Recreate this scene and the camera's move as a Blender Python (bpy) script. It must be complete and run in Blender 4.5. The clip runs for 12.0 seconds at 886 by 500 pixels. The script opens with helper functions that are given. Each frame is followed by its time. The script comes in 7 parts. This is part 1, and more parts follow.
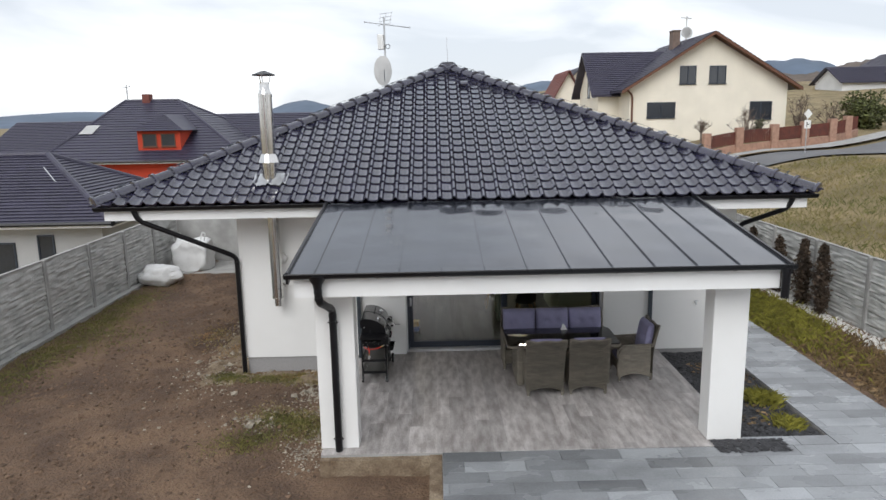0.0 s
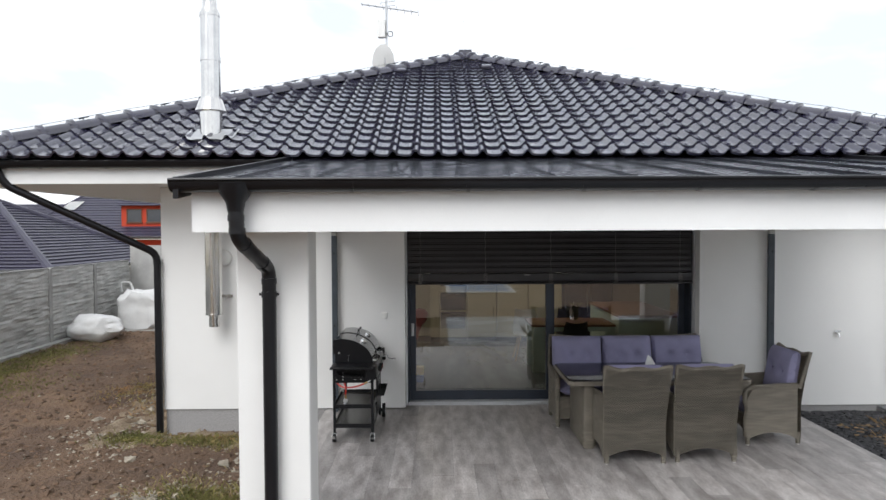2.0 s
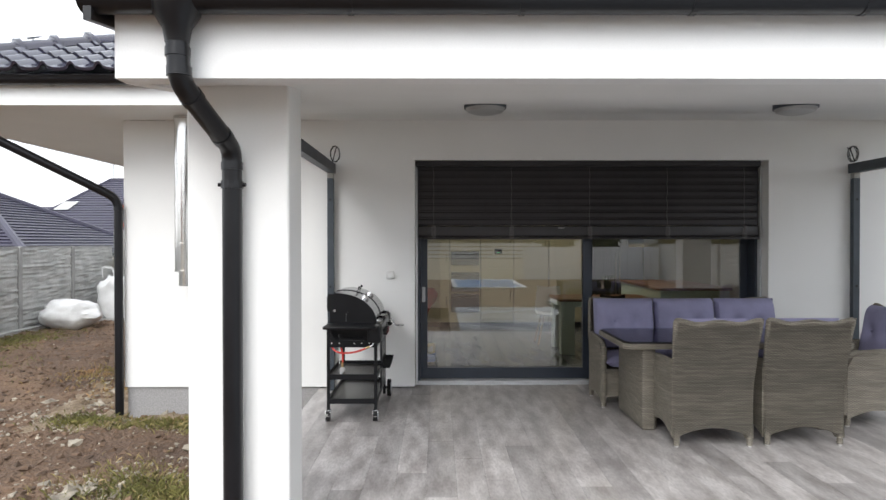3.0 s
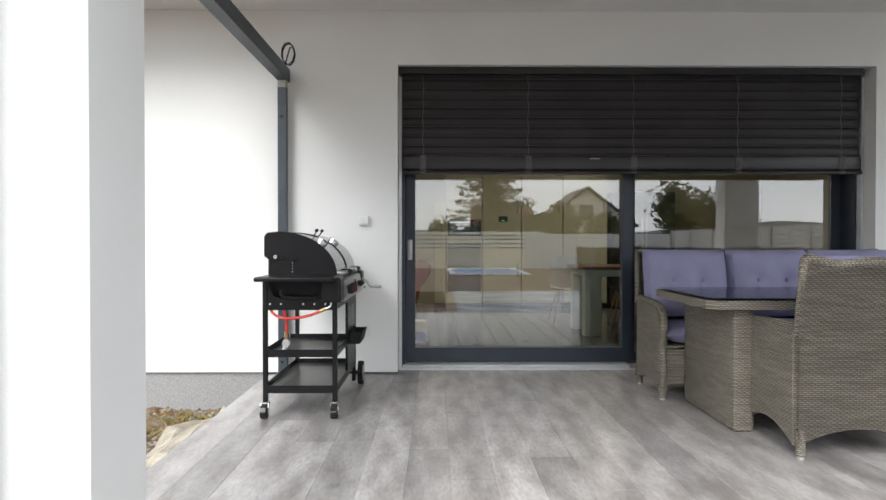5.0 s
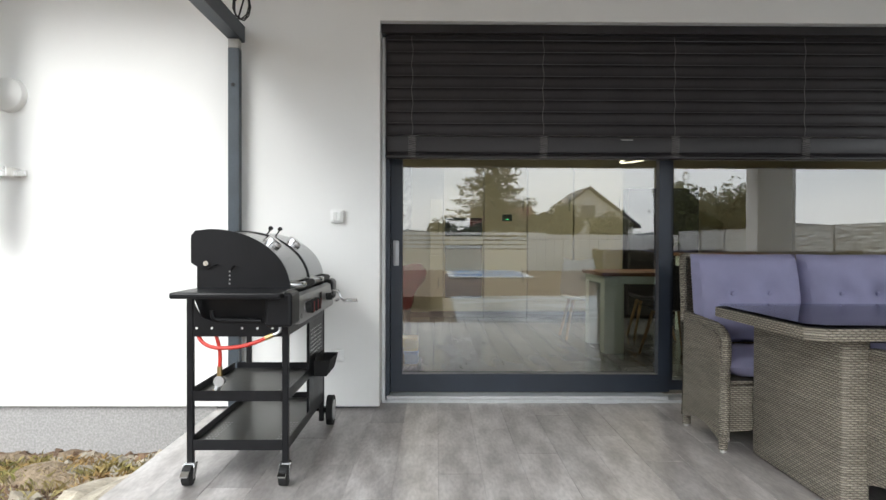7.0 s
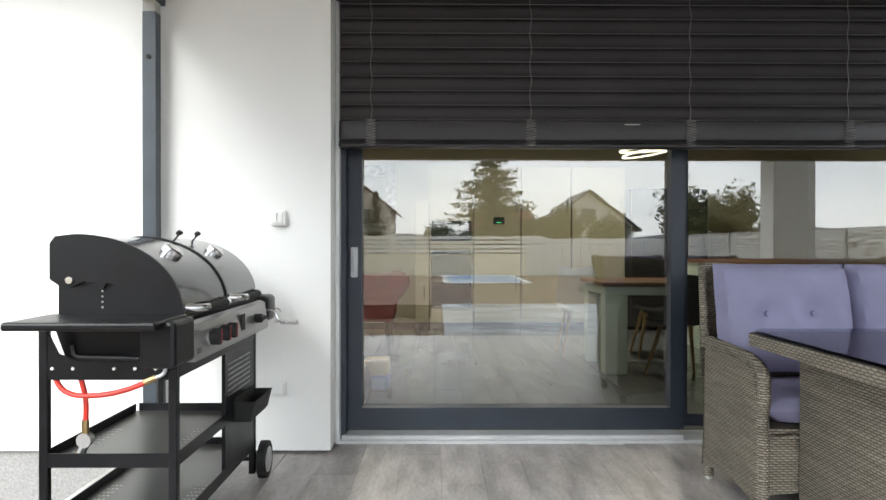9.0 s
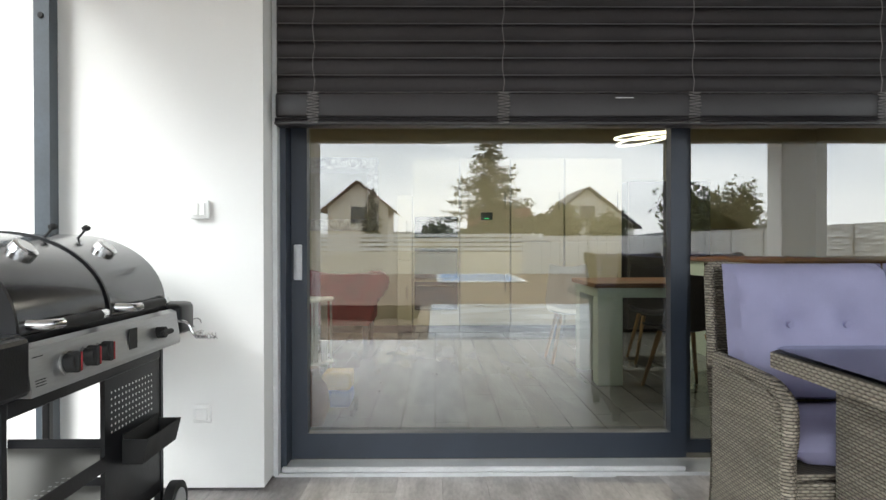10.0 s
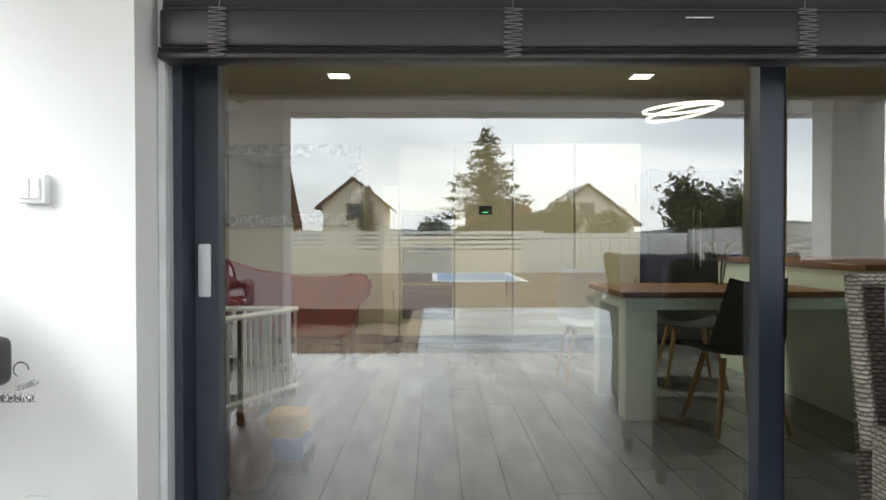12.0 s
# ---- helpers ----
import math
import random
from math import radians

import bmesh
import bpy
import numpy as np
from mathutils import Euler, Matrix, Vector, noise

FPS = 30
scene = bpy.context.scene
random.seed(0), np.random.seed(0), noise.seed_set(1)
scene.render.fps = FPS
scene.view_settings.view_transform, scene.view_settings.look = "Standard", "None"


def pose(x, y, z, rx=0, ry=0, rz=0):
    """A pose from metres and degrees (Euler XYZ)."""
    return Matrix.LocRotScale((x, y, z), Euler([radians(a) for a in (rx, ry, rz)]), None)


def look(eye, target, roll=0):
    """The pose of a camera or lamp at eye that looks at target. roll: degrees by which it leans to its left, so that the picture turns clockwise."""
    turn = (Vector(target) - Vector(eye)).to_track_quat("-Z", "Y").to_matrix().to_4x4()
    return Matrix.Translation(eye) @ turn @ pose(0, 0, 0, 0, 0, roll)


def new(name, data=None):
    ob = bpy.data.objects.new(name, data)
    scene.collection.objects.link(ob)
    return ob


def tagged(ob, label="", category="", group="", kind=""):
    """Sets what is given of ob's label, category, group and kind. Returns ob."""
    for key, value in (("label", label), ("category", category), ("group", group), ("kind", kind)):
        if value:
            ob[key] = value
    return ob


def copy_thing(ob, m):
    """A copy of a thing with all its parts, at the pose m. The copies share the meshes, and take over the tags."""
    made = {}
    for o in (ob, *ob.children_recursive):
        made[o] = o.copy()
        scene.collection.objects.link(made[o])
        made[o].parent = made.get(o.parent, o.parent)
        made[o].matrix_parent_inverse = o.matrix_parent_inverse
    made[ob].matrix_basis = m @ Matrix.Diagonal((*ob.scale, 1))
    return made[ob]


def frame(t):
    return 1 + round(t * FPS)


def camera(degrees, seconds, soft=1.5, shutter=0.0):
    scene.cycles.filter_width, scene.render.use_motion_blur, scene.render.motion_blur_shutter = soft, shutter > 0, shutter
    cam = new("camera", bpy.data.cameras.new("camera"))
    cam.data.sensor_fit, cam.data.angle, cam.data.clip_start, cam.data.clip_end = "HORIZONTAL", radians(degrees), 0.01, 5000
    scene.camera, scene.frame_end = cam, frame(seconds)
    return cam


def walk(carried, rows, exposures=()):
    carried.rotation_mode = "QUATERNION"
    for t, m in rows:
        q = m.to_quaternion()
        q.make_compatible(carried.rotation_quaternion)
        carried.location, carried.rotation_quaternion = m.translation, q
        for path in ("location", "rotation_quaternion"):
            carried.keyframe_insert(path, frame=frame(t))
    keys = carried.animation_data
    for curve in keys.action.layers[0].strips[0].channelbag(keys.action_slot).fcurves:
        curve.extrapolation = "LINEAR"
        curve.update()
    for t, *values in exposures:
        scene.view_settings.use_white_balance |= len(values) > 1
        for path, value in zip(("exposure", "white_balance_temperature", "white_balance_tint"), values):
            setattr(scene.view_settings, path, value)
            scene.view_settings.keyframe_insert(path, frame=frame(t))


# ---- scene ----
cam = camera(65.46, 12.0)
# seconds, eye x y z, pitch, roll, yaw
ROWS = [
    (0, 0.626, -12.793, 4.535, -10.919, 1.049, -0.705),
    (0.5, 0.632, -11.772, 3.865, -8.215, 1.029, -0.636),
    (1, 0.591, -10.724, 3.332, -5.745, 0.825, -0.616),
    (1.5, 0.560, -9.779, 2.861, -3.663, 0.505, -0.485),
    (2, 0.422, -8.843, 2.321, -1.726, 0.279, -0.471),
    (2.5, 0.361, -8.081, 1.924, -0.879, 0.152, -0.340),
    (3, 0.259, -7.389, 1.567, -0.629, 0.044, -0.324),
    (5, 0.308, -5.455, 1.055, -0.707, -0.029, -0.536),
    (5.5, 0.307, -5.147, 1.057, -0.682, -0.123, -0.517),
    (6, 0.348, -4.808, 1.059, -0.649, -0.043, -0.486),
    (6.5, 0.356, -4.557, 1.065, -0.655, -0.144, -0.492),
    (7, 0.357, -4.349, 1.060, -0.655, -0.183, -0.563),
    (9, 0.547, -3.561, 1.077, -0.331, -0.075, -0.534),
    (9.5, 0.653, -3.273, 1.073, -0.400, -0.007, -0.541),
    (10, 0.746, -2.979, 1.071, -0.492, 0.083, -0.534),
    (10.5, 0.800, -2.700, 1.073, -0.566, 0.178, -0.562),
    (11, 0.810, -2.390, 1.075, -0.611, 0.199, -0.624),
    (11.5, 0.815, -2.133, 1.077, -0.677, 0.136, -0.670),
    (12, 0.819, -1.900, 1.076, -0.697, 0.083, -0.704),
]
walk(cam, [(t, pose(x, y, z, 90 + p, r, w)) for t, x, y, z, p, r, w in ROWS],
     exposures=[(0.0, 0.22, 6350, 10), (1.5, 0.32, 6350, 10), (2.5, 0.78, 6350, 10), (5.5, 1.39, 6330, 8), (7.0, 1.56, 6330, 7), (9.5, 2.03, 6330, 6), (12.0, 2.22, 6300, 5)])

# ---- sky and sun: bright overcast afternoon ----
world = bpy.data.worlds.new("overcast")
scene.world = world
world.use_nodes = True
wn, wl = world.node_tree.nodes, world.node_tree.links
wn.clear()
w_out = wn.new("ShaderNodeOutputWorld")
w_bg = wn.new("ShaderNodeBackground")
w_sky = wn.new("ShaderNodeTexSky")
w_sky.sky_type, w_sky.sun_disc = "NISHITA", False
w_sky.sun_elevation, w_sky.sun_rotation = radians(38), radians(200)
w_mul = wn.new("ShaderNodeMix")
w_mul.data_type, w_mul.blend_type = "RGBA", "MULTIPLY"
w_mul.inputs[0].default_value = 1.0
w_mul.inputs[7].default_value = (0.10, 0.10, 0.10, 1)
w_co = wn.new("ShaderNodeTexCoord")
w_map = wn.new("ShaderNodeMapping")
w_map.inputs["Scale"].default_value = (1.0, 1.0, 3.2)
w_noise = wn.new("ShaderNodeTexNoise")
w_noise.inputs["Scale"].default_value = 2.6
w_noise.inputs["Detail"].default_value = 5.0
w_noise.inputs["Distortion"].default_value = 0.4
w_ramp = wn.new("ShaderNodeValToRGB")
w_ramp.color_ramp.elements[0].position, w_ramp.color_ramp.elements[0].color = 0.40, (0.64, 0.67, 0.71, 1)
w_ramp.color_ramp.elements[1].position, w_ramp.color_ramp.elements[1].color = 0.62, (0.98, 0.985, 1.0, 1)
w_mix = wn.new("ShaderNodeMix")
w_mix.data_type = "RGBA"
w_mix.inputs[0].default_value = 0.9
wl.new(w_sky.outputs[0], w_mul.inputs[6])
wl.new(w_co.outputs["Generated"], w_map.inputs[0])
wl.new(w_map.outputs[0], w_noise.inputs["Vector"])
wl.new(w_noise.outputs[0], w_ramp.inputs[0])
wl.new(w_mul.outputs[2], w_mix.inputs[6])
wl.new(w_ramp.outputs[0], w_mix.inputs[7])
wl.new(w_mix.outputs[2], w_bg.inputs[0])
w_bg.inputs[1].default_value = 1.1
wl.new(w_bg.outputs[0], w_out.inputs[0])

sun = new("sun", bpy.data.lights.new("sun", "SUN"))
sun.data.energy, sun.data.angle, sun.data.color = 1.5, radians(40), (1.0, 0.985, 0.96)
sun.matrix_world = look((-6, -18, 16), (0, 0, 0))


# ---- materials ----
def nd(tree, kind, **inputs):
    n = tree.nodes.new(kind)
    for k, val in inputs.items():
        n.inputs[k.replace("_", " ")].default_value = val
    return n


def mat(name, colour, rough=0.6, metal=0.0, vary=0.12, scale=3.0, fine=60.0, bump=0.15, second=None, stretch=(1, 1, 1), island=0.0, coat=0.0, spec=0.5, depth=0.01):
    """A surface whose colour and roughness vary at two scales, with fine relief."""
    m = bpy.data.materials.new(name)
    m.use_nodes = True
    t = m.node_tree
    L = t.links.new
    b = t.nodes["Principled BSDF"]
    co = t.nodes.new("ShaderNodeTexCoord")
    mp = t.nodes.new("ShaderNodeMapping")
    mp.inputs["Scale"].default_value = stretch
    oinfo = t.nodes.new("ShaderNodeObjectInfo")
    shift = t.nodes.new("ShaderNodeVectorMath")
    L(co.outputs["Object"], shift.inputs[0])
    L(oinfo.outputs["Location"], shift.inputs[1])
    L(shift.outputs[0], mp.inputs[0])
    big = nd(t, "ShaderNodeTexNoise", Scale=scale, Detail=4.0)
    small = nd(t, "ShaderNodeTexNoise", Scale=fine, Detail=3.0)
    L(mp.outputs[0], big.inputs["Vector"])
    L(mp.outputs[0], small.inputs["Vector"])
    c2 = second or tuple(c * (1 - 2.2 * vary) for c in colour)
    r = t.nodes.new("ShaderNodeValToRGB")
    r.color_ramp.elements[0].position, r.color_ramp.elements[1].position = 0.35, 0.65
    r.color_ramp.elements[0].color, r.color_ramp.elements[1].color = (*c2, 1), (*colour, 1)
    L(big.outputs[0], r.inputs[0])
    mx = t.nodes.new("ShaderNodeMix")
    mx.data_type, mx.blend_type = "RGBA", "MULTIPLY"
    mx.inputs[0].default_value = min(1.0, vary * 2.5)
    L(r.outputs[0], mx.inputs[6])
    r2 = t.nodes.new("ShaderNodeValToRGB")
    r2.color_ramp.elements[0].position, r2.color_ramp.elements[1].position = 0.3, 0.62
    r2.color_ramp.elements[0].color, r2.color_ramp.elements[1].color = (0.55, 0.55, 0.55, 1), (1, 1, 1, 1)
    L(small.outputs[0], r2.inputs[0])
    L(r2.outputs[0], mx.inputs[7])
    last = mx.outputs[2]
    if island:
        oi = t.nodes.new("ShaderNodeObjectInfo")
        ge = t.nodes.new("ShaderNodeNewGeometry")
        ad = t.nodes.new("ShaderNodeMath")
        ad.operation = "ADD"
        L(oi.outputs["Random"], ad.inputs[0])
        L(ge.outputs["Random Per Island"], ad.inputs[1])
        fr = t.nodes.new("ShaderNodeMath")
        fr.operation = "FRACT"
        L(ad.outputs[0], fr.inputs[0])
        mr = t.nodes.new("ShaderNodeMapRange")
        mr.inputs["To Min"].default_value, mr.inputs["To Max"].default_value = 1 - island, 1 + island * 0.6
        L(fr.outputs[0], mr.inputs["Value"])
        m3 = t.nodes.new("ShaderNodeMix")
        m3.data_type, m3.blend_type = "RGBA", "MULTIPLY"
        m3.inputs[0].default_value = 1.0
        L(last, m3.inputs[6])
        L(mr.outputs[0], m3.inputs[7])
        last = m3.outputs[2]
    L(last, b.inputs["Base Color"])
    b.inputs["Metallic"].default_value = metal
    b.inputs["Specular IOR Level"].default_value = spec
    b.inputs["Coat Weight"].default_value = coat
    rr = t.nodes.new("ShaderNodeMapRange")
    rr.inputs["To Min"].default_value, rr.inputs["To Max"].default_value = max(0.02, rough * 0.8), min(1.0, rough * 1.2)
    L(big.outputs[0], rr.inputs["Value"])
    L(rr.outputs[0], b.inputs["Roughness"])
    if bump:
        bp = nd(t, "ShaderNodeBump", Strength=bump, Distance=depth)
        L(small.outputs[0], bp.inputs["Height"])
        L(bp.outputs[0], b.inputs["Normal"])
    return m


def glow(name, colour, strength):
    m = bpy.data.materials.new(name)
    m.use_nodes = True
    b = m.node_tree.nodes["Principled BSDF"]
    b.inputs["Base Color"].default_value = (*colour, 1)
    b.inputs["Emission Color"].default_value = (*colour, 1)
    b.inputs["Emission Strength"].default_value = strength
    return m


def glass_mat(name, ior=1.5, tint=(0.9, 0.93, 0.92)):
    """Thin pane: clear through, glossy by Fresnel."""
    m = bpy.data.materials.new(name)
    m.use_nodes = True
    t = m.node_tree
    t.nodes.clear()
    L = t.links.new
    o = t.nodes.new("ShaderNodeOutputMaterial")
    tr = t.nodes.new("ShaderNodeBsdfTransparent")
    tr.inputs[0].default_value = (*tint, 1)
    gl = t.nodes.new("ShaderNodeBsdfGlossy")
    gl.inputs["Roughness"].default_value = 0.0
    fr = nd(t, "ShaderNodeFresnel", IOR=ior)
    mx = t.nodes.new("ShaderNodeMixShader")
    L(fr.outputs[0], mx.inputs[0])
    L(tr.outputs[0], mx.inputs[1])
    L(gl.outputs[0], mx.inputs[2])
    L(mx.outputs[0], o.inputs[0])
    return m


def wicker_mat(name, light, dark, row=0.011, col=0.05):
    """Woven flat cane: rows of strands passing over and under upright stakes."""
    m = mat(name, light, rough=0.62, vary=0.08, scale=3, fine=140, bump=0.0, stretch=(0.4, 0.4, 2.5))
    t = m.node_tree
    L = t.links.new
    b = t.nodes["Principled BSDF"]
    co = t.nodes.new("ShaderNodeTexCoord")
    sx = t.nodes.new("ShaderNodeSeparateXYZ")
    L(co.outputs["Object"], sx.inputs[0])

    def mth(op, a, c=None):
        n = t.nodes.new("ShaderNodeMath")
        n.operation = op
        for k, q in enumerate((a, c)):
            if q is None:
                continue
            if isinstance(q, (int, float)):
                n.inputs[k].default_value = q
            else:
                L(q, n.inputs[k])
        return n.outputs[0]
    z = mth("DIVIDE", sx.outputs[2], row)
    xy = mth("ADD", sx.outputs[0], mth("MULTIPLY", sx.outputs[1], 0.93))
    u = mth("DIVIDE", xy, col)
    par = mth("MULTIPLY", mth("FLOOR", z), math.pi)
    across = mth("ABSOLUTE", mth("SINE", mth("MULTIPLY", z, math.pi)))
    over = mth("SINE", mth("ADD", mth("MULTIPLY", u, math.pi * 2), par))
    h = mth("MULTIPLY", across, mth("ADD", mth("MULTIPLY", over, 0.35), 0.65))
    bp = nd(t, "ShaderNodeBump", Strength=0.9, Distance=0.006)
    L(h, bp.inputs["Height"])
    L(bp.outputs[0], b.inputs["Normal"])
    old = b.inputs["Base Color"].links[0].from_socket
    # crease shade painted into the colour: strands fall to dark where h is low
    crease_shade = t.nodes.new("ShaderNodeValToRGB")
    crease_shade.color_ramp.elements[0].position, crease_shade.color_ramp.elements[1].position = 0.08, 0.5
    crease_shade.color_ramp.elements[0].color = (*[d / max(l, 1e-3) for d, l in zip(dark, light)], 1)
    crease_shade.color_ramp.elements[1].color = (1, 1, 1, 1)
    L(h, crease_shade.inputs[0])
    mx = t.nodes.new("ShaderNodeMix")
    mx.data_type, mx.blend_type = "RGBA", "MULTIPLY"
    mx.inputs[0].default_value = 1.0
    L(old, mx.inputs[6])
    L(crease_shade.outputs[0], mx.inputs[7])
    # each strand has its own tone over a short run
    cell = t.nodes.new("ShaderNodeCombineXYZ")
    L(mth("FLOOR", z), cell.inputs[0])
    row_n = t.nodes.new("ShaderNodeTexWhiteNoise")
    row_n.noise_dimensions = "1D"
    L(mth("FLOOR", z), row_n.inputs["W"])
    L(mth("FLOOR", mth("ADD", mth("MULTIPLY", u, 0.30), mth("MULTIPLY", row_n.outputs["Value"], 7.0))), cell.inputs[1])
    wn_ = t.nodes.new("ShaderNodeTexWhiteNoise")
    L(cell.outputs[0], wn_.inputs["Vector"])
    tone = t.nodes.new("ShaderNodeValToRGB")
    tone.color_ramp.elements[0].color, tone.color_ramp.elements[1].color = (0.78, 0.765, 0.74, 1), (1.14, 1.13, 1.12, 1)
    L(wn_.outputs["Value"], tone.inputs[0])
    mt = t.nodes.new("ShaderNodeMix")
    mt.data_type, mt.blend_type = "RGBA", "MULTIPLY"
    mt.inputs[0].default_value = 1.0
    L(mx.outputs[2], mt.inputs[6])
    L(tone.outputs[0], mt.inputs[7])
    L(mt.outputs[2], b.inputs["Base Color"])
    return m


M_RENDER = mat("white_render", (0.80, 0.795, 0.775), rough=0.9, vary=0.025, scale=0.8, fine=260, bump=0.25, depth=0.004)
M_PLINTH = mat("grey_plinth", (0.37, 0.36, 0.355), rough=0.9, vary=0.13, scale=75, fine=330, bump=0.5, depth=0.003)
M_FASCIA = mat("white_fascia", (0.82, 0.82, 0.81), rough=0.7, vary=0.03, scale=1.2, fine=150, bump=0.08)
M_TILE = mat("anthracite_roof_tile", (0.026, 0.025, 0.050), rough=0.17, vary=0.14, scale=5, fine=120, bump=0.06, island=0.25, spec=1.0, coat=0.35)
M_SEAM = mat("anthracite_sheet_metal", (0.050, 0.055, 0.072), rough=0.20, metal=0.5, coat=0.6, vary=0.15, scale=1.6, fine=3, bump=0.10, depth=0.02, stretch=(1.0, 1.6, 1))
M_GUTTER = mat("black_coated_metal", (0.010, 0.010, 0.012), rough=0.3, spec=0.35, vary=0.1, scale=4, fine=50, bump=0.03)
M_STEEL = mat("stainless_steel", (0.72, 0.71, 0.69), rough=0.17, metal=1.0, vary=0.05, scale=5, fine=40, bump=0.03)
M_FRAME = mat("anthracite_frame", (0.024, 0.033, 0.050), rough=0.42, vary=0.08, scale=4, fine=200, bump=0.05)
M_BLIND = mat("black_blind", (0.030, 0.027, 0.029), rough=0.36, spec=0.42, vary=0.12, scale=3, fine=80, bump=0.05)
M_POST = mat("grey_steel_post", (0.045, 0.058, 0.072), rough=0.5, vary=0.12, scale=6, fine=90, bump=0.08)
M_ALU = mat("aluminium_sill", (0.62, 0.63, 0.64), rough=0.35, metal=0.9, vary=0.06, scale=8, fine=90, bump=0.03)
M_SILL = mat("pale_sill_rail", (0.70, 0.71, 0.72), rough=0.35, metal=0.25, vary=0.05, scale=8, fine=90, bump=0.02)
M_GLASS = glass_mat("window_glass", 2.75, (0.82, 0.86, 0.84))
M_CLEAR = glass_mat("clear_glass_edge", 1.0, (0.97, 0.98, 0.98))
M_GLASS_TABLE = glass_mat("table_glass", 2.0, (0.55, 0.6, 0.62))
M_DARKBODY = mat("black_powder_coat", (0.0065, 0.0065, 0.008), rough=0.36, spec=0.28, vary=0.1, scale=9, fine=150, bump=0.06)
M_LID = mat("grey_metallic_lid", (0.060, 0.060, 0.064), rough=0.17, metal=0.6, coat=0.3, vary=0.1, scale=9, fine=200, bump=0.03)
M_CHROME = mat("chrome", (0.7, 0.7, 0.7), rough=0.14, metal=1.0, vary=0.04, scale=9, fine=90, bump=0.0)
M_BRUSHED = mat("brushed_steel_panel", (0.42, 0.42, 0.42), rough=0.36, metal=0.9, vary=0.06, scale=4, fine=160, bump=0.04, stretch=(1, 0.1, 1))
M_RUBBER = mat("black_rubber", (0.012, 0.012, 0.012), rough=0.75, vary=0.1, scale=9, fine=90, bump=0.1)
M_REDHOSE = mat("red_rubber_hose", (0.62, 0.03, 0.015), rough=0.45, vary=0.06, scale=9, fine=60, bump=0.0)
M_BRASS = mat("brass", (0.42, 0.30, 0.14), rough=0.35, metal=0.9, vary=0.1, scale=20, fine=90, bump=0.03)
M_KNOBRED = mat("red_plastic", (0.28, 0.01, 0.015), rough=0.35, vary=0.05, scale=9, fine=60, bump=0.0)
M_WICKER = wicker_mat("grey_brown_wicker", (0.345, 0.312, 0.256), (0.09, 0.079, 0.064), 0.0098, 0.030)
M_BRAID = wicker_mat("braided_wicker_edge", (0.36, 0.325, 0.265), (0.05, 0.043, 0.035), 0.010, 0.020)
M_CUSHION = mat("lavender_cushion", (0.30, 0.29, 0.44), rough=0.9, vary=0.07, scale=5, fine=420, bump=0.25, depth=0.002)
M_FOOT = mat("pale_metal_foot", (0.55, 0.54, 0.52), rough=0.4, metal=0.5, vary=0.06, scale=9, fine=60, bump=0.02)
M_PLASTIC = mat("white_plastic", (0.78, 0.78, 0.76), rough=0.35, vary=0.02, scale=9, fine=90, bump=0.02)
M_WOODTILE = mat("grey_wood_look_tile", (0.54, 0.512, 0.496), rough=0.36, vary=0.19, scale=3.0, fine=22, bump=0.03, stretch=(3.2, 0.85, 1), second=(0.315, 0.288, 0.274), island=0.24, depth=0.003)
M_GROUT = mat("grey_grout", (0.34, 0.33, 0.32), rough=0.9, vary=0.15, scale=20, fine=150, bump=0.2)
M_SLATE = mat("grey_paving_slab", (0.34, 0.355, 0.37), rough=0.27, spec=0.6, vary=0.16, scale=1.6, fine=70, bump=0.2, island=0.36, depth=0.004, stretch=(0.6, 1, 1))
M_CONCRETE = mat("grey_concrete", (0.40, 0.395, 0.38), rough=0.9, vary=0.13, scale=2.0, fine=70, bump=0.35, depth=0.006)
M_FENCE = mat("cast_concrete_panel", (0.54, 0.54, 0.52), rough=0.92, vary=0.12, scale=3.0, fine=40, bump=0.6, depth=0.012)
M_SOIL = mat("bare_brown_soil", (0.205, 0.130, 0.080), rough=0.95, vary=0.26, scale=0.9, fine=26, bump=1.0, second=(0.095, 0.057, 0.036), depth=0.05)
M_FIELD = mat("dry_grass_ground", (0.30, 0.23, 0.12), rough=0.95, vary=0.28, scale=0.35, fine=9, bump=0.8, second=(0.16, 0.125, 0.055), depth=0.05)
M_GRASS = mat("grass_blades", (0.21, 0.19, 0.055), rough=0.8, vary=0.2, scale=2.0, fine=20, bump=0.0, second=(0.13, 0.13, 0.035), island=0.4)
M_STRAW = mat("pale_rubble_sand", (0.34, 0.27, 0.185), rough=0.95, vary=0.3, scale=4.5, fine=34, bump=1.0, second=(0.17, 0.115, 0.07), depth=0.03)
M_STONE = mat("pale_rubble_stone", (0.44, 0.39, 0.31), rough=0.9, vary=0.2, scale=9, fine=60, bump=0.4, island=0.3)
M_CLOD = mat("soil_clod", (0.19, 0.12, 0.076), rough=0.95, vary=0.2, scale=9, fine=50, bump=0.7, island=0.35)
M_MULCH = mat("dark_slate_mulch", (0.06, 0.06, 0.065), rough=0.8, vary=0.2, scale=6, fine=60, bump=0.5, island=0.45)
M_ASPHALT = mat("asphalt", (0.16, 0.16, 0.165), rough=0.85, vary=0.1, scale=0.4, fine=60, bump=0.2)
M_SACK = mat("white_woven_sack", (0.72, 0.72, 0.71), rough=0.65, vary=0.05, scale=5, fine=120, bump=0.25)

# ---- builders ----
def bm_new():
    return bmesh.new()


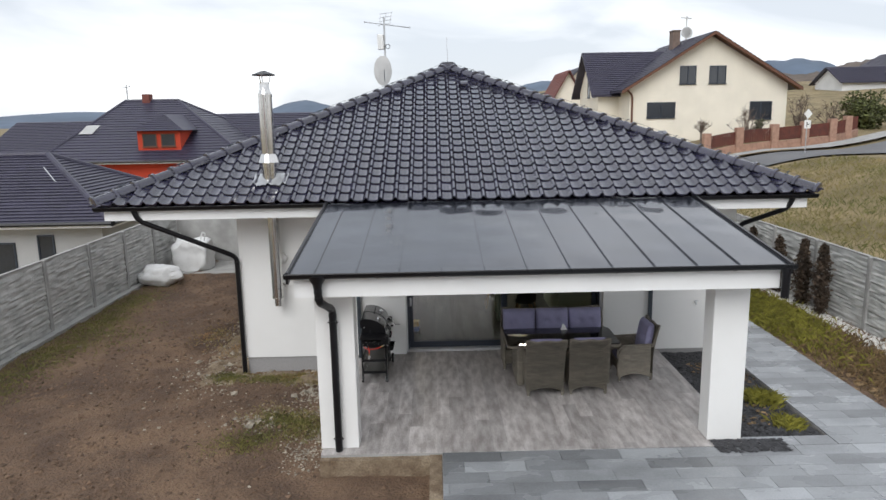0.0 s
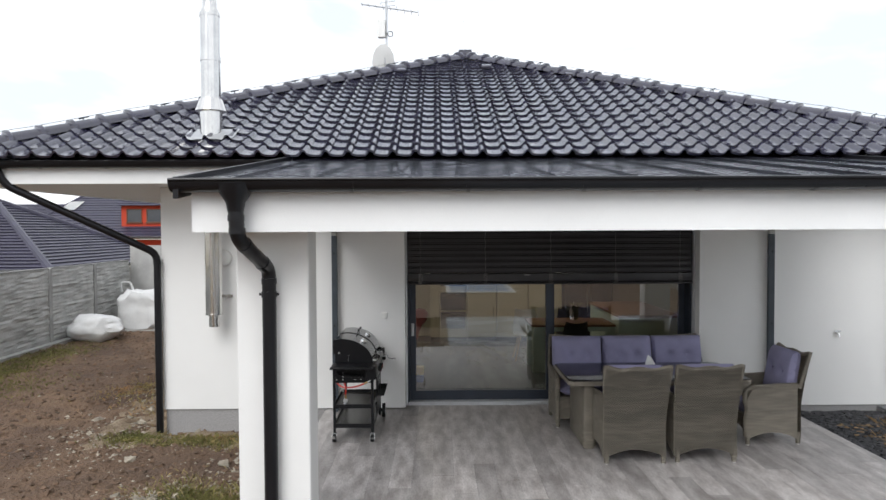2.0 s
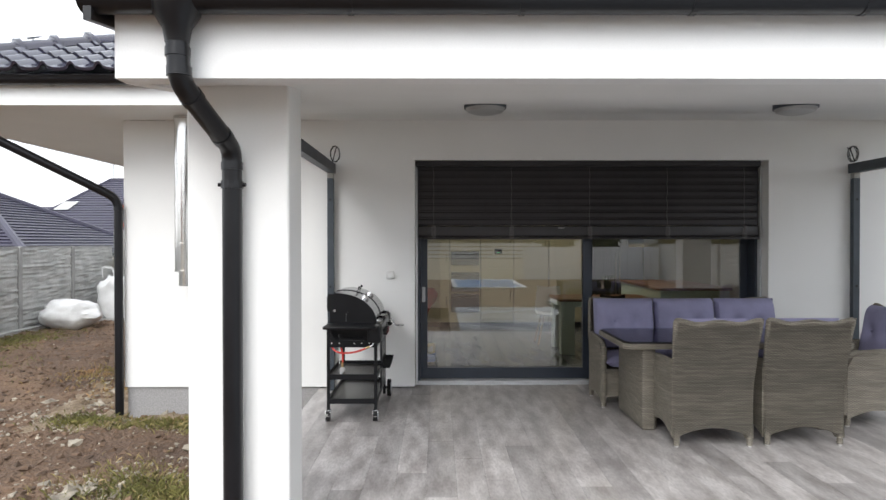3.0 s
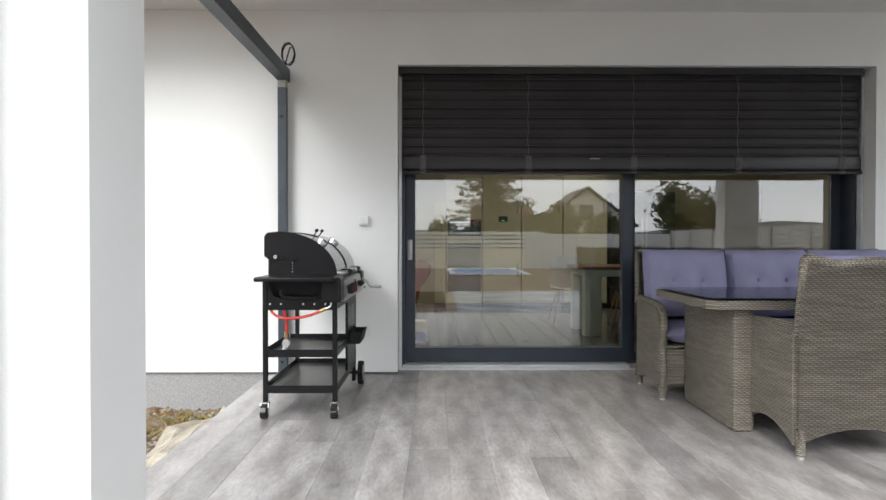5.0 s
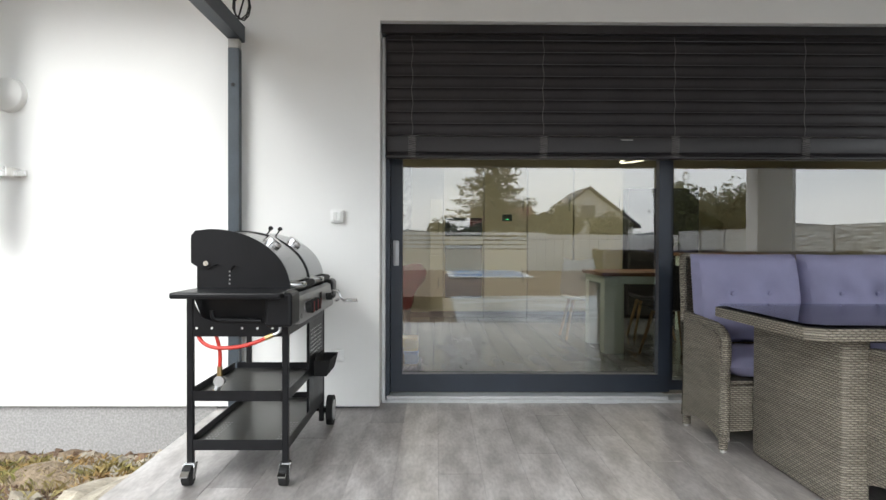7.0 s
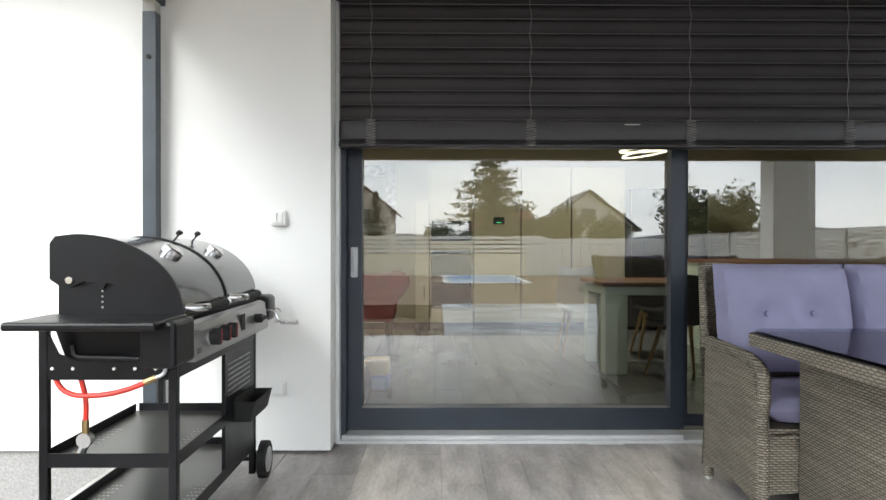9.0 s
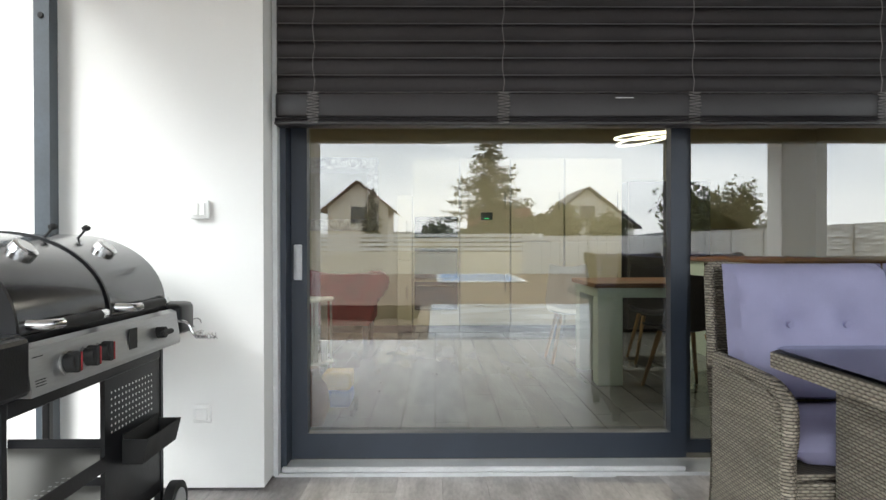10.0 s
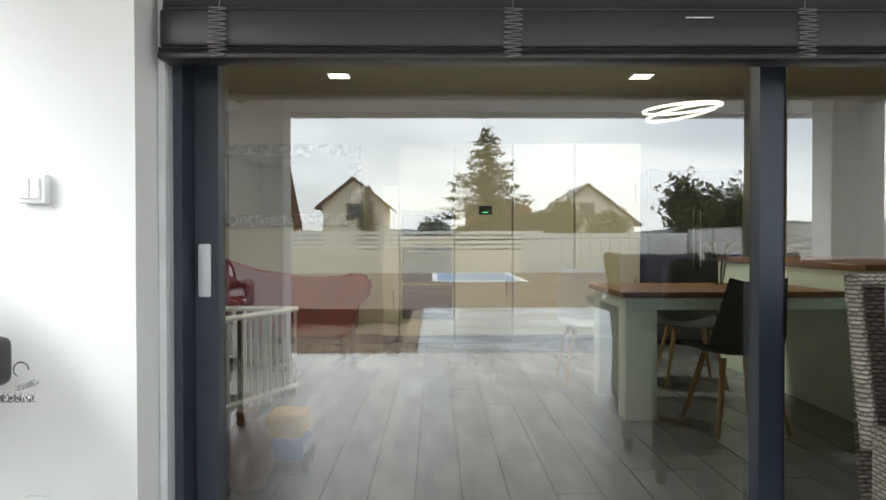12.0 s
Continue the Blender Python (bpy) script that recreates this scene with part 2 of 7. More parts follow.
def box(bm, x0, x1, y0, y1, z0, z1):
    vs = [bm.verts.new(p) for p in ((x0, y0, z0), (x1, y0, z0), (x1, y1, z0), (x0, y1, z0), (x0, y0, z1), (x1, y0, z1), (x1, y1, z1), (x0, y1, z1))]
    for f in ((3, 2, 1, 0), (4, 5, 6, 7), (0, 1, 5, 4), (1, 2, 6, 5), (2, 3, 7, 6), (3, 0, 4, 7)):
        bm.faces.new([vs[i] for i in f])
    return vs


def rbox(bm, x0, x1, y0, y1, z0, z1, r=0.01, seg=2):
    vs = box(bm, x0, x1, y0, y1, z0, z1)
    es = list({e for v in vs for e in v.link_edges})
    bmesh.ops.bevel(bm, geom=es, offset=min(r, 0.49 * min(x1 - x0, y1 - y0, z1 - z0)), segments=seg, affect="EDGES", profile=0.5)


def tube(bm, pts, r, seg=8, cap=True, flat=1.0):
    """Round bar along points; r one radius or one for each point."""
    pts = [Vector(p) for p in pts]
    rs = r if isinstance(r, (list, tuple)) else [r] * len(pts)
    rings, ref = [], None
    for i, p in enumerate(pts):
        d = (pts[min(i + 1, len(pts) - 1)] - pts[max(i - 1, 0)]).normalized()
        if ref is None:
            ref = Vector((0, 0, 1)) if abs(d.z) < 0.9 else Vector((1, 0, 0))
        a = d.cross(ref).normalized()
        b = a.cross(d).normalized()
        ref = b
        rings.append([bm.verts.new(p + (a * math.cos(2 * math.pi * k / seg) + b * math.sin(2 * math.pi * k / seg) * flat) * rs[i]) for k in range(seg)])
    for q, w in zip(rings, rings[1:]):
        for k in range(seg):
            bm.faces.new((q[k], q[(k + 1) % seg], w[(k + 1) % seg], w[k]))
    if cap:
        bm.faces.new(rings[0][::-1])
        bm.faces.new(rings[-1])


def bend(points, r=0.1, n=5):
    """Rounds the corners of a run of points."""
    out = [Vector(points[0])]
    for a, b, c in zip(points, points[1:], points[2:]):
        a, b, c = Vector(a), Vector(b), Vector(c)
        p, q = b + (a - b).normalized() * r, b + (c - b).normalized() * r
        for k in range(n + 1):
            t = k / n
            out.append(p * (1 - t) ** 2 + b * 2 * t * (1 - t) + q * t * t)
    return out + [Vector(points[-1])]


def prism(bm, outline, axis, a, b):
    """Solid with an outline in the plane across an axis, from a to b along it."""
    def at(u, w, s):
        return {"x": (s, u, w), "y": (u, s, w), "z": (u, w, s)}[axis]
    lo, hi = [bm.verts.new(at(u, w, a)) for u, w in outline], [bm.verts.new(at(u, w, b)) for u, w in outline]
    n = len(outline)
    bm.faces.new(lo[::-1])
    bm.faces.new(hi)
    for i in range(n):
        bm.faces.new((lo[i], lo[(i + 1) % n], hi[(i + 1) % n], hi[i]))


def grid(bm, nu, nv, fn):
    vs = [[bm.verts.new(fn(i / nu, j / nv)) for j in range(nv + 1)] for i in range(nu + 1)]
    for i in range(nu):
        for j in range(nv):
            bm.faces.new((vs[i][j], vs[i + 1][j], vs[i + 1][j + 1], vs[i][j + 1]))
    return vs


def origin_of(ob):
    v = Vector((0, 0, 0))
    while ob is not None:
        v += ob.location
        ob = ob.parent
    return v


def finish(bm, name, material, smooth=False):
    bmesh.ops.recalc_face_normals(bm, faces=bm.faces[:])
    me = bpy.data.meshes.new(name)
    bm.to_mesh(me)
    bm.free()
    for m in material if isinstance(material, (list, tuple)) else (material,):
        me.materials.append(m)
    if smooth:
        me.polygons.foreach_set("use_smooth", [True] * len(me.polygons))
        me.set_sharp_from_angle(angle=radians(40))
    return me


def part(name, bm, material, parent, label="", smooth=False):
    """One mesh, given in world places, under a thing or a part."""
    bmesh.ops.translate(bm, verts=bm.verts[:], vec=-origin_of(parent))
    ob = new(name, finish(bm, name, material, smooth))
    ob.parent = parent
    return tagged(ob, label=label)


def thing(name, at, label, category, group="", kind=""):
    ob = new(name)
    ob.empty_display_size = 0.1
    ob.location = at
    return tagged(ob, label, category, group, kind)


def solid(name, bm, material, label, category, at=(0, 0, 0), kind="", group="", smooth=False):
    """A thing of one mesh, given in world places."""
    bmesh.ops.translate(bm, verts=bm.verts[:], vec=-Vector(at))
    ob = new(name, finish(bm, name, material, smooth))
    ob.location = at
    return tagged(ob, label, category, group, kind)


def piece(name, mesh, parent, m):
    """One of many alike pieces on shared mesh data; m is in the parent's space."""
    ob = new(name, mesh)
    ob.parent = parent
    ob.matrix_basis = m
    return ob


rnd = random.Random(7)

# ---- the house ----
HL, HR, HB = -3.11, 6.27, 14.0          # outer wall faces
EAVE_Y, EAVE_Z, SLOPE = -1.02, 3.16, math.atan2(5.73 - 3.16, 5.05 + 1.02)
APEX = (0.99, 5.05, 5.73)
EL, ER = -5.24, 7.22
SOFFIT = 2.87
WIN_W, WIN_H = 3.80, 2.45

bm = bm_new()
box(bm, HL, 0.0, 0.0, 0.42, 0.02, SOFFIT)
box(bm, WIN_W, HR, 0.0, 0.42, 0.02, SOFFIT)
box(bm, 0.0, WIN_W, 0.0, 0.42, WIN_H, SOFFIT)
box(bm, HL + 0.45, HR - 0.45, 0.003, 0.42, SOFFIT, 3.05)
solid("wall_south", bm, M_RENDER, "white rendered facade wall with terrace window opening", "wall", kind="structure")
bm = bm_new()
box(bm, HL, HL + 0.42, 0.42, HB, 0.02, SOFFIT)
solid("wall_west", bm, M_RENDER, "white rendered side wall of the house", "wall", kind="structure")
bm = bm_new()
box(bm, HR - 0.42, HR, 0.42, HB, 0.02, SOFFIT)
solid("wall_east", bm, M_RENDER, "white rendered side wall of the house", "wall", kind="structure")
bm = bm_new()
box(bm, HL, HR, HB, HB + 0.4, 0.02, SOFFIT)
solid("wall_north", bm, M_RENDER, "white rendered back wall of the house", "wall", kind="structure")
bm = bm_new()
box(bm, HL + 0.025, -1.031, 0.025, 0.4, -0.5, 0.02)
box(bm, 4.885, HR - 0.025, 0.025, 0.4, -0.5, 0.02)
box(bm, HL + 0.025, HL + 0.4, 0.4, HB, -0.5, 0.02)
box(bm, HR - 0.4, HR - 0.025, 0.4, HB, -0.5, 0.02)
solid("plinth", bm, M_PLINTH, "grey granular render plinth below the white walls", "plinth", kind="structure")

# eaves: flat soffit and white fascia
YB = HB + 1.2
for x0, x1, y0, y1 in ((EL + 0.12, ER - 0.12, EAVE_Y + 0.185, 0.0), (EL + 0.12, HL, 0.0, YB), (HR, ER - 0.12, 0.0, YB)):
    bm = bm_new()
    box(bm, x0, x1, y0, y1, SOFFIT + 0.003, SOFFIT + 0.03)
    solid("soffit", bm, M_RENDER, "white rendered flat soffit under deep eaves", "soffit", kind="structure")
bm = bm_new()
FZ0, FZ1 = SOFFIT - 0.006, 3.10
box(bm, EL + 0.1, -1.19, -0.863, -0.84, FZ0, FZ1)
box(bm, 5.0, ER - 0.1, -0.863, -0.84, FZ0, FZ1)
box(bm, EL + 0.1, EL + 0.123, -0.84, YB, FZ0, FZ1)
box(bm, ER - 0.123, ER - 0.1, -0.84, YB, FZ0, FZ1)
solid("fascia", bm, M_FASCIA, "white painted fascia board along the eaves", "fascia", kind="structure")

# roof deck with tiles on its front slope
roof = thing("roof", (APEX[0], EAVE_Y, EAVE_Z), "hipped roof of glossy anthracite concrete tiles", "roof", kind="structure")
RIDGE_Y = 9.4
bm = bm_new()
dz = -0.055
c = [(EL, EAVE_Y, EAVE_Z + dz), (ER, EAVE_Y, EAVE_Z + dz), (ER, YB + 0.3, EAVE_Z + dz), (EL, YB + 0.3, EAVE_Z + dz), (APEX[0], APEX[1], APEX[2] + dz), (APEX[0], RIDGE_Y, APEX[2] + dz)]
vs = [bm.verts.new(p) for p in c]
for f in ((0, 1, 4), (1, 2, 5, 4), (2, 3, 5), (3, 0, 4, 5), (3, 2, 1, 0)):
    bm.faces.new([vs[i] for i in f])
part("deck", bm, M_TILE, roof, "dark roof surface below the tiles")

TW, TG, TL = 0.252, 0.305, 0.36


def tile_profile(u):
    """Height over the width of an S tile: broad pan, round roll."""
    return 0.058 * math.exp(-(abs(u - 0.80) / 0.145) ** 2.6) + 0.012 * math.exp(-((u - 0.0) / 0.10) ** 2) - 0.002 * math.sin(math.pi * min(u / 0.6, 1.0)) + 0.006


def tile_bm():
    b = bm_new()
    us = (0.0, 0.1, 0.25, 0.42, 0.56, 0.64, 0.71, 0.79, 0.87, 0.94, 1.0)
    n = 10
    top0 = [b.verts.new((u * TW, 0.0, tile_profile(u) + 0.021)) for u in us]
    top1 = [b.verts.new((u * TW, TL, tile_profile(u) - 0.004)) for u in us]
    bot0 = [b.verts.new((u * TW, 0.004, tile_profile(u) - 0.004)) for u in us]
    for i in range(n):
        b.faces.new((top0[i], top0[i + 1], top1[i + 1], top1[i]))
        b.faces.new((bot0[i], bot0[i + 1], top0[i + 1], top0[i]))
    b.faces.new((bot0[0], top0[0], top1[0]))
    b.faces.new((bot0[-1], top1[-1], top0[-1]))
    return b


tile_mesh = finish(tile_bm(), "roof_tile", M_TILE, True)
tilt = Matrix.Rotation(SLOPE, 4, "X")
slope_len = (APEX[1] - EAVE_Y) / math.cos(SLOPE)
rest = bm_new()
singles = 0
hip_l, hip_r = (APEX[0] - EL) / slope_len, (ER - APEX[0]) / slope_len
rows_n = int(slope_len / TG)
for k in range(rows_n + 1):
    s = k * TG - 0.05
    xl, xr = EL + max(s, 0) * hip_l, ER - max(s, 0) * hip_r
    i0 = math.floor((xl - APEX[0]) / TW)
    i1 = math.ceil((xr - APEX[0]) / TW)
    for i in range(i0, i1):
        x = APEX[0] + i * TW
        m = Matrix.Translation((x - APEX[0], s * math.cos(SLOPE), s * math.sin(SLOPE))) @ tilt
        cut_l = x < EL + (s + TL) * hip_l
        cut_r = x + TW > ER - (s + TL) * hip_r
        if not cut_l and not cut_r and s < 4.2 and singles < 300:
            piece("roof_tile", tile_mesh, roof, m @ Matrix.Rotation(rnd.uniform(-0.006, 0.006), 4, "Z"))
            singles += 1
        else:
            tb = tile_bm()
            bmesh.ops.transform(tb, matrix=m, verts=tb.verts[:])
            for cut, sgn, hip, edge in ((cut_l, -1, hip_l, EL), (cut_r, 1, hip_r, ER)):
                if cut:
                    # plane through the hip line and the slope's normal
                    d = Vector((APEX[0] - edge, APEX[1] - EAVE_Y, APEX[2] - EAVE_Z)).normalized()
                    nrm = d.cross(Vector((0, -math.sin(SLOPE), math.cos(SLOPE))))
                    nrm = nrm if nrm.x * sgn > 0 else -nrm
                    bmesh.ops.bisect_plane(tb, geom=tb.verts[:] + tb.edges[:] + tb.faces[:], plane_co=Vector((edge - APEX[0], 0, 0)), plane_no=nrm, clear_outer=True)
            me = bpy.data.meshes.new("tmp")
            tb.to_mesh(me)
            tb.free()
            rest.from_mesh(me)
            bpy.data.meshes.remove(me)
rest_me = finish(rest, "roof_tiles", M_TILE, True)
ob = piece("roof_tiles", rest_me, roof, Matrix.Identity(4))
tagged(ob, kind="stuff")


def ridge_bm(length=0.42, r=0.135):
    b = bm_new()
    n = 8
    prof = [(0.0, 1.0), (0.012, 1.28), (0.06, 1.25), (0.085, 1.0), (length, 0.93)]
    rings = [[b.verts.new((math.cos(math.pi * i / n) * r * q, y, math.sin(math.pi * i / n) * r * q * 0.85)) for i in range(n + 1)] for y, q in prof]
    for p, q in zip(rings, rings[1:]):
        for i in range(n):
            b.faces.new((p[i], p[i + 1], q[i + 1], q[i]))
    b.faces.new(rings[0])
    return b


ridge_mesh = finish(ridge_bm(), "ridge_tile", M_TILE, True)
for edge in (EL, ER):
    a, b = Vector((edge, EAVE_Y, EAVE_Z + 0.005)), Vector(APEX) + Vector((0, 0, 0.005))
    d = (b - a).normalized()
    q = d.to_track_quat("Y", "Z").to_matrix().to_4x4()
    n = int((b - a).length / 0.37)
    for k in range(n + 1):
        p = a + d * (k * (b - a).length / (n + 0.6)) - Vector(roof.location)
        piece("ridge_tile", ridge_mesh, roof, Matrix.Translation(p) @ q)
    # lightning wire on clips along the hip
    bm = bm_new()
    wire = [a + d * (k * 0.55) + Vector((0, 0, 0.150 + 0.008 * math.sin(k * 2.1))) for k in range(int((b - a).length / 0.55) + 1)]
    tube(bm, wire, 0.0032, 5)
    for p in wire[1::2]:
        tube(bm, [p, p - Vector((0, 0.03, 0.10))], 0.007, 5)
        tube(bm, [p + Vector((-0.05, -0.03, -0.03)), p + Vector((0.05, 0.03, 0.01))], 0.009, 5)
    part("lightning_wire", bm, M_POST, roof, "thin bare lightning wire on clips")
bm = bm_new()
prism(bm, [(APEX[0] - 0.13, APEX[1] - 0.12), (APEX[0] + 0.13, APEX[1] - 0.12), (APEX[0] + 0.13, APEX[1] + 0.15), (APEX[0] - 0.13, APEX[1] + 0.15)], "z", APEX[2] + 0.05, APEX[2] + 0.15)
part("hip_cap", bm, M_TILE, roof, "dark cap where the hips meet")
bm = bm_new()
tube(bm, [(APEX[0], APEX[1], APEX[2] + 0.05), (APEX[0] - 0.02, APEX[1], APEX[2] + 0.75)], 0.006, 5)
part("lightning_rod", bm, M_ALU, roof, "thin lightning rod")
for (u, s) in ((-1.2, 5.0), (0.35, 5.35), (1.75, 4.55), (2.9, 3.4), (-2.6, 3.9), (-3.6, 2.6), (4.2, 2.3), (0.8, 6.0)):
    bm = bm_new()
    rbox(bm, -0.09, 0.09, -0.06, 0.16, 0.02, 0.085, 0.025, 2)
    me = finish(bm, "vent_tile", M_TILE, True)
    piece("vent_tile", me, roof, Matrix.Translation((u, s * math.cos(SLOPE), s * math.sin(SLOPE))) @ tilt)


def gutter(name, x0, x1, y, z, r, label):
    """Half-round black gutter with a beaded lip, hangers and end plates."""
    g = thing(name, ((x0 + x1) / 2, y, z), label, "gutter")
    bm = bm_new()
    n = 10
    outer = [(y + r * math.cos(math.pi + math.pi * i / n), z + r * math.sin(math.pi + math.pi * i / n)) for i in range(n + 1)]
    inner = [(y + (r - 0.006) * math.cos(math.pi + math.pi * i / n), z + (r - 0.006) * math.sin(math.pi + math.pi * i / n)) for i in range(n + 1)]
    prism(bm, outer + inner[::-1], "x", x0, x1)
    part("trough", bm, M_GUTTER, g, smooth=True)
    bm = bm_new()
    tube(bm, [(x0, y - r, z), (x1, y - r, z)], 0.011, 8)
    part("lip", bm, M_GUTTER, g, smooth=True)
    for x in (x0, x1):
        bm = bm_new()
        prism(bm, outer, "x", x - 0.004, x + 0.004)
        part("end_plate", bm, M_GUTTER, g)
    k = x0 + 0.4
    while k < x1:
        bm = bm_new()
        prism(bm, [(p[0] * 1.0, p[1] - 0.004) for p in outer] + [(p[0], p[1]) for p in inner[::-1]], "x", k, k + 0.025)
        part("hanger", bm, M_GUTTER, g)
        k += 0.75
    return g


gutter("roof_gutter", EL - 0.02, -1.22, -0.935, 3.11, 0.075, "black half-round gutter along the tiled eave")
gutter("roof_gutter", 5.04, ER + 0.02, -0.935, 3.11, 0.075, "black half-round gutter along the tiled eave")

# ---- the porch ----
PL, PR = -1.2, 5.0
P_FRONT = -4.268


def under(y):
    """Height of the sloping porch ceiling."""
    return 2.312 + (y - P_FRONT) * (2.93 - 2.312) / (0 - P_FRONT)


bm = bm_new()
prism(bm, [(P_FRONT + 0.12, under(P_FRONT + 0.12)), (0.0, under(0.0)), (0.0, under(0.0) + 0.03), (P_FRONT + 0.12, under(P_FRONT + 0.12) + 0.03)], "x", PL + 0.1, PR - 0.1)
solid("ceiling", bm, M_RENDER, "white rendered sloping ceiling of the porch", "ceiling", kind="structure")
bm = bm_new()
box(bm, PL, PR, P_FRONT, P_FRONT + 0.12, 2.308, 2.60)
prism(bm, [(P_FRONT + 0.12, 2.308), (-0.86, under(-0.86) - 0.004), (-0.86, under(-0.86) + 0.25), (P_FRONT + 0.12, 2.60)], "x", PL, PL + 0.1)
prism(bm, [(P_FRONT + 0.12, 2.308), (-0.86, under(-0.86) - 0.004), (-0.86, under(-0.86) + 0.25), (P_FRONT + 0.12, 2.60)], "x", PR - 0.1, PR)
solid("porch_beam", bm, M_FASCIA, "white rendered fascia beam round the porch roof", "beam", kind="structure")

for name, x0, x1, y1 in (("porch_column", -1.045, -0.52, -3.48), ("porch_column", 4.37, 4.85, -3.48)):
    bm = bm_new()
    rbox(bm, x0, x1, -3.81, y1, 0.0, under(-3.64) + 0.025, 0.008, 1)
    solid(name, bm, M_RENDER, "white rendered square porch column on the terrace edge", "column", at=((x0 + x1) / 2, -3.64, 0.0), kind="structure", group="porch columns")

porch_roof = thing("porch_roof", (1.9, -2.6, 2.8), "low-pitched porch roof of anthracite standing-seam sheet metal", "roof", kind="structure")
Z_F, Z_B = 2.635, 3.13                     # front and back edge of the sheets
seams = [-1.24, -0.92, -0.395, 0.145, 0.675, 1.22, 1.755, 2.295, 2.83, 3.365, 3.90, 4.435, 5.06]
for x0, x1 in zip(seams, seams[1:]):
    bm = bm_new()
    ph = rnd.uniform(0, 6)

    def sheet(u, v, x0=x0, x1=x1, ph=ph):
        x = x0 + (x1 - x0) * u
        y = -4.40 + 3.5 * v
        z = Z_F + (Z_B - Z_F) * v
        bulge = math.sin(math.pi * u) * (0.004 * math.sin(6 * v + ph) + 0.006 * math.sin(15 * v + 2 * ph) * v + 0.004 * math.sin(31 * v + 3 * ph) * v)
        return (x, y, z + bulge)
    grid(bm, 6, 26, sheet)
    part("roof_panel", bm, M_SEAM, porch_roof, smooth=True)
for x in seams[1:-1]:
    bm = bm_new()
    prism(bm, [(-4.39, Z_F - 0.004), (-0.95, Z_B - 0.012), (-0.95, Z_B + 0.014), (-4.30, Z_F + 0.036), (-4.385, Z_F + 0.01)], "x", x - 0.006, x + 0.006)
    part("seam", bm, M_SEAM, porch_roof)
for x0, x1 in ((-1.27, -1.235), (5.055, 5.09)):
    bm = bm_new()
    prism(bm, [(-4.41, Z_F - 0.11), (-0.93, Z_B - 0.11), (-0.93, Z_B + 0.03), (-4.41, Z_F + 0.03)], "x", x0, x1)
    part("verge_trim", bm, M_GUTTER, porch_roof)
bm = bm_new()
box(bm, PL - 0.02, PR + 0.05, P_FRONT + 0.0, P_FRONT + 0.11, 2.60, 2.632)
part("drip_board", bm, M_GUTTER, porch_roof)
gutter("porch_gutter", -1.29, 5.11, -4.36, 2.645, 0.078, "black half-round gutter along the porch roof front")

# downpipes
dp = thing("downpipe", (-0.79, -3.88, 0.0), "black round downpipe swept back to the porch column", "downpipe")
bm = bm_new()
tube(bm, [(-0.885, -4.36, 2.62), (-0.885, -4.36, 2.56), (-0.885, -4.36, 2.50), (-0.885, -4.36, 2.44)], [0.115, 0.10, 0.062, 0.052], 14)
part("hopper", bm, M_GUTTER, dp, "flared black outlet", True)
bm = bm_new()
tube(bm, bend([(-0.885, -4.36, 2.46), (-0.875, -4.36, 2.27), (-0.79, -3.885, 2.04), (-0.79, -3.885, -0.22)], 0.065), 0.05, 14)
part("pipe", bm, M_GUTTER, dp, smooth=True)
d_ = Vector((0.085, 0.475, -0.23)).normalized()
for q, w in ((Vector((-0.883, -4.36, 2.40)), Vector((0, 0, -1))), (Vector((-0.877, -4.36, 2.315)), Vector((0, 0, -1))), (Vector((-0.857, -4.26, 2.222)), d_), (Vector((-0.808, -3.985, 2.088)), d_), (Vector((-0.79, -3.885, 1.955)), Vector((0, 0, -1)))):
    bm = bm_new()
    tube(bm, [q - w * 0.02, q + w * 0.02], 0.0545, 14)
    part("collar", bm, M_GUTTER, dp, smooth=True)
for z in (1.86, 0.18):
    bm = bm_new()
    tube(bm, [(-0.79, -3.885, z - 0.02), (-0.79, -3.885, z + 0.02)], 0.056, 14)
    tube(bm, [(-0.86, -3.885, z), (-0.72, -3.885, z)], 0.011, 6)
    part("pipe_clamp", bm, M_GUTTER, dp)
dp2 = thing("downpipe", (HL - 0.02, -0.05, -0.3), "black downpipe slanting from the eave to the house corner", "downpipe")
bm = bm_new()
tube(bm, bend([(-4.6, -0.93, 3.05), (-4.55, -0.88, 2.86), (HL - 0.03, -0.06, 2.03), (HL - 0.03, -0.06, -0.26)], 0.12), 0.045, 12)
part("pipe", bm, M_GUTTER, dp2, smooth=True)
bm = bm_new()
tube(bm, [(HL - 0.03, -0.06, 1.90), (HL - 0.03, -0.06, 1.94)], 0.051, 12)
part("pipe_clamp", bm, M_GUTTER, dp2)
dp3 = thing("downpipe", (HR + 0.02, -0.05, -0.2), "black downpipe slanting from the eave to the house corner", "downpipe")
bm = bm_new()
tube(bm, bend([(6.85, -0.9, 3.05), (6.8, -0.85, 2.86), (HR + 0.04, -0.06, 2.45), (HR + 0.04, -0.06, -0.2)], 0.12), 0.045, 12)
part("pipe", bm, M_GUTTER, dp3, smooth=True)
dp4 = thing("downpipe", (5.06, -4.36, 2.2), "short black downpipe stub at the porch corner", "downpipe")
bm = bm_new()
tube(bm, [(5.03, -4.36, 2.60), (5.03, -4.36, 2.52), (5.03, -4.36, 2.20)], [0.08, 0.055, 0.05], 12)
part("pipe", bm, M_GUTTER, dp4, smooth=True)

# terrace slab
bm = bm_new()
box(bm, -1.031, 4.885, -3.985, 0.41, -0.5, -0.014)
terrace = solid("terrace_floor", bm, [M_CONCRETE], "terrace floor of grey wood-look planks on a concrete slab", "floor", at=(1.9, -2.0, 0.0), kind="structure")

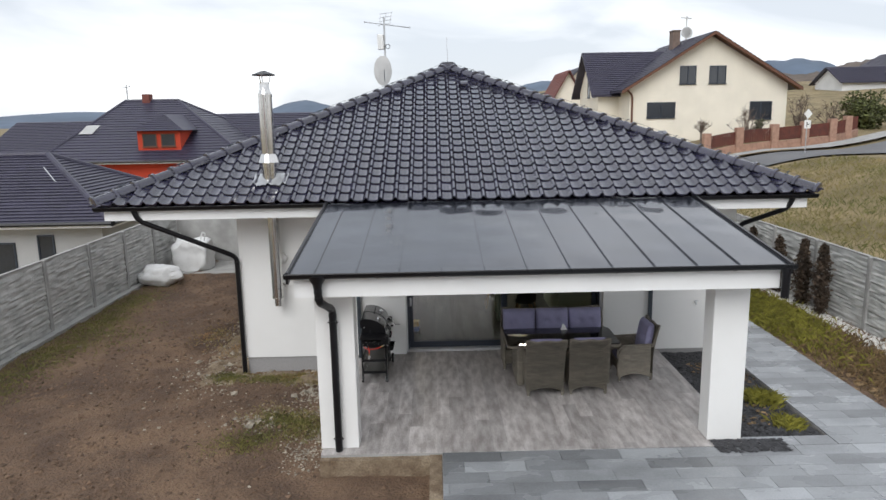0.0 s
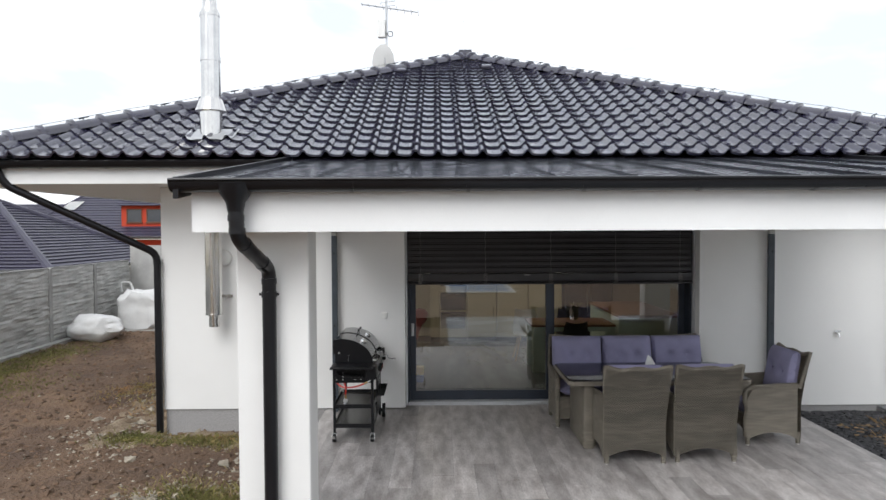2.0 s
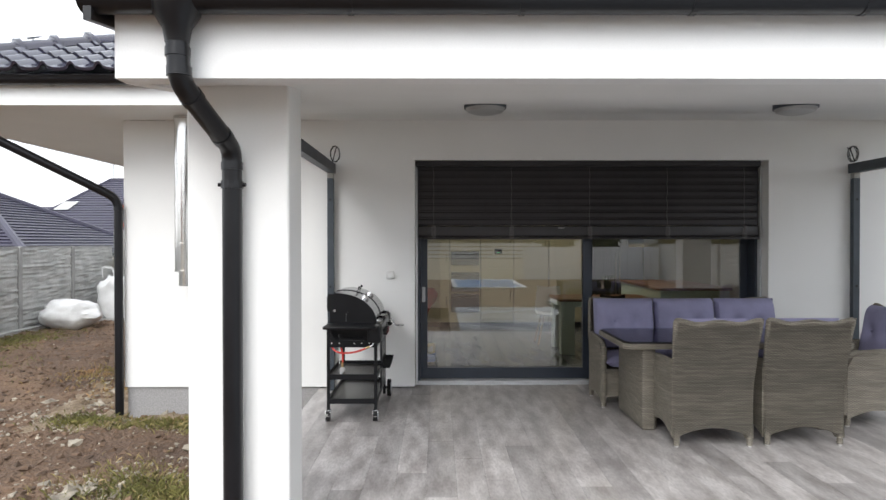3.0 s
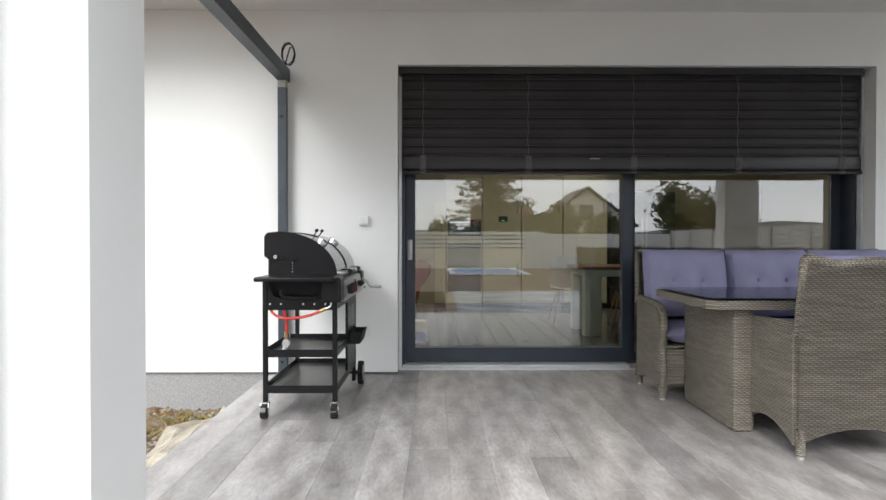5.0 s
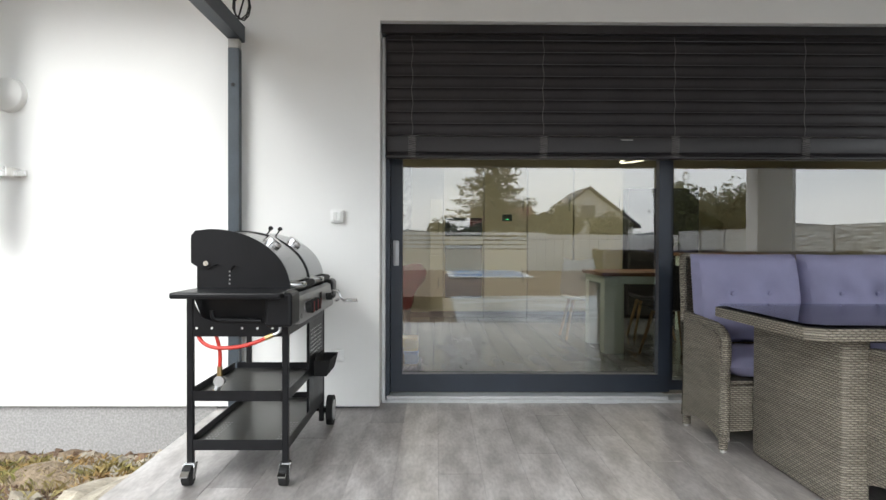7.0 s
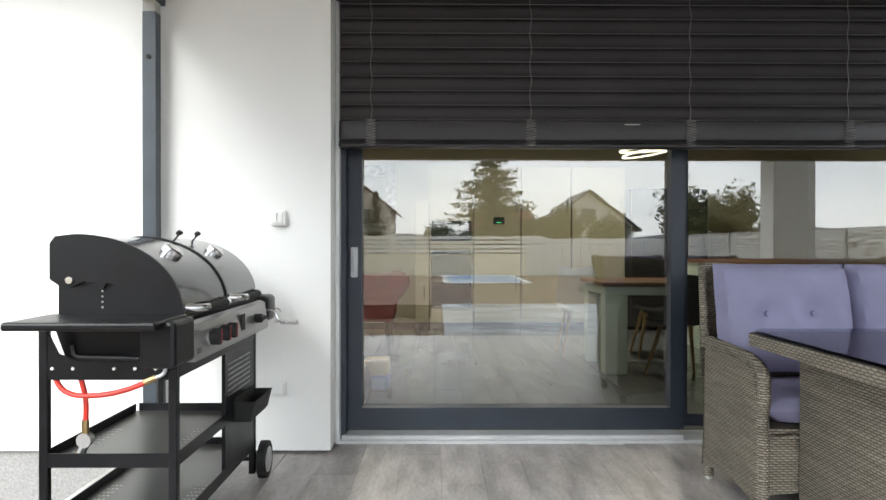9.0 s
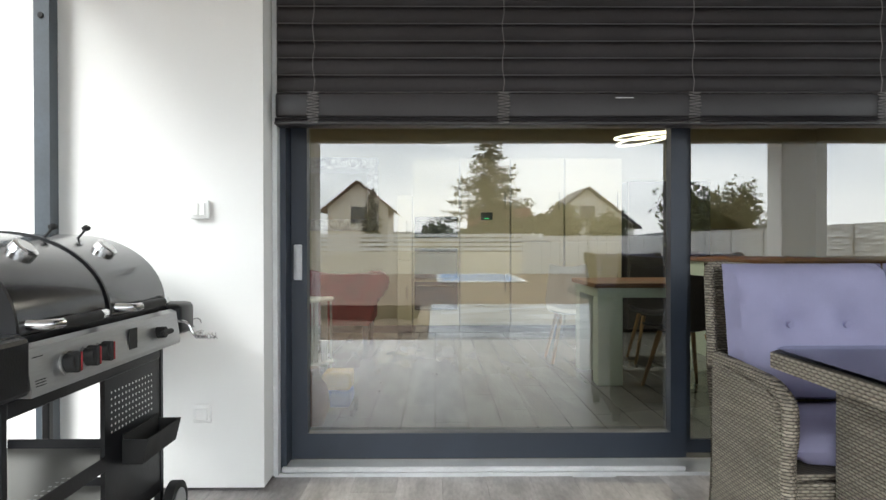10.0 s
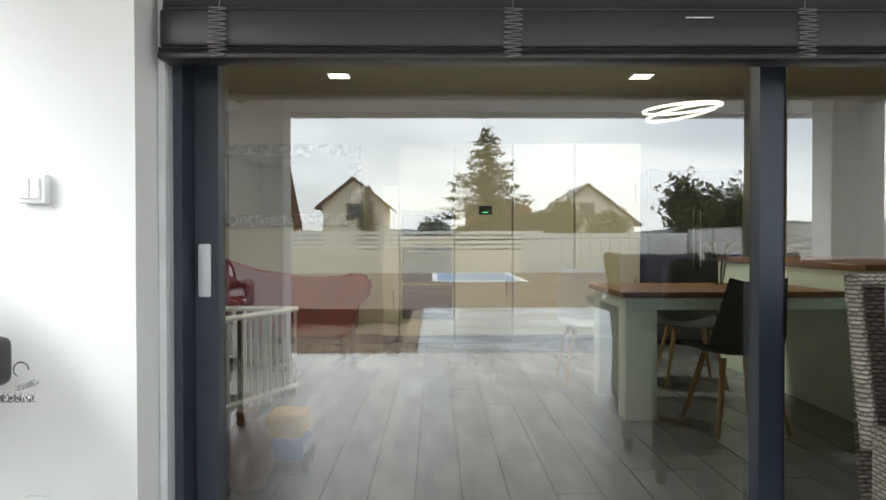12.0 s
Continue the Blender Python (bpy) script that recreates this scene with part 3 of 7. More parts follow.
# ---- ground ----
def smooth(t):
    t = max(0.0, min(1.0, t))
    return t * t * (3 - 2 * t)


def ground_height(x, y):
    """Plot level, falling to the west and rising to the road and hills in the north-east."""
    r = math.hypot(x - 2, y)
    h = -0.34
    h += 0.45 * smooth((x - 9.9) / 3.5) * smooth((y + 6) / 10)
    h += 1.75 * smooth((x - 12) / 12) * smooth((y + 4) / 20)
    h -= 1.5 * smooth((-8.7 - x) / 4.0)
    h += 0.075 * max(0.0, r - 42) * smooth((x - 4) / 25) * smooth((y - 10) / 25) * (1 if r < 160 else 0)
    if r >= 160:
        h += 0.075 * 118 * smooth((x - 4) / 25) * smooth((y - 10) / 25)
    h += 0.10 * noise.noise(Vector((x * 0.13, y * 0.13, 0))) * smooth((r - 10) / 20)
    return h


def ground_fn(u, v):
    a = 2 * math.pi * u
    r = 0.5 + 2200 * v ** 5.2 + 30 * v
    x, y = 2 + r * math.cos(a), r * math.sin(a)
    h = ground_height(x, y)
    if -9 < x < 10 and -34 < y < 16:
        h = -0.34
    return (x, y, h)


bm = bm_new()
grid(bm, 180, 110, ground_fn)
bmesh.ops.remove_doubles(bm, verts=bm.verts[:], dist=0.0005)
ground = solid("ground", bm, M_FIELD, "dry yellowish grass ground reaching the horizon", "ground", kind="structure", smooth=True)


def soil_z(x, y):
    n = noise.noise(Vector((x * 0.9, y * 0.9, 3.1))) * 0.045 + noise.noise(Vector((x * 3.1, y * 3.1, 1.7))) * 0.042 + noise.noise(Vector((x * 8, y * 8, 5.7))) * 0.026
    return -0.275 + n


bm = bm_new()
grid(bm, 150, 280, lambda u, v: (-8.4 + 9.05 * u, -12.0 + 23.5 * v, soil_z(-8.4 + 9.05 * u, -12.0 + 23.5 * v)))
solid("soil", bm, M_SOIL, "bare brown garden soil with clods and stones", "soil", kind="structure", smooth=True)

# ---- terrace window, blind ----
win = thing("window_1", (1.9, 0.3, 0.0), "anthracite sliding terrace door with two large panes", "sliding door", kind="structure")
GY = 0.372
bm = bm_new()
for x0, x1 in ((0.002, 0.05), (3.75, 3.798)):
    box(bm, x0, x1, 0.21, 0.40, 0.02, WIN_H - 0.002)
box(bm, 0.05, 3.75, 0.21, 0.40, 2.30, WIN_H - 0.002)
part("outer_frame", bm, M_FRAME, win)


def sash(x0, x1, y0, y1, stile, bottom, name="door_leaf"):
    bm = bm_new()
    box(bm, x0, x0 + stile, y0, y1, 0.045, 2.30)
    box(bm, x1 - stile, x1, y0, y1, 0.045, 2.30)
    box(bm, x0 + stile, x1 - stile, y0, y1, 0.045, bottom)
    box(bm, x0 + stile, x1 - stile, y0, y1, 2.21, 2.30)
    fr = part(name, bm, M_FRAME, win)
    bm = bm_new()
    box(bm, x0 + stile - 0.003, x1 - stile + 0.003, GY, GY + 0.012, bottom - 0.003, 2.213)
    for f in bm.faces:
        f.normal_update()
        f.material_index = 0 if f.calc_center_median().y < GY + 0.001 else 1
    g = part("pane", bm, (M_GLASS, M_CLEAR), fr, "clear glass pane mirroring the garden")
    g.visible_shadow = False
    return fr


leaf = sash(0.052, 1.945, 0.315, 0.385, 0.076, 0.165)
sash(1.90, 3.748, 0.387, 0.41, 0.09, 0.115)
bm = bm_new()
rbox(bm, 0.066, 0.106, 0.300, 0.314, 0.90, 1.07, 0.006, 2)
rbox(bm, 0.076, 0.096, 0.292, 0.301, 0.930, 1.045, 0.004, 2)
part("handle", bm, mat("pale_grey_handle", (0.60, 0.61, 0.63), rough=0.4, vary=0.04), leaf, "pale grey recessed pull handle", True)
bm = bm_new()
box(bm, 0.0, 3.80, 0.1885, 0.40, -0.012, 0.016)
rbox(bm, 0.03, 1.90, 0.19, 0.314, 0.017, 0.043, 0.006, 1)
part("threshold", bm, M_SILL, win, "pale aluminium threshold rail")
bm = bm_new()
for x0, x1 in ((0.003, 0.024), (3.776, 3.797)):
    box(bm, x0, x1, 0.150, 0.172, 0.017, 2.39)
    box(bm, x0, x1, 0.176, 0.2095, 0.017, 2.39)
part("guide_rail", bm, M_SILL, win, "thin pale metal blind guide")

BLIND_Z = 1.60
blind = thing("venetian_blind", (1.9, 0.13, BLIND_Z), "black slatted outdoor blind lowered over half the window", "blind")
slat_y = 0.125
PITCH = 0.0765
# a closed slat: shallow S from its rolled lower lip to the lip tucked behind the next one
bm = bm_new()
face = [(-0.009, -0.041), (-0.011, -0.035), (-0.007, -0.028), (-0.006, -0.010), (-0.005, 0.010), (-0.003, 0.024), (0.002, 0.034), (0.008, 0.043)]
prism(bm, face + [(y + 0.004, z + 0.001) for y, z in face[::-1]], "x", -1.868, 1.840)
slat_mesh = finish(bm, "slat", M_BLIND, True)
z = BLIND_Z + 0.152 + PITCH / 2
while z < 2.42:
    piece("slat", slat_mesh, blind, Matrix.Translation((0, slat_y - 0.13, z - BLIND_Z)) @ Matrix.Rotation(radians(rnd.uniform(-1.5, 1.5)), 4, "X"))
    z += PITCH
bm = bm_new()
rbox(bm, 0.030, 3.742, slat_y - 0.036, slat_y + 0.040, BLIND_Z + 0.034, BLIND_Z + 0.146, 0.012, 3)
part("gathered_slats", bm, M_BLIND, blind, "gathered slats behind a smooth black face", smooth=True)
for k in range(2):
    bm = bm_new()
    rbox(bm, 0.028, 3.744, slat_y - 0.042, slat_y + 0.044, BLIND_Z + 0.019 + k * 0.008, BLIND_Z + 0.0255 + k * 0.008, 0.003, 1)
    part("stacked_slat", bm, M_BLIND, blind)
bm = bm_new()
rbox(bm, 0.028, 3.744, slat_y - 0.046, slat_y + 0.048, BLIND_Z, BLIND_Z + 0.018, 0.006, 2)
part("bottom_rail", bm, M_BLIND, blind, smooth=True)
bm = bm_new()
box(bm, 1.545, 1.625, slat_y - 0.0372, slat_y - 0.0362, BLIND_Z + 0.120, BLIND_Z + 0.1235)
part("sticker", bm, M_PLASTIC, blind, "thin white sticker")
bm = bm_new()
box(bm, 0.004, 3.742, 0.06, 0.20, 2.395, 2.448)
part("head_box", bm, M_BLIND, blind)
M_CORD = mat("grey_cord", (0.20, 0.19, 0.185), rough=0.8, vary=0.1, scale=30, fine=90, bump=0.0)
for x in (0.20, 1.045, 1.895, 2.74, 3.58):
    bm = bm_new()
    tube(bm, [(x + 0.006 * math.sin(k * 1.9), slat_y - 0.026, BLIND_Z + 0.15 + k * 0.05) for k in range(16)], 0.002, 5)
    part("ladder_cord", bm, M_CORD, blind)
    bm = bm_new()
    tube(bm, [(x + (0.024 if k % 4 in (1, 2) else -0.024) * (1 + 0.18 * math.sin(k * 2.3)), slat_y - 0.043 - 0.004 * (k % 3), BLIND_Z + 0.146 - k * 0.0036) for k in range(40)], 0.0021, 5)
    part("looped_cord", bm, M_CORD, blind, "grey ladder cord in tight loops")

# wall fittings
for z, n in ((1.22, "light_switch"), (0.342, "wall_socket")):
    s = thing(n, (-0.265, 0.0, z), "white square outdoor switch on the facade" if z > 1 else "white flat outdoor socket cover on the facade", "switch" if z > 1 else "socket")
    bm = bm_new()
    rbox(bm, -0.305, -0.225, -0.035 if z > 1 else -0.014, -0.001, z - 0.04, z + 0.04, 0.008, 2)
    part("housing", bm, M_PLASTIC, s, smooth=True)
    bm = bm_new()
    if z > 1:
        rbox(bm, -0.292, -0.266, -0.042, -0.034, z - 0.028, z + 0.028, 0.003, 1)
        rbox(bm, -0.264, -0.238, -0.042, -0.034, z - 0.028, z + 0.028, 0.003, 1)
    else:
        rbox(bm, -0.293, -0.237, -0.020, -0.013, z - 0.028, z + 0.028, 0.004, 1)
    part("rocker" if z > 1 else "flap", bm, M_PLASTIC, s)
tap = thing("garden_tap", (5.57, -0.03, 0.95), "small chrome garden tap on the facade", "tap")
bm = bm_new()
tube(bm, [(5.57, 0.0, 0.95), (5.57, -0.07, 0.95), (5.57, -0.085, 0.91)], 0.014, 10)
part("spout", bm, M_CHROME, tap, smooth=True)
bm = bm_new()
tube(bm, [(5.53, -0.05, 0.985), (5.61, -0.05, 0.985)], 0.010, 8)
tube(bm, [(5.57, -0.05, 0.955), (5.57, -0.05, 0.985)], 0.008, 8)
part("lever", bm, M_CHROME, tap, smooth=True)

# steel posts and arms for a side screen
for x, sgn in ((-0.886, 1), (4.69, -1)):
    p = thing("screen_frame", (x, -0.07, 0.0), "grey steel post with an arm running to the column", "metal frame", group="side screen frames")
    bm = bm_new()
    box(bm, x - 0.035, x + 0.03, -0.105, -0.04, 0.0, 2.245)
    part("post", bm, M_POST, p)
    bm = bm_new()
    box(bm, x - 0.034, x + 0.029, -0.104, -0.041, 2.248, 2.302)
    part("pale_joint", bm, mat("pale_primer", (0.42, 0.41, 0.38), rough=0.7, vary=0.1), p, "unpainted pale steel joint")
    bm = bm_new()
    box(bm, x - 0.04, x + 0.04, -3.478, -0.003, 2.305, 2.405)
    part("arm", bm, M_POST, p)
    for z in (2.02, 1.1, 0.12):
        bm = bm_new()
        tube(bm, [(x - 0.003, -0.106, z), (x - 0.003, -0.112, z)], 0.012, 10)
        part("bolt_hole", bm, M_RUBBER, p)
    bm = bm_new()
    for q in range(3):
        tube(bm, [(x + sgn * (0.05 + 0.05 * math.cos(a * 0.7 + q)), -0.09 - 0.02 * q, 2.50 + 0.085 * math.sin(a * 0.7 + q)) for a in range(10)], 0.004, 6)
    tube(bm, [(x + sgn * 0.05, -0.002, 2.58), (x + sgn * 0.05, -0.06, 2.56), (x + sgn * 0.02, -0.09, 2.42)], 0.006, 6)
    part("cable_loop", bm, M_RUBBER, p, "coiled loose black cable")
M_LAMPGLASS = mat("frosted_lamp_glass", (0.34, 0.34, 0.33), rough=0.3, vary=0.03)
for x in (0.62, 3.05):
    y = -2.0
    z = under(y)
    l = thing("ceiling_lamp", (x, y, z), "round flat ceiling lamp, switched off", "lamp", group="porch ceiling lamps")
    bm = bm_new()
    tube(bm, [(x, y, z + 0.02), (x, y, z - 0.03)], 0.165, 24)
    part("base", bm, M_POST, l)
    bm = bm_new()
    tube(bm, [(x, y, z - 0.03), (x, y, z - 0.055), (x, y, z - 0.07)], [0.155, 0.14, 0.09], 24)
    part("diffuser", bm, M_LAMPGLASS, l, "frosted glass cover", True)

# ---- stainless flue ----
FX, FY = -2.37, -0.24
flue = thing("flue", (FX, FY, 1.12), "stainless steel chimney flue fixed to the facade", "flue")
bm = bm_new()
tube(bm, [(FX, FY, 1.12), (FX, FY, 1.27)], 0.065, 18)
part("drain_cup", bm, M_STEEL, flue, smooth=True)
z = 1.27
for z1 in (1.55, 1.98, 2.40, 2.87):
    bm = bm_new()
    tube(bm, [(FX, FY, z), (FX, FY, z + 0.012), (FX, FY, z + 0.014), (FX, FY, z1 - 0.03), (FX, FY, z1 - 0.028), (FX, FY, z1)], [0.108, 0.108, 0.103, 0.103, 0.108, 0.108], 24, cap=False)
    part("pipe_section", bm, M_STEEL, flue, smooth=True)
    z = z1
bm = bm_new()
tube(bm, [(FX, FY, 1.27), (FX, FY, 1.275)], 0.105, 20)
part("base_plate", bm, M_STEEL, flue)
bm = bm_new()
rbox(bm, FX - 0.12, FX + 0.17, -0.03, -0.001, 1.46, 1.50, 0.004, 1)
rbox(bm, FX + 0.11, FX + 0.13, -0.16, -0.001, 1.45, 1.51, 0.004, 1)
part("wall_bracket", bm, M_STEEL, flue)
bm = bm_new()
tube(bm, [(FX + 0.06, -0.001, 1.97), (FX + 0.06, -0.05, 1.97), (FX + 0.06, -0.085, 1.97)], [0.11, 0.10, 0.05], 18)
part("wall_rosette", bm, M_RENDER, flue, "white domed wall outlet cover", True)
RZ = EAVE_Z + (FY - EAVE_Y) * math.tan(SLOPE)
stack = thing("chimney_stack", (FX, FY, RZ), "stainless steel chimney stack with a rain cap", "chimney")
bm = bm_new()
tube(bm, [(FX, FY, RZ - 0.1), (FX, FY, RZ + 0.3), (FX, FY, RZ + 0.301), (FX, FY, RZ + 0.45), (FX, FY, RZ + 0.452), (FX, FY, RZ + 0.47)], [0.135, 0.135, 0.19, 0.135, 0.12, 0.12], 24)
part("storm_collar", bm, M_STEEL, stack, "flared steel collar", True)
for z0, z1, r in ((RZ + 0.45, RZ + 0.95, 0.118), (RZ + 0.95, RZ + 1.50, 0.118)):
    bm = bm_new()
    tube(bm, [(FX, FY, z0), (FX, FY, z0 + 0.02), (FX, FY, z0 + 0.022), (FX, FY, z1 - 0.04), (FX, FY, z1 - 0.038), (FX, FY, z1)], [r + 0.006, r + 0.006, r, r, r + 0.006, r + 0.006], 24)
    part("pipe_section", bm, M_STEEL, stack, smooth=True)
bm = bm_new()
tube(bm, [(FX, FY, RZ + 1.50), (FX, FY, RZ + 1.58), (FX, FY, RZ + 1.70)], [0.118, 0.085, 0.085], 24)
part("cone", bm, M_STEEL, stack, smooth=True)
for k in range(3):
    a = k * 2.1
    bm = bm_new()
    tube(bm, [(FX + 0.08 * math.cos(a), FY + 0.08 * math.sin(a), RZ + 1.68), (FX + 0.12 * math.cos(a), FY + 0.12 * math.sin(a), RZ + 1.84)], 0.008, 5)
    part("cap_stay", bm, M_STEEL, stack)
bm = bm_new()
tube(bm, [(FX, FY, RZ + 1.82), (FX, FY, RZ + 1.84), (FX, FY, RZ + 1.90)], [0.20, 0.195, 0.03], 24)
part("rain_cap", bm, M_GUTTER, stack, "dark conical rain cap", True)
bm = bm_new()


def flash(u, v):
    x = FX - 0.27 + 0.60 * u
    s = -0.30 - 0.05 * math.sin(9 * u) ** 2 * (1 - v) + 0.40 * v
    i = (x - APEX[0]) / TW
    h = tile_profile(i - math.floor(i)) * max(0.0, 1.0 - 3.2 * v) + 0.040 + 0.02 * v
    y = FY + s * math.cos(SLOPE)
    return (x, y - h * math.sin(SLOPE), RZ + s * math.sin(SLOPE) + h * math.cos(SLOPE))


grid(bm, 48, 10, flash)
part("flashing", bm, M_ALU, stack, "dressed sheet flashing moulded over the tiles", True)

# ---- aerial and dish behind the ridge ----
aer = thing("tv_aerial", (-0.6, 5.45, 5.2), "rooftop television aerial mast with a grey dish", "aerial")
M_DISH = mat("light_grey_dish", (0.58, 0.58, 0.57), rough=0.5, vary=0.04)
bm = bm_new()
tube(bm, [(-0.60, 5.45, 5.0), (-0.60, 5.45, 7.05)], 0.024, 8)
part("mast", bm, M_ALU, aer)
bm = bm_new()
tube(bm, [(-1.1, 5.42, 6.93), (0.05, 5.48, 6.78)], 0.012, 6)
for k in range(9):
    t = k / 8
    x, y, z = -1.1 + 1.15 * t, 5.42 + 0.06 * t, 6.93 - 0.15 * t
    h = 0.10 + 0.12 * t
    tube(bm, [(x, y - h, z), (x, y + h, z)], 0.006, 5)
part("aerial_boom", bm, M_ALU, aer)
bm = bm_new()
for k in range(4):
    z = 6.82 + 0.09 * k
    tube(bm, [(-0.75 + 0.02 * k, 5.30, z), (-0.42 + 0.02 * k, 5.30, z + 0.05)], 0.006, 5)
for k in range(3):
    tube(bm, [(-0.72 + 0.13 * k, 5.30, 6.80), (-0.66 + 0.13 * k, 5.30, 7.14)], 0.005, 5)
part("panel_aerial", bm, M_ALU, aer)
bm = bm_new()
n = 14
rings = []
for j in range(6):
    rr = 0.34 * j / 5
    rings.append([bm.verts.new((-0.66 + rr * 0.68 * math.cos(2 * math.pi * k / n), 5.30 + 0.25 * (rr ** 2) - 0.1 * rr * math.sin(2 * math.pi * k / n), 5.72 + rr * 1.1 * math.sin(2 * math.pi * k / n))) for k in range(n)])
for a, b in zip(rings[1:], rings[2:]):
    for k in range(n):
        bm.faces.new((a[k], a[(k + 1) % n], b[(k + 1) % n], b[k]))
bm.faces.new(rings[1])
for k in range(n):
    bm.verts.remove(rings[0][k])
part("dish", bm, M_DISH, aer, "light grey satellite dish", True)
bm = bm_new()
tube(bm, bend([(-0.62, 5.3, 5.45), (-0.6, 4.95, 5.62), (-0.6, 4.9, 5.72)], 0.05), 0.012, 6)
part("dish_arm", bm, M_ALU, aer)
bm = bm_new()
rbox(bm, -0.78, -0.62, 5.38, 5.5, 6.25, 6.62, 0.02, 2)
part("amplifier_box", bm, M_PLASTIC, aer, "pale plastic amplifier box")
bm = bm_new()
tube(bm, [(-0.52 + 0.055 * math.cos(a * 0.55), 5.40, 6.32 + 0.055 * math.sin(a * 0.55)) for a in range(13)], 0.008, 6)
part("cable_coil", bm, M_RUBBER, aer, "small coil of black cable")

# ---- gas grill ----
M_TRAY = mat("satin_grey_tray", (0.075, 0.072, 0.064), rough=0.3, metal=0.3, vary=0.12, scale=6, fine=120, bump=0.04)
GX0, GX1, GY0, GY1 = -0.715, -0.30, -1.33, -0.385
grill = thing("gas_grill", (-0.5, -0.9, 0.0), "black gas grill trolley with a grey metallic double lid", "grill")
for x in (GX0, GX1):
    for y in (GY0, GY1):
        bm = bm_new()
        rbox(bm, x - 0.014, x + 0.014, y - 0.014, y + 0.014, 0.092 if y < -1 else 0.03, 0.823, 0.003, 1)
        part("leg", bm, M_DARKBODY, grill)
for z in (0.16, 0.375):
    bm = bm_new()
    y1 = GY1 if z < 0.3 else GY1 - 0.25
    box(bm, GX0 - 0.008, GX1 + 0.008, GY0 - 0.008, y1 + 0.008, z - 0.004, z + 0.002)
    tray = part("shelf", bm, M_TRAY, grill, "dark grey sheet metal shelf with raised black rim")
    for a in ((GX0, GX1, GY0 - 0.011, GY0 - 0.008), (GX0, GX1, y1 + 0.008, y1 + 0.011), (GX0 - 0.011, GX0 - 0.008, GY0, y1), (GX1 + 0.008, GX1 + 0.011, GY0, y1)):
        bm = bm_new()
        box(bm, *a, z - 0.012, z + 0.034)
        part("rim", bm, M_DARKBODY, tray)
for x in (GX0, GX1):
    bm = bm_new()
    rbox(bm, x - 0.0135, x + 0.0135, GY0 + 0.0145, GY1 - 0.0145, 0.648, 0.690, 0.003, 1)
    part("side_rail", bm, M_DARKBODY, grill)
bm = bm_new()
box(bm, GX1 - 0.004, GX1 + 0.0105, GY1 - 0.44, GY1 - 0.0145, 0.155, 0.647)
part("side_panel", bm, M_DARKBODY, grill, "black perforated side panel")
bm = bm_new()
for i in range(13):
    for j in range(7):
        y, z = GY1 - 0.395 + i * 0.0255, 0.60 - j * 0.021
        tube(bm, [(GX1 + 0.0108, y, z), (GX1 + 0.0116, y, z)], 0.0042, 6)
part("perforation", bm, M_PLASTIC, grill, "rows of small holes")
# open hanging tray: floor, four walls
bm = bm_new()
ty0, ty1, tx0, tx1 = GY1 - 0.33, GY1 - 0.04, GX1 + 0.014, GX1 + 0.100
prism(bm, [(tx0, 0.350), (tx1 - 0.02, 0.350), (tx1 - 0.02, 0.356), (tx0, 0.356)], "y", ty0, ty1)
prism(bm, [(tx1 - 0.026, 0.356), (tx1 - 0.02, 0.350), (tx1, 0.432), (tx1 - 0.005, 0.432)], "y", ty0, ty1)
prism(bm, [(tx0, 0.356), (tx0 + 0.004, 0.356), (tx0 + 0.004, 0.446), (tx0, 0.446)], "y", ty0, ty1)
for y in (ty0, ty1 - 0.004):
    prism(bm, [(tx0 + 0.004, 0.356), (tx1 - 0.026, 0.356), (tx1 - 0.005, 0.432), (tx0 + 0.004, 0.432)], "y", y, y + 0.004)
part("side_tray", bm, M_RUBBER, grill, "small black hanging tray")
bm = bm_new()
for z in (0.16, 0.375):
    for i in range(9):
        for j in range(3):
            for x in (GX0 + 0.03 + j * 0.016, GX1 - 0.03 - j * 0.016):
                y = GY0 + 0.12 + i * 0.035
                box(bm, x - 0.004, x + 0.004, y - 0.004, y + 0.004, z + 0.0022, z + 0.003)
tagged(part("tray_slots", bm, M_BRUSHED, grill), "rows of small shelf slots", kind="stuff")
for x in (GX0, GX1):
    w = bm_new()
    tube(w, [(x - 0.018, GY0 - 0.03, 0.045), (x + 0.018, GY0 - 0.03, 0.045)], 0.043, 18)
    wheel = part("caster", w, M_RUBBER, grill, "black caster wheel", True)
    bm = bm_new()
    tube(bm, [(x, GY0, 0.088), (x, GY0, 0.096)], 0.024, 12)
    for sx in (-0.024, 0.021):
        prism(bm, [(GY0 - 0.046, 0.030), (GY0 - 0.016, 0.030), (GY0 + 0.022, 0.090), (GY0 - 0.026, 0.090)], "x", x + sx, x + sx + 0.003)
    rbox(bm, x - 0.0235, x + 0.0235, GY0 - 0.026, GY0 + 0.022, 0.0885, 0.0915, 0.001, 1)
    prism(bm, [(GY0 - 0.090, 0.052), (GY0 - 0.03, 0.080), (GY0 - 0.03, 0.086), (GY0 - 0.094, 0.060)], "x", x - 0.017, x + 0.017)
    part("fork", bm, M_CHROME, wheel, "chrome caster fork with brake")
w = bm_new()
tube(w, [(GX1 + 0.03, GY1 + 0.035, 0.085), (GX1 + 0.065, GY1 + 0.035, 0.085)], 0.085, 22)
wheel = part("wheel", w, M_RUBBER, grill, "black trolley wheel", True)
bm = bm_new()
tube(bm, [(GX1 + 0.06, GY1 + 0.035, 0.085), (GX1 + 0.068, GY1 + 0.035, 0.085)], 0.058, 22)
part("hub", bm, M_ALU, wheel, "pale wheel hub")
bm = bm_new()
tube(bm, [(GX0, GY1 + 0.035, 0.085), (GX1 + 0.03, GY1 + 0.035, 0.085)], 0.01, 8)
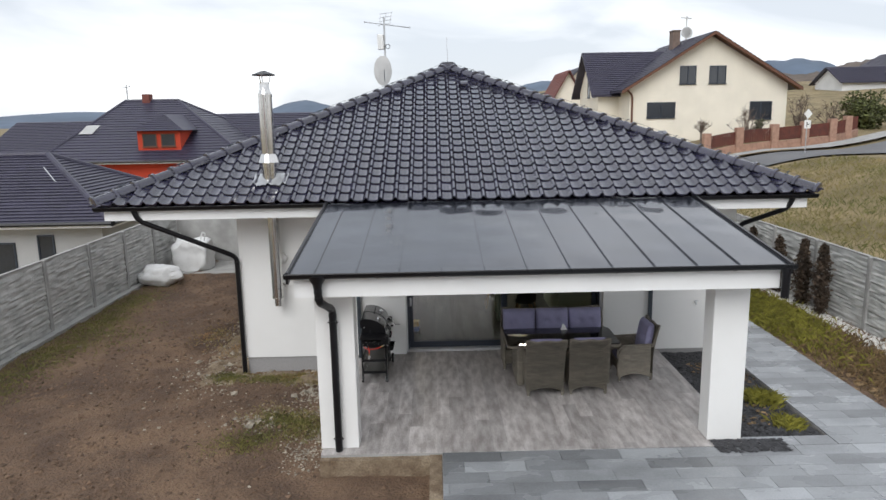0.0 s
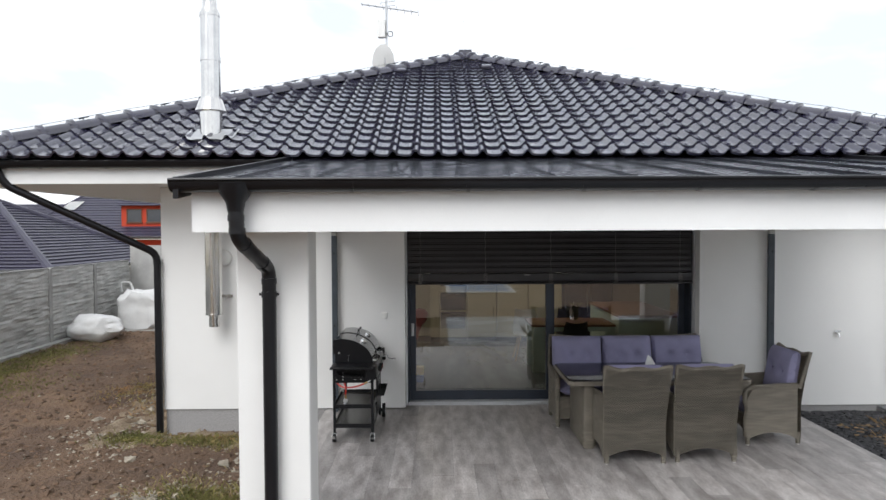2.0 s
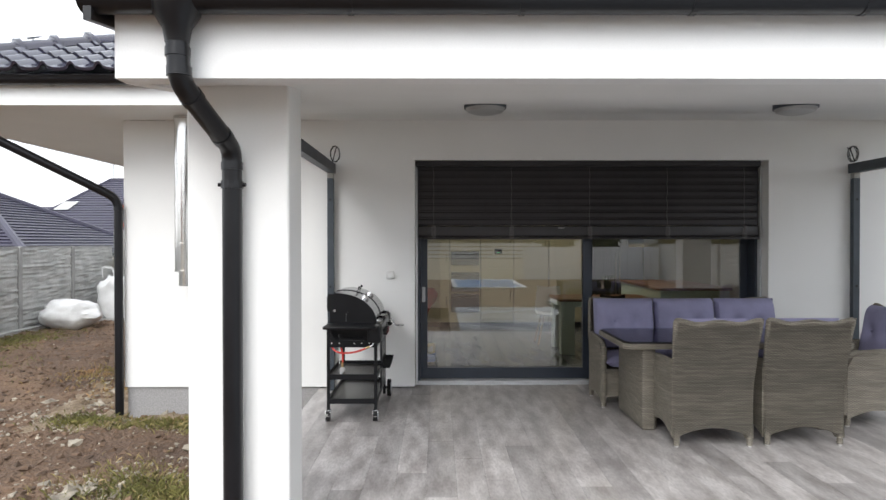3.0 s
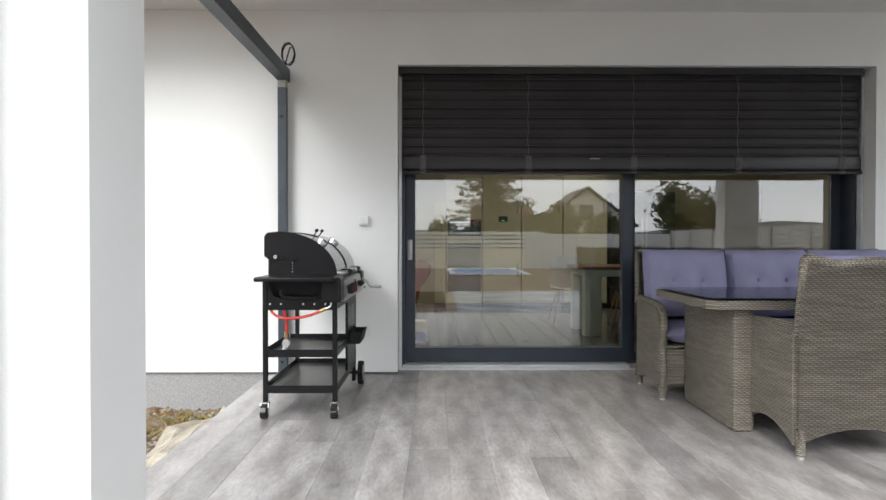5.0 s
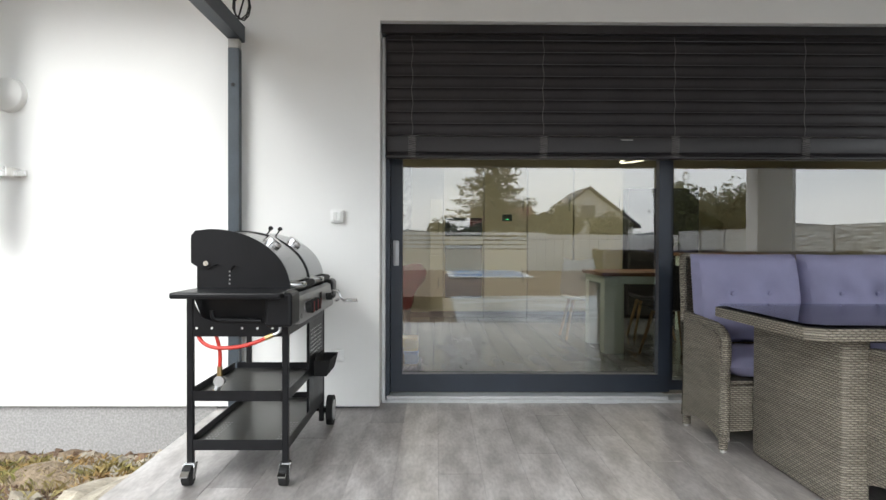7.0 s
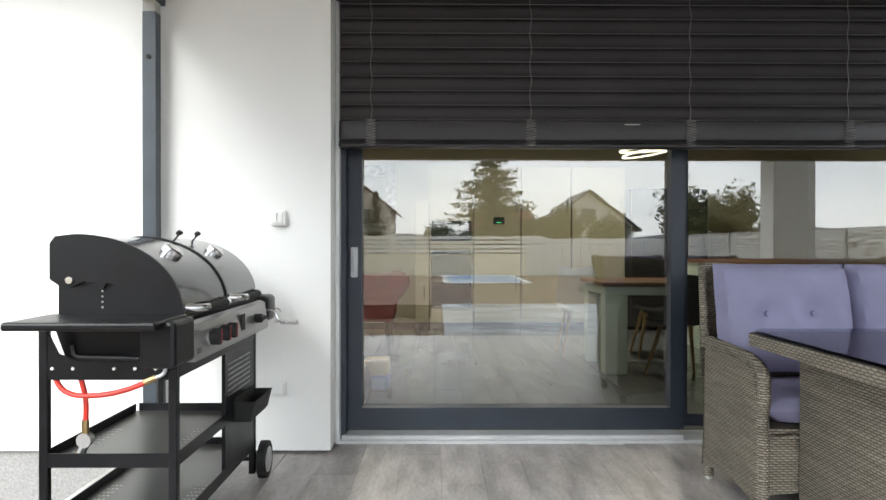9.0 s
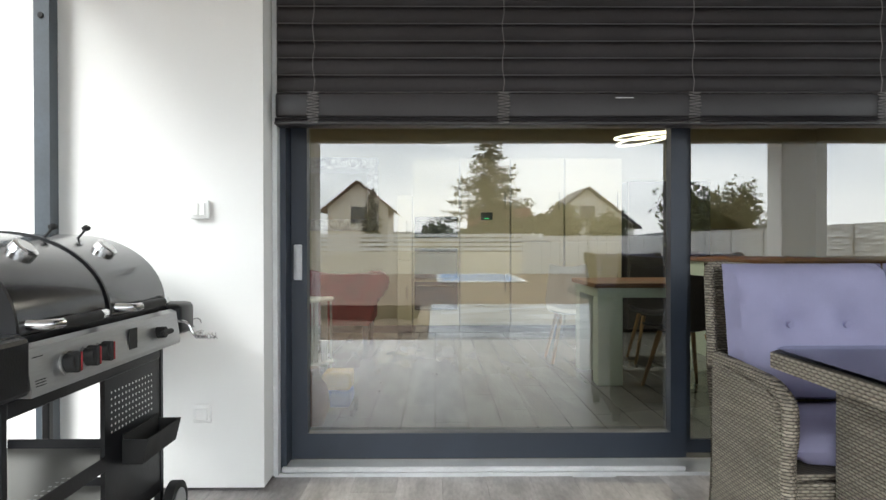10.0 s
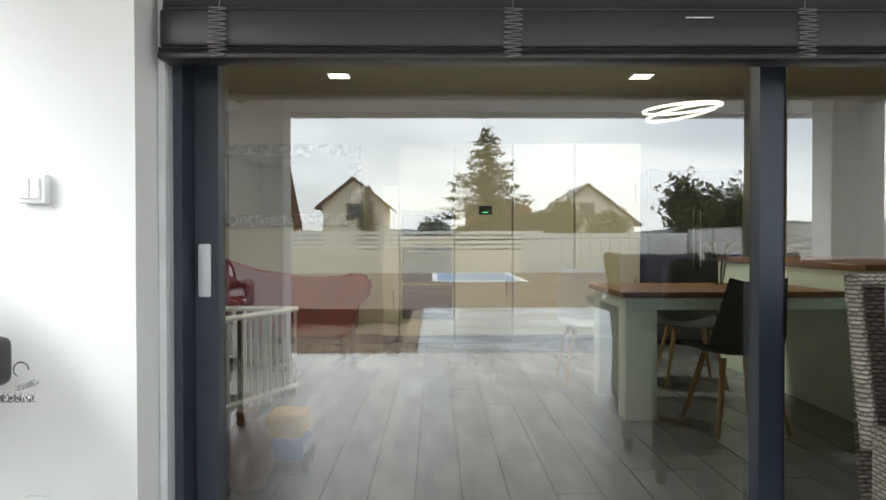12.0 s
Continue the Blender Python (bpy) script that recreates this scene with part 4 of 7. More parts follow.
rbox(bm, GX1 - 0.01, GX1 + 0.02, GY1 + 0.0145, GY1 + 0.06, 0.07, 0.10, 0.004, 1)
part("axle", bm, M_DARKBODY, grill)
# fire box, front panel, shelves
bm = bm_new()
tube(bm, bend([(GX1 + 0.04, -0.30, 0.775), (GX1 + 0.085, -0.30, 0.77), (GX1 + 0.10, -0.30, 0.72), (GX1 + 0.19, -0.30, 0.715)], 0.025), 0.006, 8)
tube(bm, [(GX1 + 0.105 + k * 0.0017, -0.30 + 0.011 * math.cos(k * 0.8), 0.718 + 0.011 * math.sin(k * 0.8)) for k in range(54)], 0.0022, 5)
part("crank", bm, M_CHROME, grill, "bent chrome crank handle", True)
bm = bm_new()
prism(bm, [(GX0 + 0.015, 0.645), (GX1 - 0.015, 0.645), (GX1 - 0.015, 0.74), (GX0 + 0.10, 0.71), (GX0 + 0.05, 0.73), (GX0 + 0.015, 0.80)], "y", GY0 - 0.009, GY0 - 0.005)
part("end_plate", bm, M_DARKBODY, grill, "black cut-out end plate")
bm = bm_new()
prism(bm, [(GX0 + 0.03, 0.70), (GX1 - 0.02, 0.70), (GX1 + 0.0, 0.838), (GX0 - 0.02, 0.838)], "y", GY0 + 0.07, -0.30)
part("fire_box", bm, M_DARKBODY, grill)
bm = bm_new()
prism(bm, [(GX1 + 0.0145, 0.692), (GX1 + 0.050, 0.692), (GX1 + 0.052, 0.705), (GX1 + 0.036, 0.812), (GX1 + 0.0145, 0.822)], "y", GY0 + 0.05, -0.30)
panel = part("control_panel", bm, M_BRUSHED, grill, "brushed steel control panel")
for y in (-1.115, -1.01, -0.925):
    bm = bm_new()
    tube(bm, [(GX1 + 0.040, y, 0.750), (GX1 + 0.050, y, 0.7515)], 0.031, 18)
    knob = part("knob", bm, M_BRUSHED, panel, "steel ring with a black and red knob", True)
    bm = bm_new()
    tube(bm, [(GX1 + 0.050, y, 0.7515), (GX1 + 0.072, y, 0.755), (GX1 + 0.076, y, 0.7555)], [0.026, 0.023, 0.019], 18)
    part("knob_cap", bm, M_RUBBER, knob, "black knob cap", True)
    bm = bm_new()
    rbox(bm, GX1 + 0.052, GX1 + 0.085, y - 0.007, y + 0.007, 0.727, 0.784, 0.003, 1)
    part("knob_grip", bm, M_RUBBER, knob)
    bm = bm_new()
    rbox(bm, GX1 + 0.054, GX1 + 0.0865, y + 0.0075, y + 0.013, 0.729, 0.782, 0.002, 1)
    part("red_inlay", bm, M_KNOBRED, knob, "red grip inlay")
bm = bm_new()
tube(bm, [(GX1 + 0.04, -0.50, 0.755), (GX1 + 0.075, -0.50, 0.757)], 0.020, 12)
rbox(bm, GX1 + 0.070, GX1 + 0.088, -0.545, -0.455, 0.748, 0.766, 0.005, 1)
part("side_burner_knob", bm, M_RUBBER, panel)
bm = bm_new()
box(bm, GX1 + 0.0465, GX1 + 0.0485, -0.735, -0.675, 0.715, 0.795)
part("sticker", bm, M_RUBBER, panel, "dark printed sticker")
for z, x in ((0.716, 0.0495), (0.723, 0.0487), (0.730, 0.0478), (0.788, 0.0400)):
    bm = bm_new()
    box(bm, GX1 + x, GX1 + x + 0.002, GY0 + 0.07, GY0 + 0.115, z, z + 0.002)
    part("print_line", bm, M_RUBBER, panel, "thin dark line of small print")
bm = bm_new()
rbox(bm, GX0 - 0.02, GX1 + 0.02, GY0 - 0.20, GY0 + 0.07, 0.824, 0.850, 0.008, 2)
rbox(bm, GX1 - 0.06, GX1 + 0.052, GY0 - 0.13, GY0 + 0.048, 0.700, 0.846, 0.014, 2)
part("side_shelf", bm, M_DARKBODY, grill, "black side shelf")
bm = bm_new()
rbox(bm, GX0 + 0.02, GX1 + 0.05, -0.298, -0.13, 0.715, 0.840, 0.025, 3)
part("side_shelf", bm, M_DARKBODY, grill, "black side shelf", True)
bm = bm_new()
tube(bm, bend([(GX0 + 0.10, GY0 - 0.02, 0.76), (GX0 + 0.10, GY0 - 0.02, 0.72), (GX1 - 0.10, GY0 - 0.02, 0.715)], 0.03), 0.010, 8)
rbox(bm, GX0 + 0.015, GX1 - 0.015, GY0 - 0.004, GY0 + 0.008, 0.655, 0.70, 0.003, 1)
part("lower_rail", bm, M_DARKBODY, grill)
for i in (0, 1, 3, 4, 5):
    x = GX0 + 0.03 + i * 0.066
    bm = bm_new()
    tube(bm, [(x, GY0 - 0.014, 0.682), (x, GY0 - 0.0105, 0.682)], 0.0055, 8)
    part("rivet", bm, M_PLASTIC, grill, "pale rivet head")


def lid_outline(grow=0.0):
    """Side shape of the hood: upright back, long round sweep to the front edge."""
    g = grow
    pts = [(GX0 - 0.018 - g, 0.965), (GX0 - 0.018 - g, 1.085), (GX0 - 0.006, 1.102 + g), (GX0 + 0.06, 1.110 + g)]
    for k in range(1, 18):
        a = k / 17
        ang = radians(90 * (1 - a))
        pts.append((GX0 + 0.06 + (0.352 + g) * math.cos(ang), 0.842 + (0.268 + g) * math.sin(ang) ** 0.95))
    pts += [(GX1 - 0.09, 0.842), (GX1 - 0.13, 0.862), (GX1 - 0.17, 0.905), (GX0 + 0.19, 0.948), (GX0 + 0.165, 0.952), (GX0 + 0.155, 0.935), (GX0 + 0.135, 0.935), (GX0 + 0.125, 0.952), (GX0 + 0.09, 0.958), (GX0 + 0.05, 0.94), (GX0 + 0.005, 0.945)]
    return pts


bm = bm_new()
prism(bm, [(GX0 - 0.002, 0.841), (GX1 - 0.045, 0.841), (GX1 - 0.10, 0.92), (GX0 + 0.03, 1.03), (GX0 - 0.002, 1.03)], "y", GY0 + 0.085, -0.32)
part("hood_base", bm, M_DARKBODY, grill)
for j, (y0, y1) in enumerate(((GY0 + 0.07, GY0 + 0.555), (GY0 + 0.56, -0.30))):
    bm = bm_new()
    prism(bm, lid_outline(), "y", y0 + 0.012, y1 - 0.006)
    lid = part("lid", bm, M_LID, grill, "grey metallic rounded lid", True)
    bm = bm_new()
    prism(bm, lid_outline(0.006), "y", y0, y0 + 0.011)
    part("end_cap", bm, M_DARKBODY, lid, "black cheek of the lid")
    ang = radians(50)
    xm, zm, ym = GX0 + 0.06 + 0.352 * math.cos(ang), 0.842 + 0.268 * math.sin(ang) ** 0.95, (y0 + y1) / 2
    nx, nz = math.cos(ang), math.sin(ang)
    bm = bm_new()
    tube(bm, [(xm - nx * 0.01, ym, zm - nz * 0.01), (xm + nx * 0.020, ym, zm + nz * 0.020), (xm + nx * 0.024, ym, zm + nz * 0.024)], [0.040, 0.038, 0.031], 20)
    dial = part("thermometer", bm, M_CHROME, lid, "round chrome thermometer", True)
    bm = bm_new()
    tube(bm, [(xm + nx * 0.0242, ym, zm + nz * 0.0242), (xm + nx * 0.0255, ym, zm + nz * 0.0255)], 0.026, 18)
    part("dial_face", bm, M_PLASTIC, dial, "pale thermometer dial")
    bm = bm_new()
    ye = -0.715 if j == 0 else -0.500
    xl = GX0 + 0.185
    tube(bm, bend([(xl - 0.03, ye - 0.01, 1.075), (xl, ye, 1.100), (xl + 0.012, ye + 0.015, 1.125)], 0.015), 0.0045, 6)
    tube(bm, [(xl + 0.008, ye + 0.006, 1.128), (xl + 0.013, ye + 0.018, 1.131), (xl + 0.016, ye + 0.032, 1.130)], [0.008, 0.012, 0.008], 8)
    part("vent_lever", bm, M_RUBBER, lid)
    hx = GX1 - 0.05
    ends = ((hx, y0 + 0.045, 0.868), (hx + 0.085, y0 + 0.075, 0.862), (hx + 0.090, y0 + 0.14, 0.861)), ((hx + 0.090, y1 - 0.14, 0.861), (hx + 0.085, y1 - 0.075, 0.862), (hx, y1 - 0.045, 0.868))
    for e in ends:
        bm = bm_new()
        tube(bm, bend(list(e), 0.035), 0.0145, 10)
        part("handle_arm", bm, M_CHROME, lid, "bowed chrome handle tube", True)
    bm = bm_new()
    tube(bm, [ends[0][2], ends[1][0]], 0.0155, 12)
    part("handle_grip", bm, M_RUBBER, lid, "black handle grip", True)
bm = bm_new()
tube(bm, [(GX0 + 0.045, GY0 + 0.06, 0.962), (GX0 + 0.045, GY0 + 0.069, 0.962)], 0.012, 10)
part("hinge_bolt", bm, M_CHROME, grill)
bm = bm_new()
for k in range(4):
    tube(bm, [(GX0 + 0.145, GY0 + 0.083, 0.925 - k * 0.018), (GX0 + 0.145, GY0 + 0.0845, 0.925 - k * 0.018)], 0.004, 6)
part("vent_hole", bm, M_BRUSHED, grill, "column of small vent holes")
# red gas hose with regulator
bm = bm_new()
tube(bm, bend([(GX1 - 0.05, GY0 - 0.02, 0.655), (GX1 - 0.17, GY0 - 0.03, 0.60), (GX0 + 0.05, GY0 - 0.02, 0.595), (GX0 + 0.02, GY0 + 0.02, 0.66)], 0.09, 7), 0.0085, 8)
tube(bm, bend([(GX0 + 0.10, GY0 + 0.02, 0.66), (GX0 + 0.125, GY0 + 0.02, 0.58), (GX0 + 0.12, GY0 + 0.02, 0.50)], 0.05), 0.0085, 8)
hose = part("gas_hose", bm, M_REDHOSE, grill, "bright red gas hose", True)
for a, b, rr in (((GX0 + 0.12, GY0 + 0.02, 0.51), (GX0 + 0.12, GY0 + 0.02, 0.465), 0.012), ((GX1 - 0.05, GY0 - 0.02, 0.655), (GX1 - 0.085, GY0 - 0.022, 0.640), 0.011), ((GX0 + 0.105, GY0 + 0.02, 0.405), (GX0 + 0.10, GY0 + 0.02, 0.385), 0.016)):
    bm = bm_new()
    tube(bm, [a, b], rr, 8)
    part("brass_fitting", bm, M_BRASS, hose)
bm = bm_new()
tube(bm, [(GX0 + 0.12, GY0 + 0.005, 0.445), (GX0 + 0.12, GY0 + 0.035, 0.445)], 0.024, 14)
tube(bm, [(GX0 + 0.12, GY0 + 0.02, 0.43), (GX0 + 0.105, GY0 + 0.02, 0.40)], 0.014, 8)
part("regulator", bm, M_ALU, hose, "grey metal gas regulator", True)
bm = bm_new()
tube(bm, bend([(GX1 - 0.05, GY0 - 0.02, 0.655), (GX1 - 0.02, GY0 - 0.02, 0.665), (GX1 - 0.02, GY0 - 0.02, 0.71)], 0.02), 0.007, 8)
part("inlet_pipe", bm, M_ALU, hose, "bent pale gas inlet pipe", True)
bm = bm_new()
tube(bm, [(GX1 + 0.045 + 0.008 * math.cos(k * 1.3), -0.12 + k * 0.0022, 0.70 + 0.008 * math.sin(k * 1.3)) for k in range(40)], 0.002, 4)
tube(bm, [(GX1 + 0.045 + 0.02 * math.cos(a * 0.6), -0.10, 0.745 + 0.02 * math.sin(a * 0.6)) for a in range(8)], 0.0025, 5)
part("wire_hook", bm, M_CHROME, grill, "coiled wire lighter hook")


# ---- wicker furniture ----
def wicker_shell(th, x0, x1, y0, y1, arm_h, back_h, arch=0.10, deck=0.30, flare=0.025, lean=0.13):
    """Seat with arms and a high back towards -y or as turned later; built facing +y with its back at y0."""
    t = 0.034
    # outer back panel, arched at the bottom, flaring at the top
    def back(u, v):
        x = x0 + (x1 - x0) * u
        z_b = 0.06 + arch * math.sin(math.pi * u) ** 0.8
        top = back_h - 0.018 * math.sin(math.pi * u) + 0.012 * math.cos(4 * math.pi * u)
        z = z_b + (top - z_b) * v
        fl = 0.045 * max(0.0, (z - 0.62) / 0.4) ** 1.4
        x += (u - 0.5) * 2 * (flare * max(0.0, (z - 0.55) / 0.45) - 0.012 * math.sin(math.pi * min(z / 0.62, 1)))
        return (x, y0 - fl - lean * max(0.0, z - 0.42) - 0.006 * math.sin(math.pi * u), z)
    bm = bm_new()
    vs = grid(bm, 16, 20, back)
    bmesh.ops.solidify(bm, geom=bm.faces[:], thickness=-t)
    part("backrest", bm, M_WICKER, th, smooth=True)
    # side panels with arms
    for x, sg in ((x0, 1), (x1, -1)):
        def side(u, v, x=x, sg=sg):
            y = y0 + 0.045 + (y1 - y0 - 0.045) * u
            z_b = 0.06 + arch * 0.9 * math.sin(math.pi * u) ** 0.8
            top = arm_h + 0.03 * (1 - u) - (0.10 * max(0.0, (u - 0.86) / 0.14) ** 2)
            return (x + sg * 0.012 * math.sin(math.pi * v), y, z_b + (top - z_b) * v)
        bm = bm_new()
        ring_ = [side(k / 12, 0.0) for k in range(13)] + [side(k / 12, 1.0) for k in range(12, -1, -1)]
        prism(bm, [(p[1], p[2]) for p in ring_], "x", min(x, x + sg * 0.055), max(x, x + sg * 0.055))
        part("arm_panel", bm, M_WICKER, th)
        bm = bm_new()
        xm = x + sg * 0.028
        pts = [(xm, y0 + 0.03, arm_h + 0.035), (xm, y1 - 0.08, arm_h + 0.02), (xm, y1 + 0.012, arm_h - 0.02), (xm, y1 + 0.016, arm_h - 0.13), (xm, y1 - 0.012, arm_h - 0.20), (xm, y1 + 0.008, 0.30), (xm, y1 + 0.004, 0.10)]
        tube(bm, bend(pts, 0.035), 0.025, 10)
        part("braided_arm_edge", bm, M_BRAID, th, "plaited wicker edge", True)
    # front apron and seat
    bm = bm_new()
    low = [(x0 + 0.05 + (x1 - x0 - 0.1) * k / 12, 0.10 + arch * 0.8 * math.sin(math.pi * k / 12) ** 0.8) for k in range(13)]
    prism(bm, low + [(x1 - 0.05, deck - 0.003), (x0 + 0.05, deck - 0.003)], "y", y1 - 0.06, y1 - 0.02)
    part("apron", bm, M_WICKER, th)
    bm = bm_new()
    box(bm, x0 + 0.05, x1 - 0.05, y0 + 0.05, y1 - 0.02, deck - 0.03, deck + 0.002)
    part("seat", bm, M_WICKER, th)
    bm = bm_new()
    ye = y0 - 0.025 - lean * (back_h - 0.42)
    top = [(x0 - flare + 0.012 + (x1 - x0 + 2 * flare - 0.024) * k / 12, ye, back_h - 0.012 - 0.018 * math.sin(math.pi * k / 12) + 0.012 * math.cos(4 * math.pi * k / 12)) for k in range(13)]
    tube(bm, bend([(x0 + 0.012, y0 + 0.02, arm_h)] + top + [(x1 - 0.012, y0 + 0.02, arm_h)], 0.03), 0.02, 10)
    part("braided_back_edge", bm, M_BRAID, th, "plaited wicker edge", True)
    for x in (x0 + 0.03, x1 - 0.03):
        for y in (y0 + 0.02, y1 - 0.02):
            bm = bm_new()
            tube(bm, [(x, y, 0.013), (x, y, 0.14)], 0.023, 10)
            leg = part("leg", bm, M_BRAID, th, smooth=True)
            bm = bm_new()
            tube(bm, [(x, y, 0.0), (x, y, 0.013)], 0.018, 10)
            part("foot", bm, M_FOOT, leg, "pale metal foot")


def cushion(th, x0, x1, y0, y1, z0, z1, puff=0.03, name="cushion", buttons=(), lean=0.0, face="y"):
    """Stuffed cushion with tufts; the button face looks to +y (back cushion) or up."""
    def pad(bm, side):
        def fn(u, v):
            eu, ev = 1 - abs(2 * u - 1) ** 4, 1 - abs(2 * v - 1) ** 4
            bul = puff * (eu * ev) ** 0.5
            for bu, bv in buttons:
                bul -= 0.042 * math.exp(-(((u - bu) * (x1 - x0)) ** 2 + ((v - bv) * ((z1 - z0) if face == "y" else (y1 - y0))) ** 2) / 0.0030)
            bul += 0.006 * noise.noise(Vector((u * 5 + x0 * 3, v * 5, side))) + 0.003 * noise.noise(Vector((u * 13 + x0, v * 13, side)))
            if face == "y":
                ym = (y0 + y1) / 2
                half = (y1 - y0) / 2 * (eu * ev) ** 0.22
                z = z0 + (z1 - z0) * v
                return (x0 + (x1 - x0) * u, ym + side * (half + (bul if side > 0 else bul * 0.4)) - lean * (z - z0), z)
            zm = (z0 + z1) / 2
            half = (z1 - z0) / 2 * (eu * ev) ** 0.22
            return (x0 + (x1 - x0) * u, y0 + (y1 - y0) * v, zm + side * (half + bul))
        grid(bm, 24, 20, fn)
    bm = bm_new()
    pad(bm, 1)
    pad(bm, -1)
    bmesh.ops.remove_doubles(bm, verts=bm.verts[:], dist=0.0015)
    c = part(name, bm, M_CUSHION, th, "padded lavender fabric cushion", True)
    for bu, bv in buttons:
        bm = bm_new()
        x, z = x0 + (x1 - x0) * bu, z0 + (z1 - z0) * bv
        y = y1 + puff - 0.030 - lean * (z - z0)
        tube(bm, [(x, y - 0.01, z), (x, y + 0.006, z)], [0.013, 0.011], 10)
        part("button", bm, M_CUSHION, c)
    return c


sofa = thing("wicker_sofa", (2.75, -0.6, 0.0), "grey-brown wicker sofa with lavender cushions against the window", "sofa")
# the sofa looks towards -y, so it is built facing +y and turned half round
SX0, SX1 = 1.795, 3.715
wicker_shell(sofa, SX0, SX1, -0.85, -0.30, 0.605, 0.985, 0.05, 0.36, -0.030, 0.13)
seg = (SX1 - SX0 - 0.076) / 3
for k in range(3):
    a = SX0 + 0.038 + k * seg
    cushion(sofa, a + 0.004, a + seg - 0.004, -0.80, -0.665, 0.50, 0.995, 0.045, "back_cushion", ((0.33, 0.56), (0.67, 0.56)), 0.19)
cushion(sofa, SX0 + 0.055, SX1 - 0.055, -0.80, -0.33, 0.362, 0.492, 0.012, "seat_cushion", (), 0.0, "z")
sofa.matrix_basis = pose(2.75, -0.6, 0.0, 0, 0, 180)

chair = thing("wicker_armchair", (2.38, -1.83, 0.0), "grey-brown wicker armchair pushed under the table", "chair", "chairs round the table")
wicker_shell(chair, 2.065, 2.685, -2.09, -1.50, 0.605, 0.985, 0.09, lean=0.10)
cushion(chair, 2.13, 2.63, -2.03, -1.53, 0.305, 0.41, 0.012, "seat_cushion", (), 0.0, "z")
cushion(chair, 2.125, 2.635, -2.045, -1.935, 0.42, 0.985, 0.035, "back_cushion", ((0.3, 0.6), (0.7, 0.6)), 0.17)
chair.matrix_basis = pose(2.362, -1.895, 0.0)
copy_thing(chair, pose(3.072, -1.868, 0.0))
side_chair = copy_thing(chair, pose(4.025, -1.275, 0.0, 0, 0, 92))
tagged(side_chair, "grey-brown wicker armchair with lavender cushions at the table end")

table = thing("wicker_table", (2.72, -1.3, 0.0), "wicker dining table with a dark glass top", "table")
TX0, TX1, TY0, TY1 = 1.780, 3.70, -1.755, -0.800


def octagon(grow, cut=0.055):
    x0, x1, y0, y1 = TX0 - grow, TX1 + grow, TY0 - grow, TY1 + grow
    return [(x0 + cut, y0), (x1 - cut, y0), (x1, y0 + cut), (x1, y1 - cut), (x1 - cut, y1), (x0 + cut, y1), (x0, y1 - cut), (x0, y0 + cut)]


bm = bm_new()
prism(bm, octagon(0.0), "z", 0.688, 0.735)
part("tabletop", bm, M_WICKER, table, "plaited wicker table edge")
bm = bm_new()
prism(bm, octagon(-0.012), "z", 0.739, 0.748)
for f in bm.faces:
    f.material_index = 0 if f.calc_center_median().z > 0.7475 else 1
part("glass_top", bm, (M_GLASS_TABLE, M_CLEAR), table, "dark glass plate")
bm = bm_new()
prism(bm, octagon(-0.016), "z", 0.7355, 0.7375)
part("top_weave", bm, M_DARKBODY, table, "dark weave below the glass")
for x0, x1 in ((1.95, 2.065), (3.415, 3.53)):
    bm = bm_new()
    rbox(bm, x0, x1, -1.675, -0.90, 0.0, 0.688, 0.02, 3)
    part("pedestal", bm, M_WICKER, table, smooth=True)
nap = thing("napkin", (2.62, -1.35, 0.748), "folded white paper napkin on the table", "napkin")
bm = bm_new()
a = [bm.verts.new(p) for p in ((2.56, -1.38, 0.749), (2.68, -1.38, 0.749), (2.66, -1.31, 0.749), (2.58, -1.31, 0.749), (2.60, -1.35, 0.86), (2.64, -1.34, 0.83))]
for f in ((0, 1, 5, 4), (2, 3, 4, 5), (1, 2, 5), (3, 0, 4), (3, 2, 1, 0)):
    bm.faces.new([a[i] for i in f])
part("sheet", bm, M_PLASTIC, nap)
nap.location += Vector((0.25, 0.42, 0.0))

# ---- fences ----
def panel_fence(name, x, y0, y1, z0, z1, label, step=2.05):
    """Posts with four stacked cast panels in each bay."""
    f = thing(name, (x, (y0 + y1) / 2, z0), label, "fence")
    y = y0
    rows = 4
    while y < y1 - 0.1:
        bm = bm_new()
        rbox(bm, x - 0.07, x + 0.07, y - 0.06, y + 0.06, z0 - 0.2, z1 + 0.02, 0.01, 1)
        part("post", bm, M_CONCRETE, f)
        bm = bm_new()
        box(bm, x - 0.04, x + 0.04, y + 0.06, y + step - 0.06, z1 + 0.002, z1 + 0.03)
        part("cap_strip", bm, M_CONCRETE, f)
        for r in range(rows):
            a, b = z0 + (z1 - z0) * r / rows, z0 + (z1 - z0) * (r + 1) / rows - 0.006
            bm = bm_new()
            sd = rnd.uniform(0, 50)
            for s in (-1, 1):
                def fn(u, v, s=s, y=y, a=a, b=b, sd=sd):
                    yy, zz = y + 0.06 + (step - 0.12) * u, a + (b - a) * v
                    h = noise.noise(Vector((yy * 2.0, zz * 16 + sd, s))) * 0.030 + noise.noise(Vector((yy * 5, zz * 34, sd))) * 0.014
                    return (x + s * (0.032 + h), yy, zz)
                grid(bm, 26, 10, fn)
            part("panel", bm, M_FENCE, f, smooth=False)
        y += step
    return f


